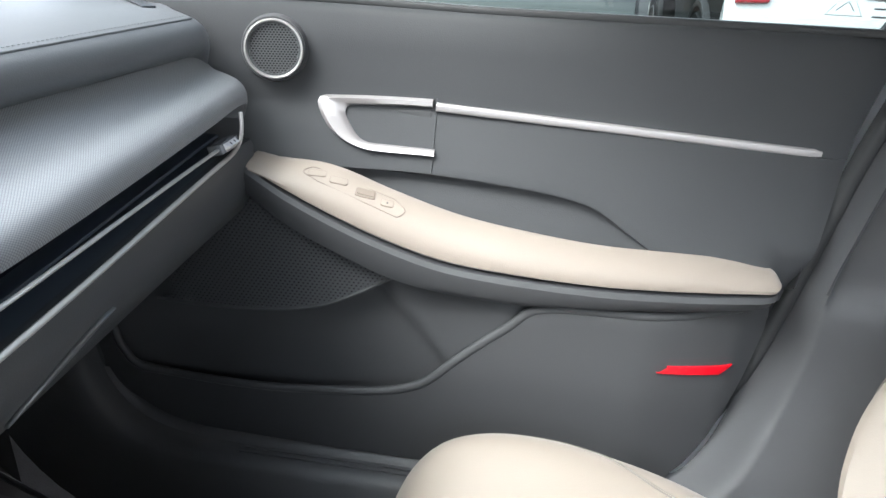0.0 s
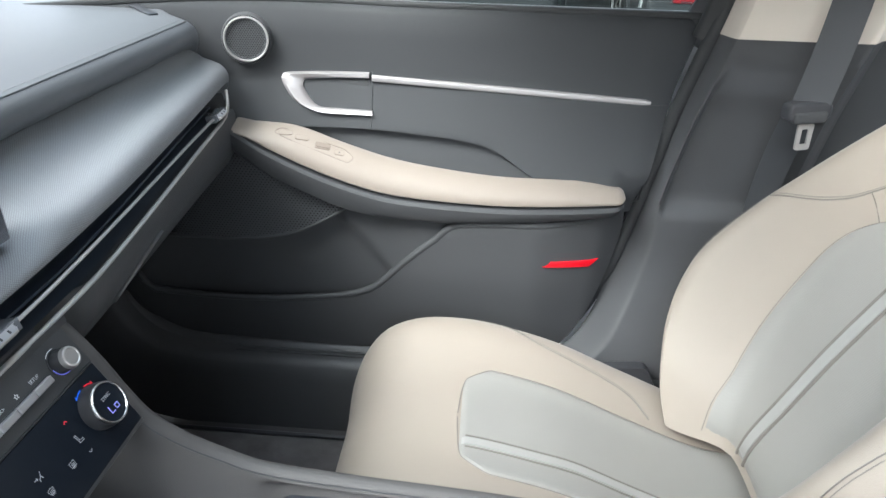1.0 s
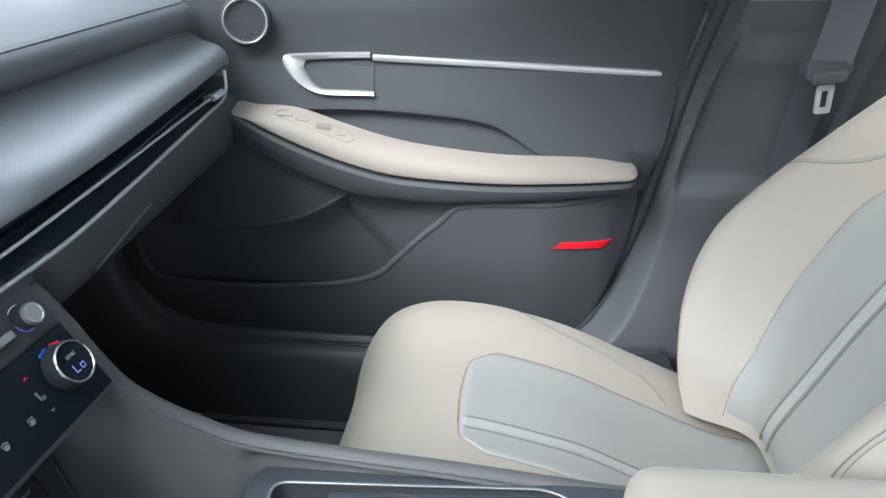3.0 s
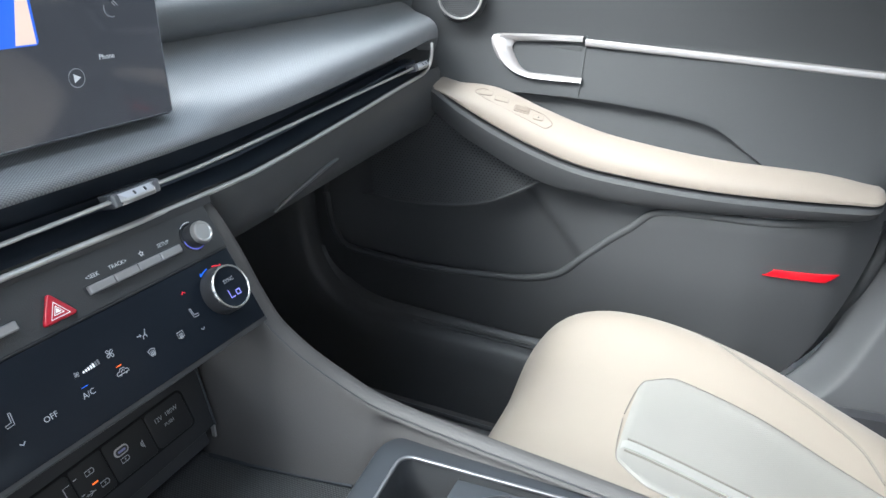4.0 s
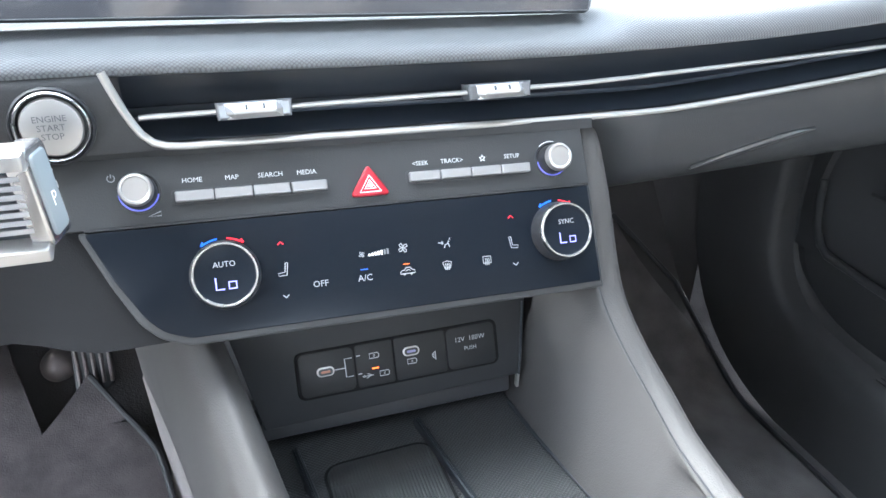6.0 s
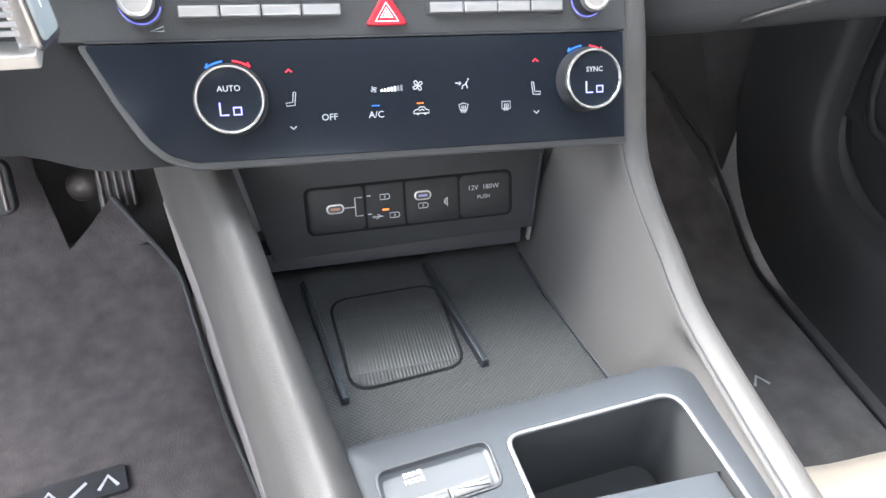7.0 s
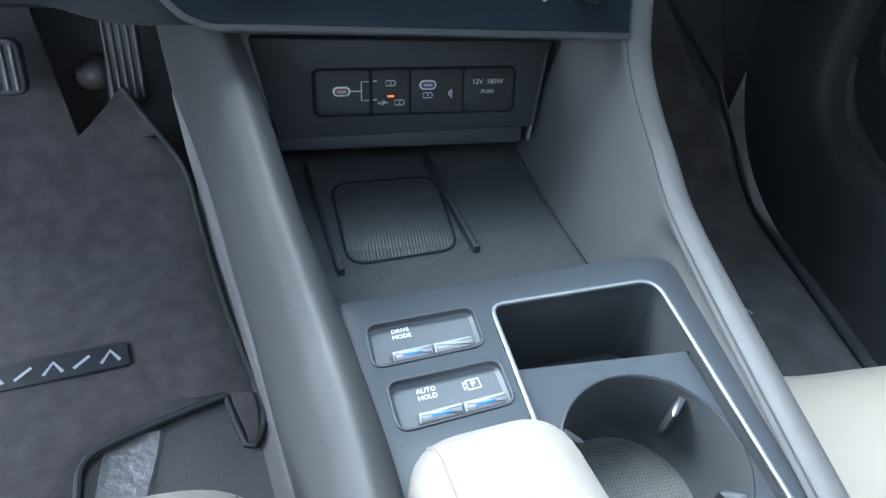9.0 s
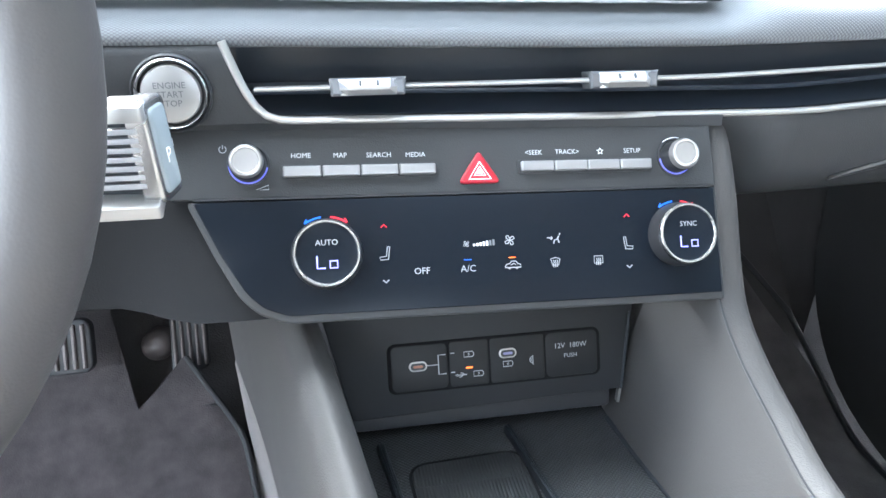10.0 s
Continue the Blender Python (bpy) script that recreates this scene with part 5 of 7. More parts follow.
part("charging_pad", slab(inset(pad, 0.0022), FLAT, 0.56, 0.5672, 0.0008, 2), woven("ribbed_charging_pad", (0.045, 0.046, 0.047), (0.0024, 0.05), 0.55, 0.35, grid=True), con, "ribbed wireless charging pad")

# cup holder block
blk = thing("cup_holder_unit", "dark satin console block with chrome-edged cup holders and switches", "cup holder")
BO = rounded([(-0.0495, 0.1665), (0.1605, 0.1865), (0.1605, -0.20), (-0.031, -0.20), (-0.037, 0.07)], [0.004, 0.026, 0.002, 0.002, 0.05], 8)
BAY = rounded([(0.0318, 0.1572), (0.1400, 0.1662), (0.1560, -0.075), (0.124, -0.112), (0.06, -0.112), (0.046, -0.075)], [0.009, 0.014, 0.05, 0.03, 0.02, 0.03], 8)
P1 = [(x, y) for x, y in rounded([(-0.0385, 0.1225), (0.0235, 0.1305), (0.0225, 0.1575), (-0.0395, 0.1505)], 0.0065)]
P2 = [(x, y) for x, y in rounded([(-0.0305, 0.0845), (0.0310, 0.0935), (0.0285, 0.1205), (-0.0335, 0.1130)], 0.0065)]
top = sheet(BO, [BAY, P1, P2], FLAT, 0.6105)
rim = inset(BO, -0.0025)
rim2 = inset(BO, -0.0045)
add(top, patch([[(x, y, 0.6105) for x, y in BO], [(x, y, 0.6095) for x, y in rim], [(x, y, 0.6065) for x, y in rim2], [(x, y, 0.56) for x, y in rim2]], closed=True))
part("top_plate", top, SATIN, blk, "satin dark blue-grey console plate", sharp=30)
part("bay_wall", wall(BAY, FLAT, 0.6105, 0.512), PLASTIC, blk, "dark cup holder bay wall")
chx = [(x, y, 0.6112) for x, y in inset(BAY, 0.0008)]
part("chrome_edge", tube(chx, rrect(0.0031, 0.0028, 0.0011, 3), closed=True), TRIMGREY, blk, "bright chrome edge round the cup holders")
C1, C2, CR = (0.0960, 0.0575), (0.1010, -0.0470), 0.0485
shelf_out = [(x, min(y, 0.117)) for x, y in inset(BAY, 0.0002)]
seen = []
for q in shelf_out:
    if not seen or math.hypot(q[0] - seen[-1][0], q[1] - seen[-1][1]) > 1e-5:
        seen.append(q)
k1 = [(C1[0] + CR * x, C1[1] + CR * y) for x, y in ring(1, n=56)]
k2 = [(C2[0] + 0.0440 * x, C2[1] + 0.0440 * y) for x, y in ring(1, n=48)]
part("shelf", sheet(seen, [k1, k2], FLAT, 0.603), SATIN, blk, "dark satin shelf round the cup wells")
part("shelf_front", patch([[(x, 0.117, 0.603), (x, 0.1175, 0.6015), (x, 0.118, 0.51)] for x in np.linspace(0.0345, 0.1435, 6)]), SATIN, blk)
part("coin_tray_floor", slab([(0.033, 0.117), (0.1425, 0.117), (0.1405, 0.166), (0.0325, 0.158)], FLAT, 0.50, 0.536), SILL, blk, "dark coin tray floor")
for c, r in ((C1, CR), (C2, 0.0440)):
    m = pose(*c, 0)
    part("cup_well", lathe([(r, 0.603), (r - 0.0006, 0.6015), (r - 0.0015, 0.585), (r - 0.0030, 0.56), (r - 0.0040, 0.545), (r - 0.007, 0.5415)], m, 56, cap=False), PLASTIC, blk, "charcoal cup well")
    part("well_edge", lathe([(r + 0.0008, 0.6031), (r - 0.0003, 0.6037), (r - 0.001, 0.6025)], m, 56, cap=False), BLACK, blk)
    part("well_mat_rim", lathe([(r - 0.0048, 0.543), (r - 0.0058, 0.5456), (r - 0.0074, 0.5448)], m, 48, cap=False), PLASTIC, blk)
    part("well_mat", lathe([(r - 0.0070, 0.5448), (0.001, 0.5448)], m, 48), CUPMAT, blk, "woven rubber mat in the cup well")
    for a in (46, -32, 150):
        t = m @ pose(0, 0, 0, 0, 0, a)
        rows = [[t @ Vector((r - 0.001 - q * dx, s * w, z)) for q, s in ((0, -1), (0.75, -0.75), (1, 0), (0.75, 0.75), (0, 1))] for z, dx, w in ((0.597, 0.004, 0.0022), (0.594, 0.013, 0.0024), (0.579, 0.012, 0.0026), (0.562, 0.004, 0.0032), (0.556, 0.0015, 0.0032))]
        part("cup_grip", patch(rows, caps=True), GRIPGREY, blk, "glossy grey cup grip")


def switch_pod(poly, m, w):
    d = part("switch_pod", slab(inset(poly, 0.0028), FLAT, 0.60, 0.6056), PODGREY, blk, "charcoal switch recess")
    part("pod_rim", tube([(x, y, 0.6108) for x, y in poly], rrect(0.0016, 0.0012, 0.0004, 2), closed=True), BLACK, d)
    rows = [[(x, y, 0.6105) for x, y in poly], [(x, y, 0.607) for x, y in inset(poly, 0.0006)], [(x, y, 0.6055) for x, y in inset(poly, 0.003)]]
    part("pod_wall", patch(rows, closed=True, caps=False), PODGREY, d)
    for i in (0, 1):
        part("switch_bar", slab(rounded([(-w / 2 + 0.0002, -0.0030), (w / 2 - 0.0002, -0.0030), (w / 2 - 0.0002, 0.0030), (-w / 2 + 0.0002, 0.0030)], 0.0010, 3), m @ pose((i - 0.5) * w, 0, 0), -0.004, 0.0034, 0.0018, 2), BUTTONSILVER, d, "silver rocker switch")
    return d


pm1 = pose(-0.0050, 0.1325, 0.6075, 22, 0, 7.5)
pm2 = pose(0.0035, 0.0950, 0.6075, 22, 0, 8)
d1 = switch_pod(P1, pm1, 0.0232)
d2 = switch_pod(P2, pm2, 0.0240)
for i, (d, m) in enumerate(((d1, pm1), (d2, pm2))):
    for k in ((0,) if i == 0 else (0, 1)):
        part("lit_line", slab(rrect(0.011, 0.0008, 0.0003, 2), m @ pose((k - 0.5) * 0.0236, 0.0, 0.0036), 0, 0.0003), BLUEPRINT, d, smooth=False)
lettering("DRIVE", 0.0038, pose(-0.0203, 0.1485, 0.6062, 0, 0, 7), WHITE, d1)
lettering("MODE", 0.0038, pose(-0.0199, 0.1445, 0.6062, 0, 0, 7), WHITE, d1)
lettering("AUTO", 0.0038, pose(-0.0128, 0.1090, 0.6062, 0, 0, 8), WHITE, d2)
lettering("HOLD", 0.0038, pose(-0.0124, 0.1050, 0.6062, 0, 0, 8), WHITE, d2)
pk = pose(0.0120, 0.1095, 0.6062, 0, 0, 8)
strokes([[(-0.003, -0.0028), (0.0042, -0.0028), (0.0042, 0.0028), (-0.003, 0.0028), (-0.003, -0.0028)], [(-0.0048, -0.0022), (-0.003, -0.001)], [(-0.0048, 0.0022), (-0.003, 0.001)], [(-0.0048, -0.0022), (-0.0048, 0.0022)]], pk, 0.0005, WHITE, d2, "camera_sign")
lettering("P", 0.0046, pk @ pose(0.0006, 0, 0), WHITE, d2)

# armrest over the rear of the console
arm = thing("console_armrest", "ivory padded console armrest with stitched lid", "armrest")


def pillow(poly, radii, z0, z1, r, steps=6):
    """A padded block: the outline drawn in and re-rounded towards the top."""
    rr = [radii] * len(poly) if not isinstance(radii, (list, tuple)) else radii
    bm = bmesh.new()
    loops = [(rounded(poly, rr, 7), z0)]
    for i in range(steps + 1):
        a = math.pi / 2 * i / steps
        d = r * (1 - math.cos(a))
        loops.append((rounded(inset(poly, d), [max(q - d * 0.6, 0.003) for q in rr], 7), z1 - r + r * math.sin(a)))
    vs = [[bm.verts.new((x, y, z)) for x, y in lp] for lp, z in loops]
    n = len(vs[0])
    for a, b in zip(vs, vs[1:]):
        for k in range(n):
            bm.faces.new((a[k], a[(k + 1) % n], b[(k + 1) % n], b[k]))
    bmesh.ops.triangle_fill(bm, use_beauty=True, use_dissolve=False, edges=[bm.edges.get((vs[-1][k], vs[-1][(k + 1) % n])) for k in range(n)])
    return bm


pad_bm = pillow([(-0.0345, -0.0845), (-0.0345, 0.0605), (0.037, 0.0695), (0.0735, -0.0845)], [0.003, 0.026, 0.026, 0.003], 0.6085, 0.656, 0.020)
pad_skin = BVHTree.FromBMesh(pad_bm)
part("front_pad", pad_bm, BEIGE, arm, "beige leatherette front pad")


def on_arm(x, y, up=0.0):
    """The point of the pad's skin above or below x, y."""
    p, nrm = pad_skin.ray_cast(Vector((x, y, 0.7)), Vector((0, 0, -1)))[:2]
    return p + nrm * up if p else Vector((x, y, 0.62))


lid_bm = pillow([(-0.036, -0.0855), (0.056, -0.0855), (0.09, -0.118), (0.148, -0.130), (0.152, -0.46), (-0.036, -0.46)], [0.004, 0.014, 0.03, 0.026, 0.03, 0.03], 0.600, 0.669, 0.030)
lid_skin = BVHTree.FromBMesh(lid_bm)
part("lid", lid_bm, SEAT, arm, "ivory leatherette armrest lid")
STITCH = [(-0.083, -0.0005), (-0.0238, -0.0041), (-0.0057, -0.0081), (0.0214, -0.0133), (0.0431, -0.018), (0.052, -0.0208), (0.0575, -0.0232)]
FOLD = [(-0.083, -0.0045), (-0.0231, -0.0081), (-0.006, -0.0126), (0.0209, -0.018), (0.0381, -0.0207), (0.0506, -0.0222), (0.0575, -0.024)]
wave = [on_arm(at(STITCH, y) + 0.0007 * abs(math.sin(y * 640)), y, 0.0005) for y in np.arange(-0.082, 0.0575, 0.0008)]
part("stitching", tube(wave, ring(0.0005, n=5)), SEAMGREY, arm, "scalloped grey stitching")
part("seam", tube([on_arm(at(FOLD, y), y, -0.0002) for y in np.linspace(-0.082, 0.0575, 60)], ring(0.0009, n=8)), BEIGE, arm)
LIDSEAM = [(-0.455, 0.001), (-0.373, -0.002), (-0.227, -0.0065), (-0.09, -0.0085)]


def on_lid(x, y, up=0.0):
    p, nrm = lid_skin.ray_cast(Vector((x, y, 0.75)), Vector((0, 0, -1)))[:2]
    return p + nrm * up if p else Vector((x, y, 0.66))


bm = bmesh.new()
for y in np.arange(-0.44, -0.092, 0.0042):
    add(bm, box(Matrix.Translation(on_lid(at(LIDSEAM, y), y, 0.0002)), 0.0006, 0.0030, 0.0006))
part("lid_stitching", bm, SEAMGREY, arm, "fine grey stitching along the lid")
part("lid_fold", tube([on_lid(at(LIDSEAM, y) - 0.0045, y, -0.0002) for y in np.linspace(-0.44, -0.092, 60)], ring(0.0006, n=6)), SEAMGREY, arm)
part("armrest_base", slab(rounded([(-0.030, -0.45), (0.147, -0.45), (0.147, -0.14), (0.09, -0.125), (0.054, -0.09), (-0.03, -0.09)], 0.01), FLAT, 0.40, 0.604), BLACK, arm, "black armrest base")
part("armrest_side", slab(rounded([(0.045, -0.085), (0.055, 0.0), (0.070, -0.03), (0.079, -0.085)], 0.004), FLAT, 0.600, 0.625), BLACK, arm)

# ---------- seats ----------
CPATH = [(-0.42, 0.380), (-0.31, 0.397), (-0.20, 0.442), (-0.10, 0.486), (0.0, 0.512), (0.055, 0.517), (0.103, 0.512), (0.141, 0.496), (0.168, 0.467), (0.186, 0.43), (0.194, 0.38), (0.19, 0.33)]
CPROF = [(0, 0), (0.26, 0.0), (0.38, 0.003), (0.54, 0.012), (0.68, 0.020), (0.78, 0.022), (0.87, 0.017), (0.945, 0.002), (0.985, -0.02), (1.0, -0.06), (0.985, -0.11), (0.96, -0.15)]
BPATH = [(-0.351, 0.43), (-0.354, 0.48), (-0.375, 0.55), (-0.407, 0.65), (-0.45, 0.76), (-0.491, 0.86), (-0.52, 0.925), (-0.542, 0.956), (-0.572, 0.972), (-0.602, 0.965)]
BPROF = [(0, 0), (0.36, 0.002), (0.48, 0.008), (0.58, 0.022), (0.70, 0.052), (0.80, 0.068), (0.88, 0.066), (0.95, 0.046), (1.0, 0.010), (1.02, -0.03), (1.0, -0.065), (0.90, -0.08)]


class Skin:
    """A padded surface: a path in y and z carried across the seat's width."""

    def __init__(self, path, prof, cx, width, n=60):
        self.p = curve([(0, *q) for q in path], n)
        self.n, self.cx, self.width = n, cx, width
        self.prof = [(a, b) for a, b in prof]
        acc = [0]
        for (a, b), (c, d) in zip(prof, prof[1:]):
            acc.append(acc[-1] + math.hypot((c - a) * 0.22, d - b))
        self.par = [q / acc[-1] for q in acc]

    def point(self, u, v, off=0.0):
        i = min(max(v, 0), 1) * self.n
        a = int(min(i, self.n - 1))
        f = i - a
        p = self.p[a] * (1 - f) + self.p[a + 1] * f
        t = self.p[min(a + 2, self.n)] - self.p[max(a - 1, 0)]
        t = t / np.linalg.norm(t)
        nrm = np.array((0, -t[2], t[1]))
        if nrm[2] < 0 and abs(nrm[2]) > abs(nrm[1]) or (abs(nrm[1]) >= abs(nrm[2]) and nrm[1] < 0):
            nrm = -nrm
        w, hs = self.width(v)
        s = abs(u)
        x = at(list(zip(self.par, [q[0] for q in self.prof])), s) * w
        h = at(list(zip(self.par, [q[1] for q in self.prof])), s)
        h = h * hs if h > 0 else h
        return (self.cx + (x if u >= 0 else -x), *(p + nrm * (h + off))[1:])

    def across(self, dx, v, off=0.0):
        """The same by metres from the middle line."""
        w = self.width(v)[0]
        s = at([(q[0], t) for q, t in zip(self.prof[:10], self.par)], min(abs(dx) / w, 0.999))
        return self.point(math.copysign(s, dx), v, off)


def cushion_width(v):
    return 0.225 - 0.007 * ramp(v, 0.74, 0.95), 1 - 0.6 * ramp(v, 0.66, 0.88)


BACKW = [(0, 0.128), (0.08, 0.172), (0.16, 0.219), (0.3, 0.253), (0.45, 0.247), (0.6, 0.212), (0.75, 0.17), (0.9, 0.118), (1, 0.08)]
BACKH = [(0, 1.22), (0.15, 1.58), (0.3, 1.55), (0.45, 1.16), (0.6, 0.8), (0.75, 0.42), (0.9, 0.08), (1, 0.0)]


def back_width(v):
    return at(BACKW, v), at(BACKH, v)


def seat(label, flare=0.0):
    s = thing("car_seat", label, "car seat", "front seats")
    cu, ba = Skin(CPATH, CPROF, 0.0, lambda v: (cushion_width(v)[0] + flare * (1 - ramp(v, 0.58, 0.88)), cushion_width(v)[1])), Skin(BPATH, BPROF, 0.0, back_width)
    us = np.concatenate([np.linspace(-1, -0.3, 26), np.linspace(-0.24, 0.24, 7), np.linspace(0.3, 1, 26)])
    rows = [[cu.point(u, v) for u in us] for v in np.linspace(0, 1, 56)]
    part("cushion", patch(rows), SEAT, s, "ivory leatherette seat cushion")
    rows = [[ba.point(u, v) for u in us] for v in np.linspace(0, 1, 56)]
    bk = patch(rows)
    part("backrest", bk, SEAT, s, "ivory leatherette backrest")
    part("back_shell", patch([[(x, at([(0.4, -0.44), (0.7, -0.545), (0.97, -0.615)], z) + 0.04 * (x / 0.22)**2, z) for x in np.linspace(-0.2, 0.2, 9)] for z in np.linspace(0.38, 0.965, 12)]), BLACK, s, "dark seat back shell")

    def piece(name, sk, v0, v1, half, mat_, off, label="", c=None):
        rows = []
        vv = np.concatenate([np.linspace(v0, v1 - 0.06, 34), v1 - 0.06 * np.linspace(1, 0, 16)[1:]**2])
        for v in vv:
            hw = half(v)
            e = min(ramp(v, v0, v0 + 0.015), 1 - ramp(v, v1 - 0.015, v1))
            r = []
            for t in np.concatenate([[-1, -0.985], np.linspace(-0.96, 0.96, 25), [0.985, 1]]):
                ed = e * (1 - ramp(abs(t), 0.975, 1.0))
                r.append(sk.across((c(v) if c else 0.0) + hw * t, v, -0.0015 + (off + 0.0015) * ed))
            rows.append(r)
        return part(name, patch(rows), mat_, s, label)
    def ins(v):
        return 0.096 - 0.026 * ramp(v, 0.555, 0.62) - 0.07 * max(0.0, (v - 0.59) / 0.0252)**6

    def bins(v):
        return at([(0.0, 0.080), (0.1, 0.103), (0.2, 0.120), (0.3, 0.127), (0.45, 0.124), (0.62, 0.122)], v) * (1 - max(0.0, (v - 0.40) / 0.2205)**3.0)**0.5

    def cline(v):
        return -0.043 - 0.004 * ramp(v, 0.4, 0.5)

    def bline(v):
        return 0.030 - 0.046 * v / 0.6
    piece("cushion_insert", cu, 0.05, 0.615, ins, INSERT, 0.003, "pale grey perforated seat insert")
    piece("back_insert", ba, 0.02, 0.62, bins, INSERT, 0.004, "pale grey perforated backrest insert")
    piece("cushion_stripe", cu, 0.06, 0.613, lambda v: 0.0062, STRIPE, 0.0048, "white stripe down the insert", c=cline)
    piece("back_stripe", ba, 0.03, 0.612, lambda v: 0.0085, STRIPE, 0.0058, "white stripe down the insert", c=bline)
    for o in (-0.0095, 0.0095):
        part("stripe_piping", tube([cu.across(cline(v) + o, v, 0.0036) for v in np.linspace(0.06, 0.60, 40)], ring(0.0011, n=8)), PIPING, s)
        part("stripe_piping", tube([ba.across(bline(v) + o * 1.2, v, 0.0046) for v in np.linspace(0.03, 0.612, 40)], ring(0.0022, n=8)), PIPING, s)
    ends = np.concatenate([np.linspace(0.02, 0.56, 30), 0.62 - 0.06 * np.linspace(1, 0, 16)[1:]**2])
    cends = np.concatenate([np.linspace(0.05, 0.56, 30), 0.615 - 0.055 * np.linspace(1, 0, 16)[1:]**2])
    for sg in (-1, 1):
        for k, (o, m_) in enumerate(((0.0, PIPING), (0.0035, THREAD))):
            part("seam", tube([cu.across(sg * (at([(0.24, 0.112), (0.28, 0.138), (0.34, 0.150), (0.41, 0.156), (0.475, 0.167), (0.54, 0.194), (0.60, 0.205), (0.70, 0.209), (0.80, 0.211)], v) + o), v, 0.0004) for v in np.linspace(0.24, 0.80, 56)], ring(0.0007 - 0.0002 * k, n=6)), m_, s)
            part("bolster_seam", tube([ba.across(sg * (0.222 - 0.012 * ramp(v, 0.4, 0.56) + o), v, 0.0002) for v in np.linspace(0.05, 0.56, 40)], ring(0.0007 - 0.0002 * k, n=6)), m_, s)
        part("seam", tube([cu.across(sg * (ins(v) + 0.0005), v, 0.0006) for v in cends], ring(0.0006, n=6)), PIPING, s)
        part("seam", tube([ba.across(sg * (bins(v) + 0.0008), v, 0.0006) for v in ends], ring(0.0006, n=6)), PIPING, s)
        for k, (o, m_) in enumerate(((0.0, PIPING), (0.006, THREAD))):
            line = curve([(0, 0.204, 0.498), (0, 0.159, 0.540), (0, 0.135, 0.575), (0, 0.118, 0.612), (0, 0.103, 0.65), (0, 0.094, 0.719), (0, 0.086, 0.788), (0, 0.080, 0.831)], 40)
            part("shoulder_seam", tube([ba.across(sg * q[1], q[2] + o, 0.0004) for q in line], ring(0.0007 - 0.0002 * k, n=6)), m_, s)
        part("riser_seam", tube([ba.across(sg * q, v, 0.0004) for q, v in zip(np.linspace(0.085, 0.118, 10), np.linspace(0.572, 0.612, 10))], ring(0.0005, n=6)), PIPING, s)
    # headrest
    rows = []
    for z, hw, hd in ((0.0, 0.060, 0.030), (0.006, 0.085, 0.043), (0.02, 0.103, 0.052), (0.06, 0.122, 0.058), (0.11, 0.128, 0.056), (0.15, 0.120, 0.048), (0.175, 0.10, 0.036), (0.185, 0.07, 0.02), (0.187, 0.02, 0.006)):
        rows.append([(hw * math.copysign(abs(math.cos(a))**0.7, math.cos(a)), -0.53 - 0.12 * z + hd * math.copysign(abs(math.sin(a))**0.8, math.sin(a)), 0.962 + z) for a in np.linspace(0, 2 * math.pi, 33)[:-1]])
    part("headrest", patch(rows, closed=True, caps=True), SEAT, s, "ivory leatherette headrest")
    for sg in (-1, 1):
        part("headrest_post", lathe([(0.006, 0.0), (0.006, 0.06)], pose(sg * 0.05, -0.54, 0.93), 12), CHROME, s)
    part("seat_base", slab(rrect(0.38, 0.46, 0.05), pose(0, -0.06, 0), 0.27, 0.35, 0.02), BLACK, s, "black seat base")
    part("side_trim", slab(rounded([(-0.30, 0.36), (0.12, 0.36), (0.10, 0.42), (-0.26, 0.45)], 0.02), frame_of((0.222, 0, 0), (0, 1, 0), (0, 0, 1)), -0.01, 0.012, 0.005), BLACK, s, "black seat side trim")
    return s


front_seat = seat("ivory leatherette passenger seat with grey insert and white stripe, empty")
front_seat.location = (0.389, 0, 0)
driver_seat = seat("ivory leatherette driver seat beside the console, empty", 0.042)
driver_seat.location = (-0.326, -0.062, 0.045)

# ---------- steering wheel and column ----------
WM = frame_of((-0.3440, 0.1892, 0.8762), (1, 0, 0), (0, math.sin(radians(15.6)), math.cos(radians(15.6))))
wheel = thing("steering_wheel", "black leather steering wheel with silver spoke inlays", "steering wheel")
bm = bmesh.new()
R0 = 0.1788
rows = []
for i in range(72):
    a = 2 * math.pi * i / 72
    r = []
    for k in range(14):
        b = 2 * math.pi * k / 14
        rr = R0 + 0.0158 * math.cos(b)
        r.append(WM @ Vector((rr * math.cos(a), rr * math.sin(a), 0.0175 * math.sin(b))))
    rows.append(r)
rows.append(rows[0])
WHEEL = material("dark_wheel_leather", (0.073, 0.068, 0.067), 0.45, spec=0.35, grain=0.1, grain_size=0.0012, vary=0.06, kind="VORONOI")
part("rim", patch(rows, closed=True), WHEEL, wheel, "dark leather wheel rim")
part("hub", pillow([(-0.085, -0.06), (0.085, -0.06), (0.085, 0.06), (-0.085, 0.06)], 0.04, -0.02, 0.012, 0.015), WHEEL, wheel, "padded wheel hub").matrix_world = WM @ pose(0, -0.01, -0.012)
WS = WM @ pose(0, 0.0235, 0)
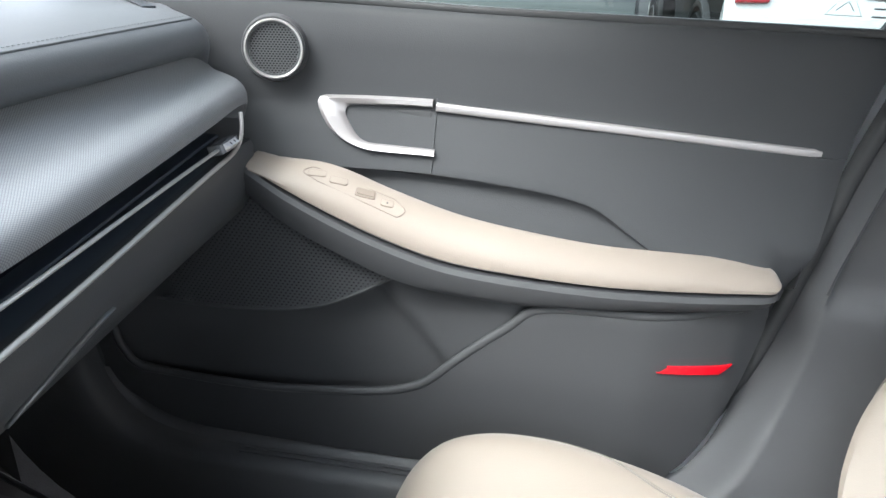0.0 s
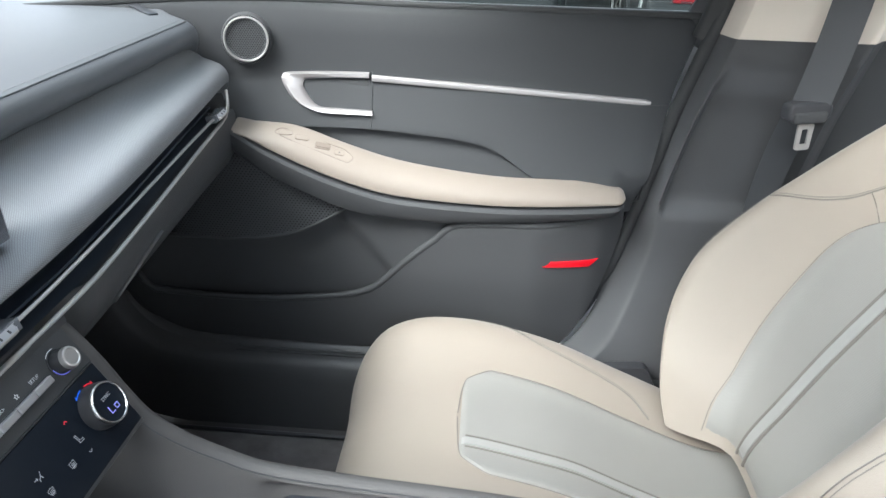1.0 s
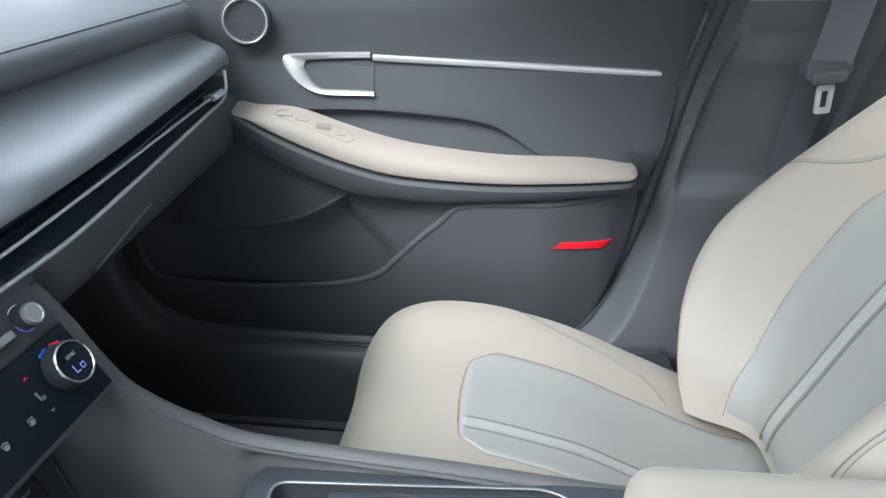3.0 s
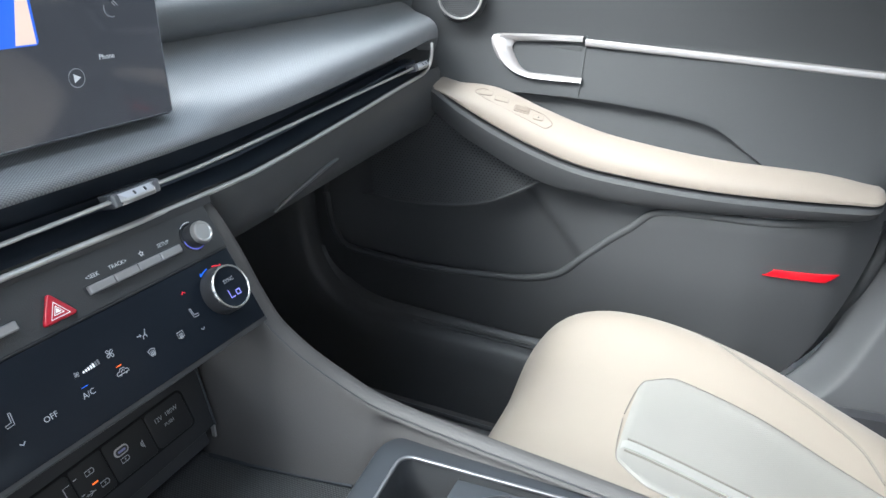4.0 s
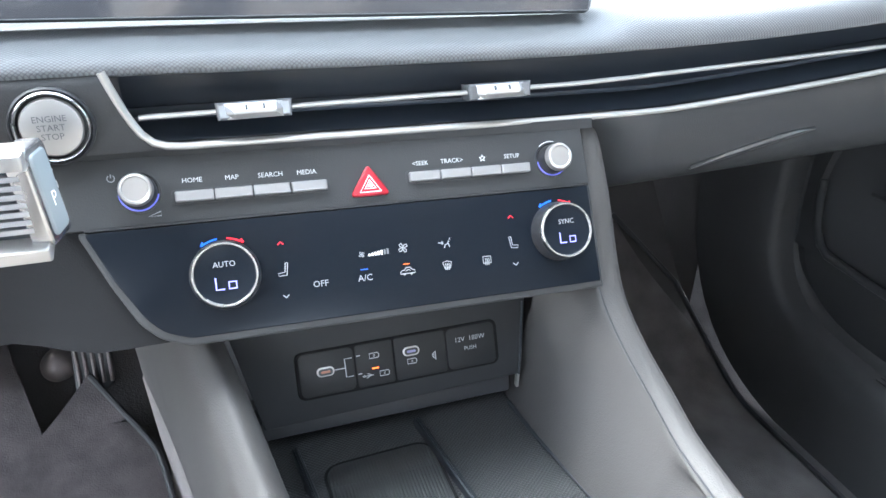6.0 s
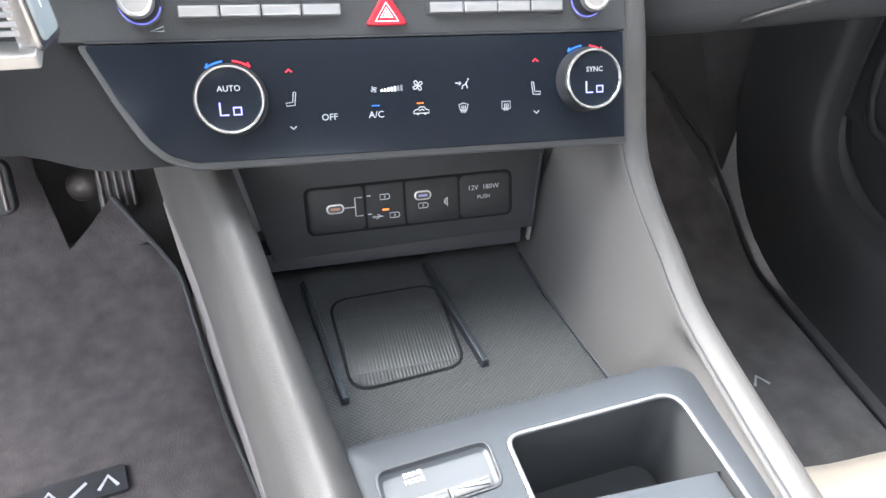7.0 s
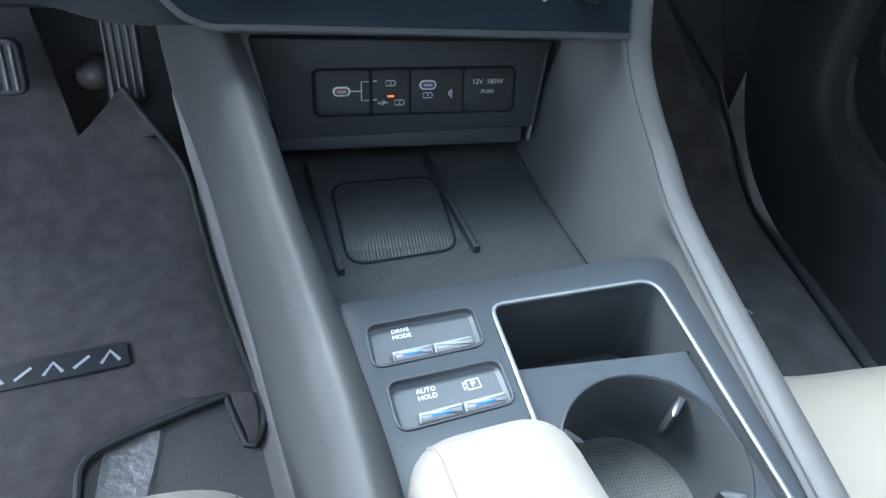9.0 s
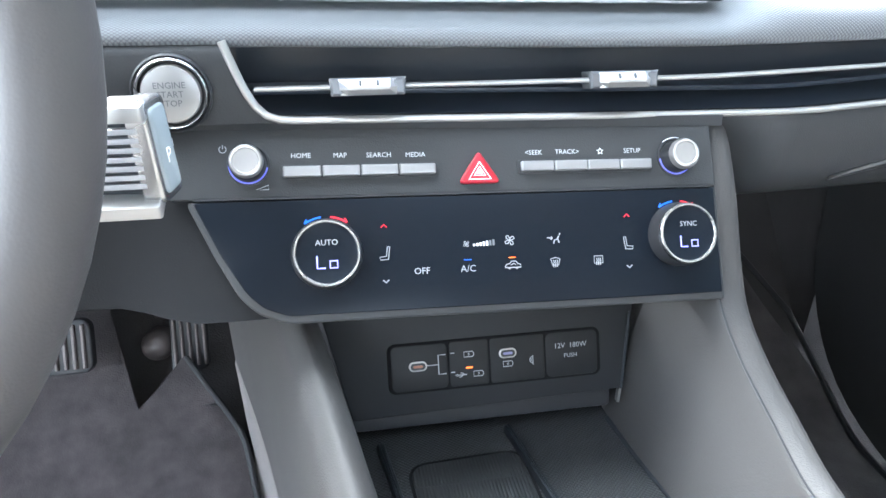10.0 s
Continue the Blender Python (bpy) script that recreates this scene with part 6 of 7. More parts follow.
for sg in (-1, 1):
    sp = part("spoke", slab(rounded([(sg * 0.05, -0.036), (sg * 0.166, -0.030), (sg * 0.166, 0.030), (sg * 0.05, 0.034)][::sg], 0.012), WS, -0.022, -0.003, 0.006), BLACK, wheel, "black spoke")
    part("inlay", slab(rounded([(sg * 0.07, -0.0075), (sg * 0.171, -0.0065), (sg * 0.167, 0.0140), (sg * 0.07, 0.0140)][::sg], 0.003), WS, -0.008, -0.0012, 0.001), SPOKESILVER, sp, "satin silver spoke inlay")
    for u in (0.1190, 0.1455):
        part("toggle", slab(rrect(0.021, 0.0125, 0.002), WS @ pose(sg * u, 0.0042, 0, 8), -0.003, 0.0035, 0.002), CHROME, sp, "chrome toggle")
    part("toggle_bridge", slab(rrect(0.008, 0.009, 0.001), WS @ pose(sg * 0.1323, 0.0042, 0), -0.003, 0.0012, 0.0006), INLAY, sp)
    for u, v, w in ((0.139, 0.0245, 0.042), (0.151, -0.0150, 0.030), (0.121, -0.0160, 0.025)):
        part("thumb_button", slab(rrect(w, 0.0155, 0.004), WS @ pose(sg * u, v, 0), -0.006, -0.0008, 0.0012), BLACK, sp)
        strokes([[(-0.0035, -0.0005), (-0.001, 0.0018), (0.0018, 0.0016), (0.0034, -0.0004)]], WS @ pose(sg * u, v, 0.0), 0.0018, GREYPRINT, sp, "thumb_sign")
part("lower_spoke", slab(rounded([(-0.05, -0.165), (0.05, -0.165), (0.035, -0.05), (-0.035, -0.05)], 0.01), WM, -0.02, -0.005, 0.005), BLACK, wheel, "black lower spoke")
bm = bmesh.new()
for i in range(15):
    a = radians(-47 + 3.0 * i)
    for q in (1, -1):
        add(bm, box(WM @ Matrix.Rotation(a, 4, "Z") @ pose(R0 - 0.0146, 0, 0.004, 0, 0, 28 * q), 0.0085, 0.0014, 0.0014))
part("rim_stitching", bm, material("pale_grey_thread", (0.2, 0.19, 0.18), 0.7), wheel, "pale stitching inside the rim")
col = thing("steering_column", "charcoal steering column shroud behind the wheel", "steering column")
part("shroud", lathe([(0.062, -0.19), (0.058, -0.09), (0.05, -0.045), (0.04, -0.03)], WM, 32), PLASTIC, col)

# column shifter
sh = thing("shift_lever", "silver column shift lever with park button", "shift lever")
part("stalk", tube([(-0.30, 0.25, 0.822), (-0.24, 0.25, 0.823), (-0.18, 0.25, 0.8235)], rrect(0.018, 0.022, 0.006)), PLASTIC, sh, "charcoal stalk")
part("grip", tube([(-0.196, 0.251, 0.8235), (-0.175, 0.251, 0.8235), (-0.156, 0.251, 0.8235)], rrect(0.015, 0.036, 0.003), scale=[0.8, 0.95, 1.0]), SATIN, sh, "ribbed dark silver grip")
for i in range(7):
    part("grip_rib", box(pose(-0.1685, 0.2425, 0.8115 + 0.0037 * i), 0.026, 0.004, 0.0022), INLAY, sh)
part("grip_foot", box(pose(-0.1675, 0.2435, 0.8035, 18), 0.029, 0.014, 0.006), RIMSILVER, sh, "bright lower lip of the grip")
part("grip_top", box(pose(-0.1610, 0.2445, 0.8415), 0.015, 0.018, 0.006), RIMSILVER, sh, "bright upper lip of the grip")
EM = frame_of((-0.1515, 0.2495, 0.8240), (0.2, 0.97, 0), (-0.07, 0, 1.0))
part("end_frame", slab(rrect(0.0200, 0.0415, 0.004), EM, -0.007, 0.0012, 0.0015), BRIGHT, sh, "chrome frame of the park button")
part("park_button", slab(rrect(0.0140, 0.0350, 0.003), EM, 0.0, 0.0022, 0.001), material("blue_grey_gloss_button", (0.28, 0.32, 0.34), 0.2, coat=0.5, vary=0.04), sh, "blue-grey gloss park button")
lettering("P", 0.009, EM @ pose(0, -0.003, 0.0026), WHITE, sh)

# ---------- floor, footwells, pedals ----------
def floor_z(y):
    """Height on which the mats lie."""
    return 0.275 + 0.34 * ramp(y, 0.52, 0.98)


def carpet_z(y):
    return 0.275 + 0.32 * ramp(y, 0.62, 1.02)


floor = tagged(new("floor"), "charcoal carpeted car floor", "floor", kind="structure")
part("carpet", patch([[(x, y, carpet_z(y)) for x in np.linspace(-0.70, 0.70, 24)] for y in np.linspace(-1.3, 1.0, 50)]), CARPET, floor, "charcoal carpet")
part("bulkhead", patch([[(x, 1.0, z) for x in np.linspace(-0.74, 0.74, 6)] for z in (0.2, 0.6, 0.99)]), CARPET, floor)
for sg in (-1, 1):
    sill = tagged(new("door_sill"), "charcoal plastic door sill scuff plate", "door sill", "door sills", "structure")
    line = [(y, 0.410) for y in np.linspace(-0.45, 0.40, 20)] + [tuple(q[1:]) for q in curve([(0, 0.43, 0.411), (0, 0.505, 0.417), (0, 0.556, 0.436), (0, 0.589, 0.475), (0, 0.604, 0.53), (0, 0.608, 0.60), (0, 0.61, 0.70), (0, 0.61, 0.80)], 36)]
    rows = []
    for k, (y, z) in enumerate(line):
        (ya, za), (yb, zb) = line[max(k - 1, 0)], line[min(k + 1, len(line) - 1)]
        ln = math.hypot(yb - ya, zb - za)
        ny, nz = (zb - za) / ln, -(yb - ya) / ln
        rows.append([(sg * x, y + ny * d, z + nz * d) for x, d in ((0.715, 0.005), (0.672, 0.001), (0.664, 0.004), (0.660, 0.009), (0.640, 0.011), (0.632, 0.0135), (0.624, 0.022), (0.618, 0.05), (0.605, 0.11), (0.60, 0.14))])
    part("scuff_plate", patch(rows), SILL, sill)
    for x, z in ((0.654, 0.4025), (0.646, 0.4018)):
        part("scuff_rib", tube([(sg * x, y, z) for y in np.linspace(-0.40, 0.42, 12)], rrect(0.003, 0.002, 0.0006, 2)), SILL, sill)
    kick = tagged(new("kick_panel"), "dark plastic kick panel in the footwell", "kick panel", "kick panels", "structure")
    part("kick_skin", patch([[(sg * 0.605, y, z) for z in np.linspace(0.26, 0.80, 10)] for y in np.linspace(0.72, 1.0, 6)]), CARPET, kick)


def mat_grid(left, right, y0, y1, n=40, k=16, lift=0.004, wave=0.003, drop=1.0):
    rows = []
    for y in np.linspace(y0, y1, n):
        a, b = left(y), right(y)
        rows.append([(a + (b - a) * t, y, floor_z(y) + lift + 0.009 * (1 - drop * (2 * abs(t - 0.5))**12) + wave * noise.noise(Vector(((a + (b - a) * t) * 9, y * 9, 0)))) for t in np.linspace(0, 1, k)])
    return patch(rows)


dmat = thing("driver_floor_mat", "brown-grey velour floor mat with sewn dark edge, on the carpet", "floor mat")
DR = [(0.268, -0.1285), (0.276, -0.1225), (0.29, -0.1185), (0.315, -0.1185), (0.366, -0.134), (0.44, -0.156), (0.514, -0.174), (0.58, -0.190), (0.63, -0.203), (0.65, -0.217), (0.68, -0.245), (0.706, -0.2695)]
CUT = [(0.16, -0.280), (0.235, -0.2795), (0.262, -0.2815), (0.274, -0.277), (0.284, -0.266), (0.304, -0.220), (0.3275, -0.1545)]
part("velour_top", mat_grid(lambda y: -0.56, lambda y: at(DR, y), 0.327, 0.665, 50, 30, wave=0.005), MATPILE, dmat, "brown-grey velour")
part("velour_peak", mat_grid(lambda y: -0.323 + 0.052 * (y - 0.664) / 0.042, lambda y: at(DR, y), 0.664, 0.706, 14, 12, wave=0.005, drop=0.0), MATPILE, dmat)
part("velour_lobe", mat_grid(lambda y: -0.56, lambda y: -0.323 - 0.024 * (y - 0.664) / 0.06, 0.664, 0.79, 14, 12, wave=0.005, drop=0.0), MATPILE, dmat)
part("velour_corner", mat_grid(lambda y: -0.1335 - 0.021 * ramp(y, 0.268, 0.328), lambda y: at(DR, y), 0.268, 0.328, 12, 6, wave=0.001), MATPILE, dmat)
part("velour_side", mat_grid(lambda y: -0.56, lambda y: at(CUT, y), 0.16, 0.328, 24, 16), MATPILE, dmat)
part("sewn_edge", tube([(at(DR, y) + 0.001, y, floor_z(y) + 0.010) for y in np.linspace(0.706, 0.29, 50)] + [(-0.1215, 0.277, 0.285), (-0.127, 0.268, 0.285), (-0.134, 0.270, 0.285), (-0.143, 0.292, 0.285), (-0.154, 0.327, 0.285)], ring(0.0038, n=8)), RUBBER, dmat, "dark sewn edge")
part("sewn_edge", tube([(at(CUT, y), y, 0.287) for y in np.linspace(0.3275, 0.17, 40)], ring(0.0040, n=8)), RUBBER, dmat)
part("film", mat_grid(lambda y: -0.274, lambda y: -0.209 - 0.010 * ramp(0.30 - y, 0, 0.1), 0.19, 0.300, 14, 10, lift=-0.003, wave=0.012), FOOTPLATE, dmat, "crumpled clear film patch")
part("badge_patch", slab(rounded([(-0.432, 0.3465), (-0.2495, 0.375), (-0.2565, 0.405), (-0.439, 0.3765)], 0.003), pose(0, 0, floor_z(0.34)), 0.004, 0.0165), BLACK, dmat, "black sewn badge patch")
# plain slanted marks stand for the badge
for i in range(6):
    x = -0.2695 - 0.0265 * i
    strokes([[(-0.009, -0.007), (0.0, 0.007), (0.009, -0.007)]] if i % 2 == 0 else [[(-0.008, -0.006), (0.007, 0.006)]], pose(x, 0.3865 + (x + 0.2695) * 0.157, floor_z(0.34) + 0.0172, 0, 0, 9), 0.0034, GREYPRINT, dmat, "badge_mark")

pmat = thing("passenger_floor_mat", "dark velour floor mat on the passenger side", "floor mat")
part("velour_top", mat_grid(lambda y: 0.225, lambda y: 0.575 - 0.1 * ramp(y, 0.6, 0.8), 0.12, 0.78, 50, 20), LIFTEDMAT, pmat, "dark velour")
part("sewn_edge", tube([(0.575, y, floor_z(y) + 0.009) for y in np.linspace(0.14, 0.58, 20)] + [(0.55, 0.70, floor_z(0.70) + 0.009), (0.475, 0.78, floor_z(0.78) + 0.009)], ring(0.004, n=8)), BLACK, pmat)
for x, y in ((0.428, 0.371), (0.458, 0.366)):
    strokes([[(-0.010, -0.007), (0.0, 0.007), (0.010, -0.007)]], pose(x, y, floor_z(y) + 0.0168, 0, 0, 0), 0.0036, GREYPRINT, pmat, "badge_mark")

pedals = thing("accelerator_pedal", "ribbed black rubber accelerator pedal above the mat", "pedal")
am = frame_of((-0.2665, 0.735, 0.428), (1, 0, 0), (0, 0.35, 0.93))
part("pedal_plate", slab(rounded([(-0.025, -0.065), (0.02, -0.05), (0.022, 0.08), (-0.02, 0.08)], 0.008), am, -0.012, 0.0, 0.003), BLACK, pedals)
for i in range(5):
    part("pedal_rib", slab(rrect(0.0042, 0.115, 0.001, 2), am @ pose(-0.018 + 0.009 * i, 0.012, 0), -0.001, 0.004, 0.0015, 1), METAL, pedals)
brake = thing("brake_pedal", "ribbed black rubber brake pedal", "pedal")
bmk = frame_of((-0.391, 0.660, 0.4656), (1, 0, 0), (0, 0.4, 0.92))
part("pedal_plate", slab(rrect(0.075, 0.062, 0.012), bmk, -0.012, 0.0, 0.003), BLACK, brake)
for i in range(7):
    part("pedal_rib", slab(rrect(0.0042, 0.05, 0.001, 2), bmk @ pose(-0.029 + 0.0097 * i, 0, 0), -0.001, 0.004, 0.0015, 1), METAL, brake)
part("pedal_arm", tube([(-0.391, 0.676, 0.482), (-0.393, 0.74, 0.56), (-0.396, 0.80, 0.66), (-0.398, 0.84, 0.74)], rrect(0.02, 0.012, 0.003)), BLACK, brake)
wheelb = thing("bracket_boss", "dull grey round bracket boss behind the pedals", "bracket")
part("boss", lathe([(0.020, -0.02), (0.0205, 0.000), (0.018, 0.009), (0.011, 0.0145), (0.0005, 0.017)], frame_of((-0.312, 0.755, 0.396), (1, 0, 0), (0, 0.3, 0.95)), 24), METAL, wheelb)

# ---------- pillar, belt, rear door ----------
pil = tagged(new("pillar_trim"), "charcoal lower pillar trim with beige upper part", "pillar", kind="structure")


def pillar(zs, x_off=0.0, deep=True):
    rows = []
    for z in zs:
        y0 = at(REAR, z) - 0.014
        r = []
        for t in np.concatenate([np.linspace(0, 0.2, 16), np.linspace(0.23, 1, 20)]):
            y = y0 - 0.225 * t - 0.03 * (1 - ramp(z, 0.4, 0.7)) * t
            x = 0.742 - 0.052 * ramp(t, -0.02, 0.15 - 0.07 * ramp(z, 0.60, 0.70)) + 0.03 * ramp(t, 0.86, 1.0) + 0.03 * ramp(z, 0.95, 1.25)
            x -= 0.05 * (1 - ramp(z, 0.40, 0.62))
            if deep:
                t0 = at([(0.66, 0.08), (0.70, 0.055), (0.75, 0.05), (0.83, 0.06), (0.92, 0.09)], z)
                x += 0.022 * ramp(t, t0, t0 + 0.075) * (1 - ramp(t, 0.75, 0.95)) * ramp(z, 0.668, 0.698) * (1 - ramp(z, 0.83, 0.925))
            r.append((x + x_off, y, z))
        rows.append(r)
    return patch(rows)


part("lower_trim", pillar(np.linspace(0.39, 0.944, 60)), SILL, pil, "charcoal lower pillar trim")
part("upper_trim", pillar(np.concatenate([[0.94, 0.941], np.linspace(0.946, 1.30, 24)]), -0.003, False), PILLARTRIM, pil, "beige upper pillar trim")
part("door_seal", tube([(0.730, at(REAR, z) - 0.010, z) for z in np.linspace(0.40, 0.99, 30)] + [(0.70, -0.36, 1.20)], ring(0.010, n=10), up=(1, 0, 0)), RUBBER, pil, "black rubber door seal")
part("frame_seal", tube([(0.737, -0.284, 0.93), (0.732, -0.300, 0.99), (0.722, -0.322, 1.06), (0.706, -0.350, 1.17)], rrect(0.020, 0.030, 0.008)), RUBBER, pil, "black rubber seal beside the window")
beltt = thing("seat_belt", "charcoal seat belt with silver tongue hanging at the pillar", "seat belt")


def band(path, w, th=0.0014, along=(0.25, 1, 0)):
    a = Vector(along).normalized()
    rows = []
    for q, ww in zip(path, w):
        q = Vector(q)
        n = Vector((-1, 0.25, 0)) * th
        rows.append([q - a * ww / 2, q + a * ww / 2, q + a * ww / 2 + n, q - a * ww / 2 + n])
    return patch(rows, closed=True, caps=True)


bp = curve([(0.660, -0.452, 1.20), (0.648, -0.437, 1.06), (0.634, -0.421, 0.95), (0.624, -0.405, 0.872)], 20)
part("webbing", band(bp, [0.046] * 21), BELT, beltt, "charcoal webbing")
bp2 = curve([(0.634, -0.404, 0.868), (0.668, -0.404, 0.80), (0.680, -0.398, 0.72), (0.684, -0.39, 0.60)], 20)
part("lower_webbing", band(bp2, [0.044 - 0.01 * i / 20 for i in range(21)]), BELT, beltt, "charcoal webbing below the tongue")
lo = frame_of((0.6225, -0.402, 0.864), (0.22, -1, 0.05), (0, 0.06, 1))
part("tongue_loop", slab(rounded([(-0.031, -0.011), (0.031, -0.011), (0.031, 0.013), (-0.031, 0.013)], 0.010), lo, -0.008, 0.010, 0.005), BLACK, beltt, "black plastic tongue loop")
part("loop_face", slab(rounded([(-0.022, -0.014), (0.022, -0.014), (0.025, 0.002), (-0.025, 0.002)], 0.006), lo, 0.0, 0.013, 0.004), PLASTIC, beltt)
tgm = lo @ pose(0.0, -0.033, 0.004) @ Matrix.Diagonal((0.85, 0.75, 1, 1))
tg = sheet(rounded([(-0.012, -0.024), (0.012, -0.024), (0.0135, 0.024), (-0.0135, 0.024)], 0.005), [rrect(0.0115, 0.028, 0.002)], tgm, 0.002)
add(tg, sheet(rounded([(-0.012, -0.024), (0.012, -0.024), (0.0135, 0.024), (-0.0135, 0.024)], 0.005), [rrect(0.0115, 0.028, 0.002)], tgm, -0.001))
add(tg, wall(rounded([(-0.012, -0.024), (0.012, -0.024), (0.0135, 0.024), (-0.0135, 0.024)], 0.005), tgm, -0.001, 0.002))
add(tg, wall(rrect(0.0115, 0.028, 0.002), tgm, -0.001, 0.002))
part("tongue", tg, RIMSILVER, beltt, "silver metal tongue", sharp=30)
rd = thing("rear_door", "charcoal rear door panel behind the pillar", "car door")
part("rear_door_panel", patch([[(0.725 + 0.01 * (z - 0.8) - 0.02 * ramp(0.6 - z, 0, 0.2), y, z) for z in np.linspace(0.30, 0.953, 14)] + [(0.745, y, 0.957), (0.78, y, 0.955)] for y in np.linspace(-0.46, -1.25, 20)]), SOFT, rd)
rp = part("rear_window_pane", patch([[(0.765, y, 0.945), (0.74, y, 1.10), (0.68, y, 1.27)] for y in np.linspace(-0.42, -1.15, 8)]), PANE, rd, "clear rear side glass")
rp.visible_shadow = False

# ---------- body shell that closes the cabin ----------
roof = tagged(new("ceiling"), "light grey headliner", "ceiling", kind="structure")


def roof_z(x, y, top):
    return top - 0.07 * abs(x / 0.68)**3 - 0.10 * ramp(-y, 0.9, 1.5) - 0.03 * ramp(y, -0.1, 0.24)


def roof_sheet(x0, x1, y0, y1, top):
    return patch([[(x, y, roof_z(x, y, top)) for x in np.linspace(x0, x1, 10)] for y in np.linspace(y0, y1, 12)])


# the roof opening and its glass are unseen, added to brighten the seats
for name, top, half, rim, skin in (("headliner", 1.33, 0.66, 0.0, HEADLINER), ("roof_skin", 1.37, 0.70, 0.02, WHITEPAINT)):
    bm = roof_sheet(-half, half, 0.22 + rim, -0.08, top)
    add(bm, roof_sheet(-half, half, -0.62, -1.45 - rim, top))
    add(bm, roof_sheet(-half, -0.36, -0.08, -0.62, top))
    add(bm, roof_sheet(0.36, half, -0.08, -0.62, top))
    part(name, bm, skin, roof)
added_roof_glass = part("added_roof_glass", roof_sheet(-0.37, 0.37, -0.07, -0.63, 1.362), SHIELD, roof, "unseen glass roof panel, added to light the seats")
added_roof_glass.visible_shadow = False
ws = tagged(new("windscreen"), "clear windscreen", "windscreen", kind="structure")
shield = part("windscreen_pane", patch([[(x, 1.12 - 0.88 * t - 0.06 * (x / 0.65)**2, 0.99 + 0.33 * t) for x in np.linspace(-0.68, 0.68, 16)] for t in np.linspace(0, 1, 8)]), SHIELD, ws)
shield.visible_shadow = False
for sg in (-1, 1):
    ap = tagged(new("windscreen_pillar"), "beige trimmed windscreen pillar", "pillar", "windscreen pillars", "structure")
    part("pillar_cover", tube([(sg * 0.72, 0.98, 0.97), (sg * 0.70, 0.62, 1.12), (sg * 0.66, 0.24, 1.29), (sg * 0.655, 0.0, 1.315), (sg * 0.65, -0.8, 1.31), (sg * 0.62, -1.4, 1.20)], rrect(0.07, 0.06, 0.02)), PILLARTRIM, ap)
back = tagged(new("wall_rear"), "rear seat back and parcel shelf", "wall", kind="structure")
part("rear_bench", patch([[(x, y, z) for x in np.linspace(-0.70, 0.70, 8)] for y, z in ((-0.72, 0.28), (-0.72, 0.48), (-0.76, 0.52), (-1.12, 0.47), (-1.17, 0.52), (-1.36, 0.95), (-1.42, 0.98), (-1.75, 0.98))]), SEAT, back, "ivory rear bench")
ldoor = thing("driver_door", "charcoal driver door panel with beige armrest, wide open", "car door")
part("door_panel", patch([[(-0.735 + 0.33 * max(0, 0.855 - z), y, z) for z in np.linspace(0.40, 0.953, 14)] + [(-0.75, y, 0.958), (-0.79, y, 0.955)] for y in np.linspace(0.64, -0.30, 16)]), SOFT, ldoor)
part("armrest_pad", slab(rounded([(-0.70, -0.2), (-0.62, -0.2), (-0.62, 0.3), (-0.70, 0.38)], 0.02), FLAT, 0.68, 0.74, 0.02), BEIGE, ldoor, "beige padded armrest")
ldoor.matrix_basis = pose(-0.74, 0.64, 0, 0, 0, -64) @ pose(0.74, -0.64, 0)
lp = part("window_pane", patch([[(-0.775, y, 0.945), (-0.765, y, 1.05), (-0.73, y, 1.17), (-0.68, y, 1.27)] for y in np.linspace(0.62, -0.30, 12)]), PANE, ldoor, "clear side glass")
lp.visible_shadow = False
dp = tagged(new("door_post"), "beige door post on the driver side", "pillar", kind="structure")
part("post_cover", tube([(-0.72, -0.36, 0.30), (-0.74, -0.36, 0.93), (-0.70, -0.40, 1.15), (-0.665, -0.42, 1.29)], rrect(0.06, 0.14, 0.01)), PILLARTRIM, dp)
part("rear_door_panel", patch([[(-0.73, y, z) for z in (0.30, 0.6, 0.95)] for y in (-0.42, -0.8, -1.25)]), SOFT, dp)
# outer skin below the windows
for sg in (-1, 1):
    sk = tagged(new("outer_side"), "white painted outer body side", "car body", "outer body sides", "structure")
    part("side_skin", patch([[(sg * 0.80, y, 0.93), (sg * 0.86, y, 0.80), (sg * 0.90, y, 0.62), (sg * 0.88, y, 0.35), (sg * 0.80, y, 0.22)] for y in (np.linspace(1.2, -1.6, 20) if sg > 0 else np.linspace(-0.40, -1.6, 10))]), WHITEPAINT, sk)
mir = thing("wing_mirror", "black wing mirror outside the passenger window", "wing mirror")
MM = frame_of((1.02, 0.408, 0.996), (0.89, -0.45, 0), (0, 0.05, 1))
part("mirror_shell", pillow([(-0.11, -0.065), (0.11, -0.065), (0.11, 0.065), (-0.11, 0.065)], 0.055, -0.012, 0.09, 0.05), BLACK, mir, "black mirror housing").matrix_world = MM @ pose(0, 0, 0, 180)
part("mirror_glass", slab(rrect(0.19, 0.105, 0.04, 8), MM, -0.004, 0.014, 0.002), material("mirror_silver", (0.86, 0.88, 0.88), 0.03, metal=1.0, vary=0.0), mir, "silvered mirror glass")
part("mirror_arm", tube([(0.80, 0.54, 0.92), (0.95, 0.50, 0.955)], rrect(0.05, 0.03, 0.01)), BLACK, mir)

# ---------- parking lot ----------
ground = tagged(new("ground"), "grey asphalt car park", "ground", kind="structure")
part("asphalt", patch([[(x, y, 0.0) for x in (-400, -40, -8, 0, 8, 40, 400)] for y in (-400, -40, -8, 0, 8, 40, 400)]), ASPHALT, ground)


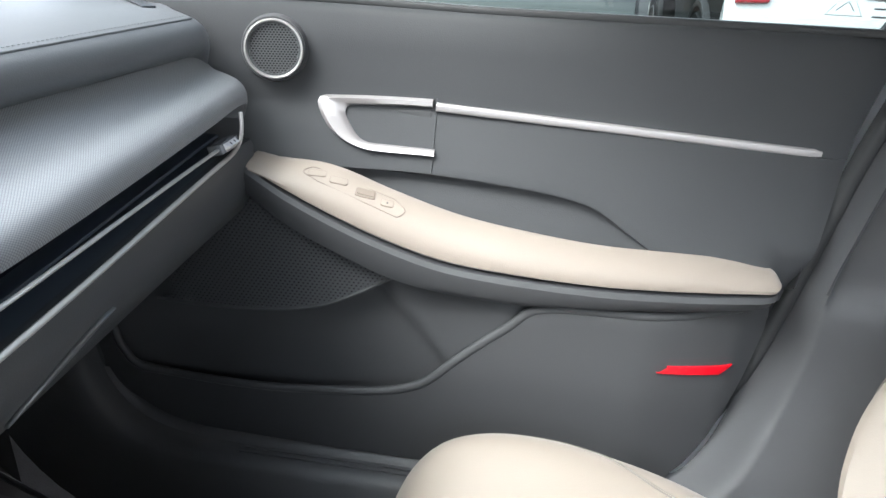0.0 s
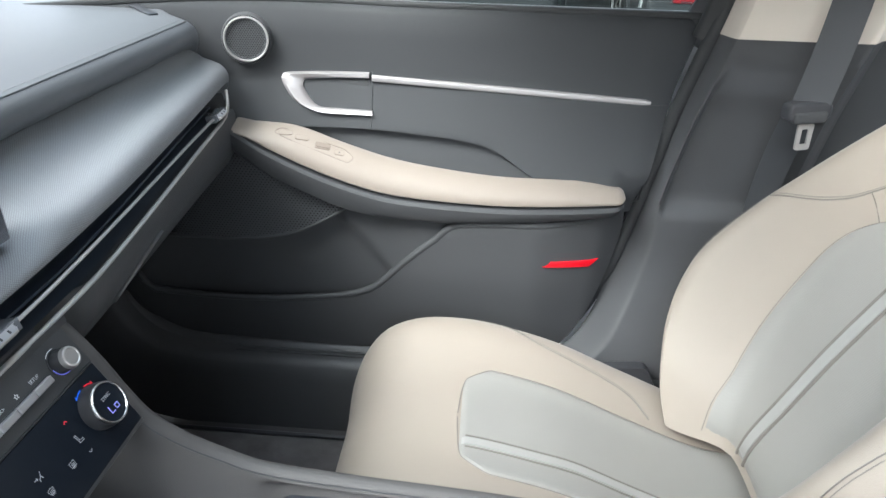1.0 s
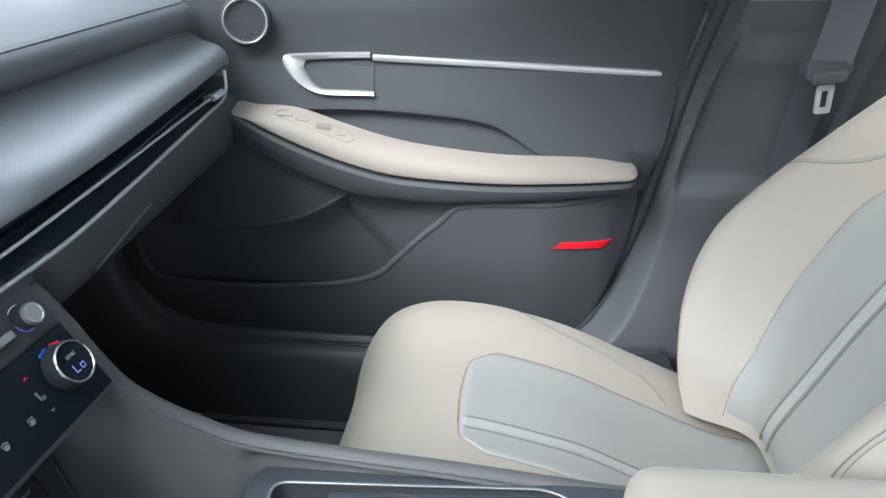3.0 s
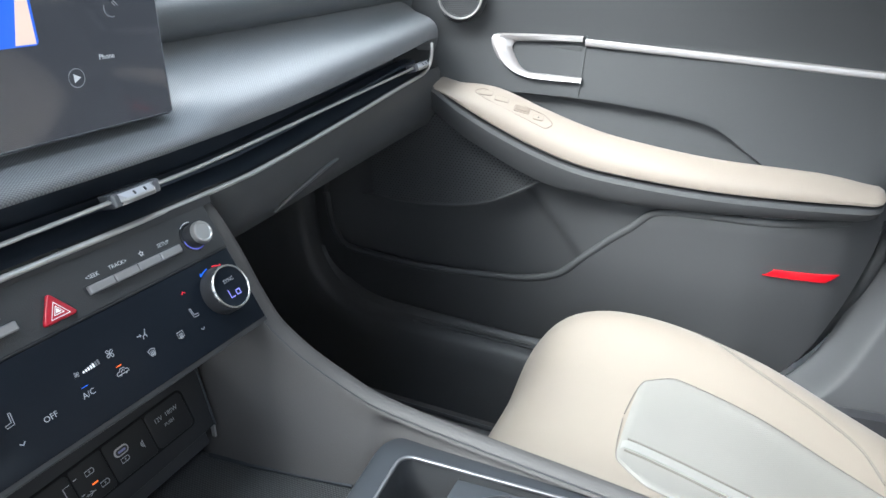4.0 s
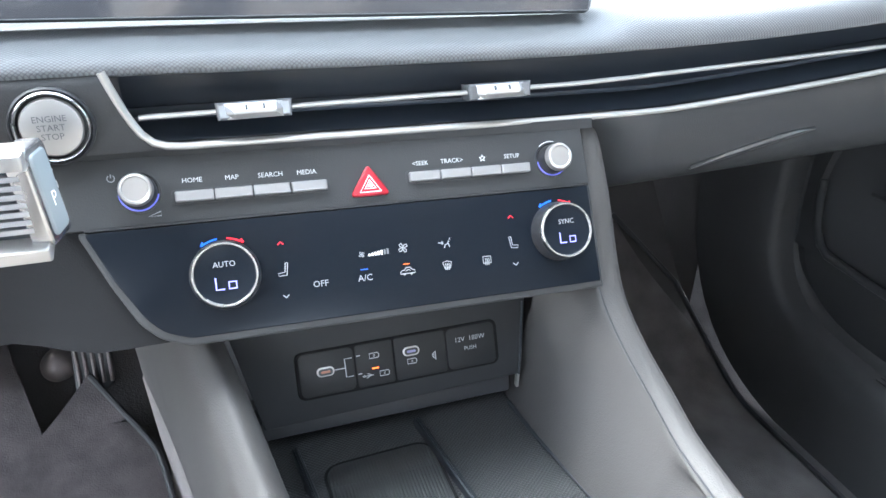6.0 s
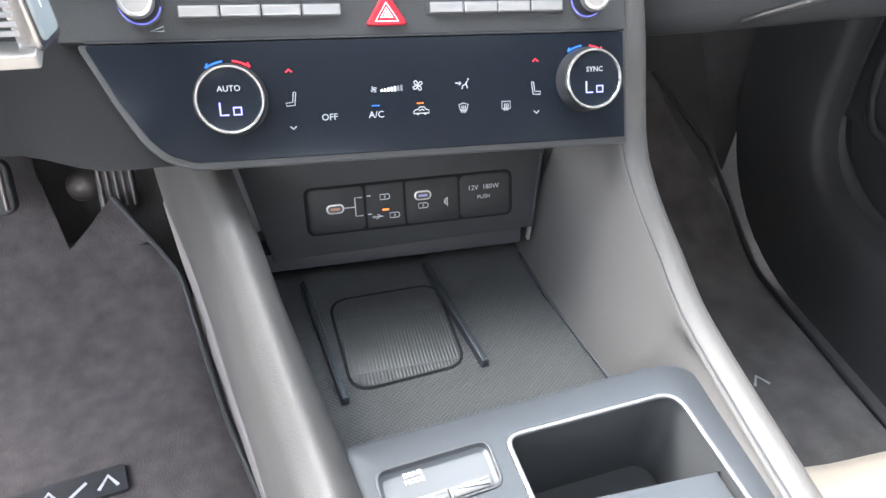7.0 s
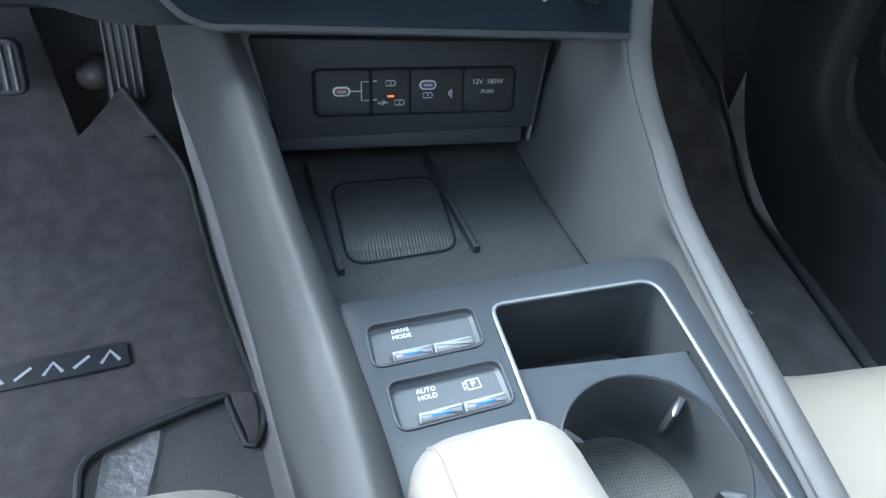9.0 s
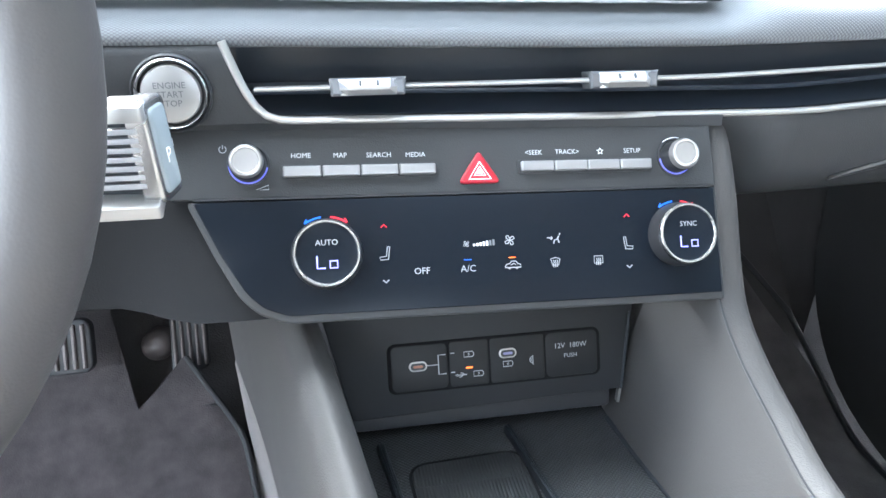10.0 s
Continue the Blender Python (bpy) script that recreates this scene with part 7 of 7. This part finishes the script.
def parked(label, paint):
    """A parked estate car seen from the rear quarter; its tail lies at y = 0."""
    c = thing("parked_car", label, "car", "parked cars")
    prof = [(0.0, 0.42), (-0.03, 0.62), (0.0, 0.80), (0.06, 0.98), (0.30, 1.42), (0.55, 1.58), (1.6, 1.64), (2.4, 1.55), (3.1, 1.08), (4.1, 0.92), (4.35, 0.70), (4.3, 0.40)]
    rows = []
    for t, k in ((-0.93, 0.0), (-0.92, 0.55), (-0.84, 0.85), (-0.70, 0.97), (0, 1.0), (0.70, 0.97), (0.84, 0.85), (0.92, 0.55), (0.93, 0.0)):
        rows.append([(t * (1 - 0.10 * ramp(z, 0.95, 1.6)), y + 0.08 * (t / 0.93)**2 * (1 if y < 2 else -1), 0.40 + (z - 0.40) * (0.45 + 0.55 * k)) for y, z in prof])
    part("body", patch(rows), paint, c)
    part("bumper", slab(rounded([(-0.90, -0.06), (0.90, -0.06), (0.93, 0.5), (-0.93, 0.5)], 0.06), FLAT, 0.26, 0.60, 0.03), GREYPAINT, c, "dark grey plastic bumper")
    part("bumper_trim", slab(rrect(1.1, 0.04, 0.01), pose(0, -0.055, 0.53), -0.014, 0.014, 0.004), BRUSHED, c, "silver bumper trim")
    part("rear_window", slab(rounded([(-0.62, 0.0), (0.62, 0.0), (0.54, 0.36), (-0.54, 0.36)], 0.05), frame_of((0, 0.07, 1.04), (1, 0, 0), (0, 0.48, 0.88)), -0.01, 0.006), PIANO, c, "dark rear window")
    for sg in (-1, 1):
        part("tail_light", slab(rounded([(-0.10, -0.045), (0.10, -0.035), (0.10, 0.05), (-0.07, 0.035)], 0.015), frame_of((sg * 0.78, 0.05, 0.84), (1, 0.12 * sg, 0), (0, 0.2, 1)), -0.05, 0.02, 0.008), TAILRED, c, "red tail light")
        part("reflector", slab(rrect(0.2, 0.04, 0.01), pose(sg * 0.64, -0.062, 0.49, 90), -0.005, 0.006, 0.002), TAILRED, c, "red bumper reflector")
        for y in (0.85, 3.55):
            w = part("wheel", lathe([(0.20, -0.10), (0.33, -0.10), (0.345, -0.07), (0.345, 0.07), (0.33, 0.10), (0.22, 0.10), (0.20, 0.06)], frame_of((sg * 0.86, y, 0.345), (0, 1, 0), (0, 0, 1)), 40), RUBBER, c, "black tyre")
            wf = frame_of((sg * 0.86, y, 0.345), (0, 1, 0), (0, 0, 1))
            rim = lathe([(0.222, sg * 0.09), (0.218, sg * 0.108), (0.200, sg * 0.110), (0.192, sg * 0.06), (0.05, sg * 0.05)], wf, 40, cap=False)
            for k in range(5):
                add(rim, slab([(-0.03, 0.0), (0.03, 0.0), (0.018, 0.205), (-0.018, 0.205)], wf @ pose(0, 0, sg * 0.10, 0, 0, 72 * k), -0.012, 0.012, 0.004))
            part("rim", rim, BRUSHED, w, "silver five-spoke alloy rim")
            part("arch", tube([(sg * 0.925, y + 0.40 * math.cos(a), 0.345 + 0.40 * math.sin(a)) for a in np.linspace(0, math.pi, 20)], rrect(0.05, 0.06, 0.01), up=(1, 0, 0)), GREYPAINT, c, "dark wheel arch trim")
        part("side_window", slab(rounded([(0.55, 1.03), (2.75, 1.03), (2.2, 1.44), (0.75, 1.46)], 0.06), frame_of((sg * 0.90, 0, 0), (0, 1, 0), (-sg * 0.13, 0, 1)), -0.01 if sg > 0 else -0.006, 0.006 if sg > 0 else 0.01), PIANO, c, "dark side windows")
    part("plate", slab(rrect(0.31, 0.155, 0.01), pose(0, 0.035, 0.93, 80), -0.004, 0.006, 0.002), GREYPRINT, c, "plain grey registration plate")
    return c


car_a = parked("white parked car with dark bumper, outside the window", WHITEPAINT)
car_a.matrix_basis = pose(4.55, -1.88, 0, 0, 0, -91)
copy_thing(car_a, pose(4.7, 2.95, 0, 0, 0, -92))
car_b = parked("grey-green parked car with dark bumper, outside the window", SILVERPAINT)
car_b.matrix_basis = pose(4.7, 0.49, 0, 0, 0, -95)
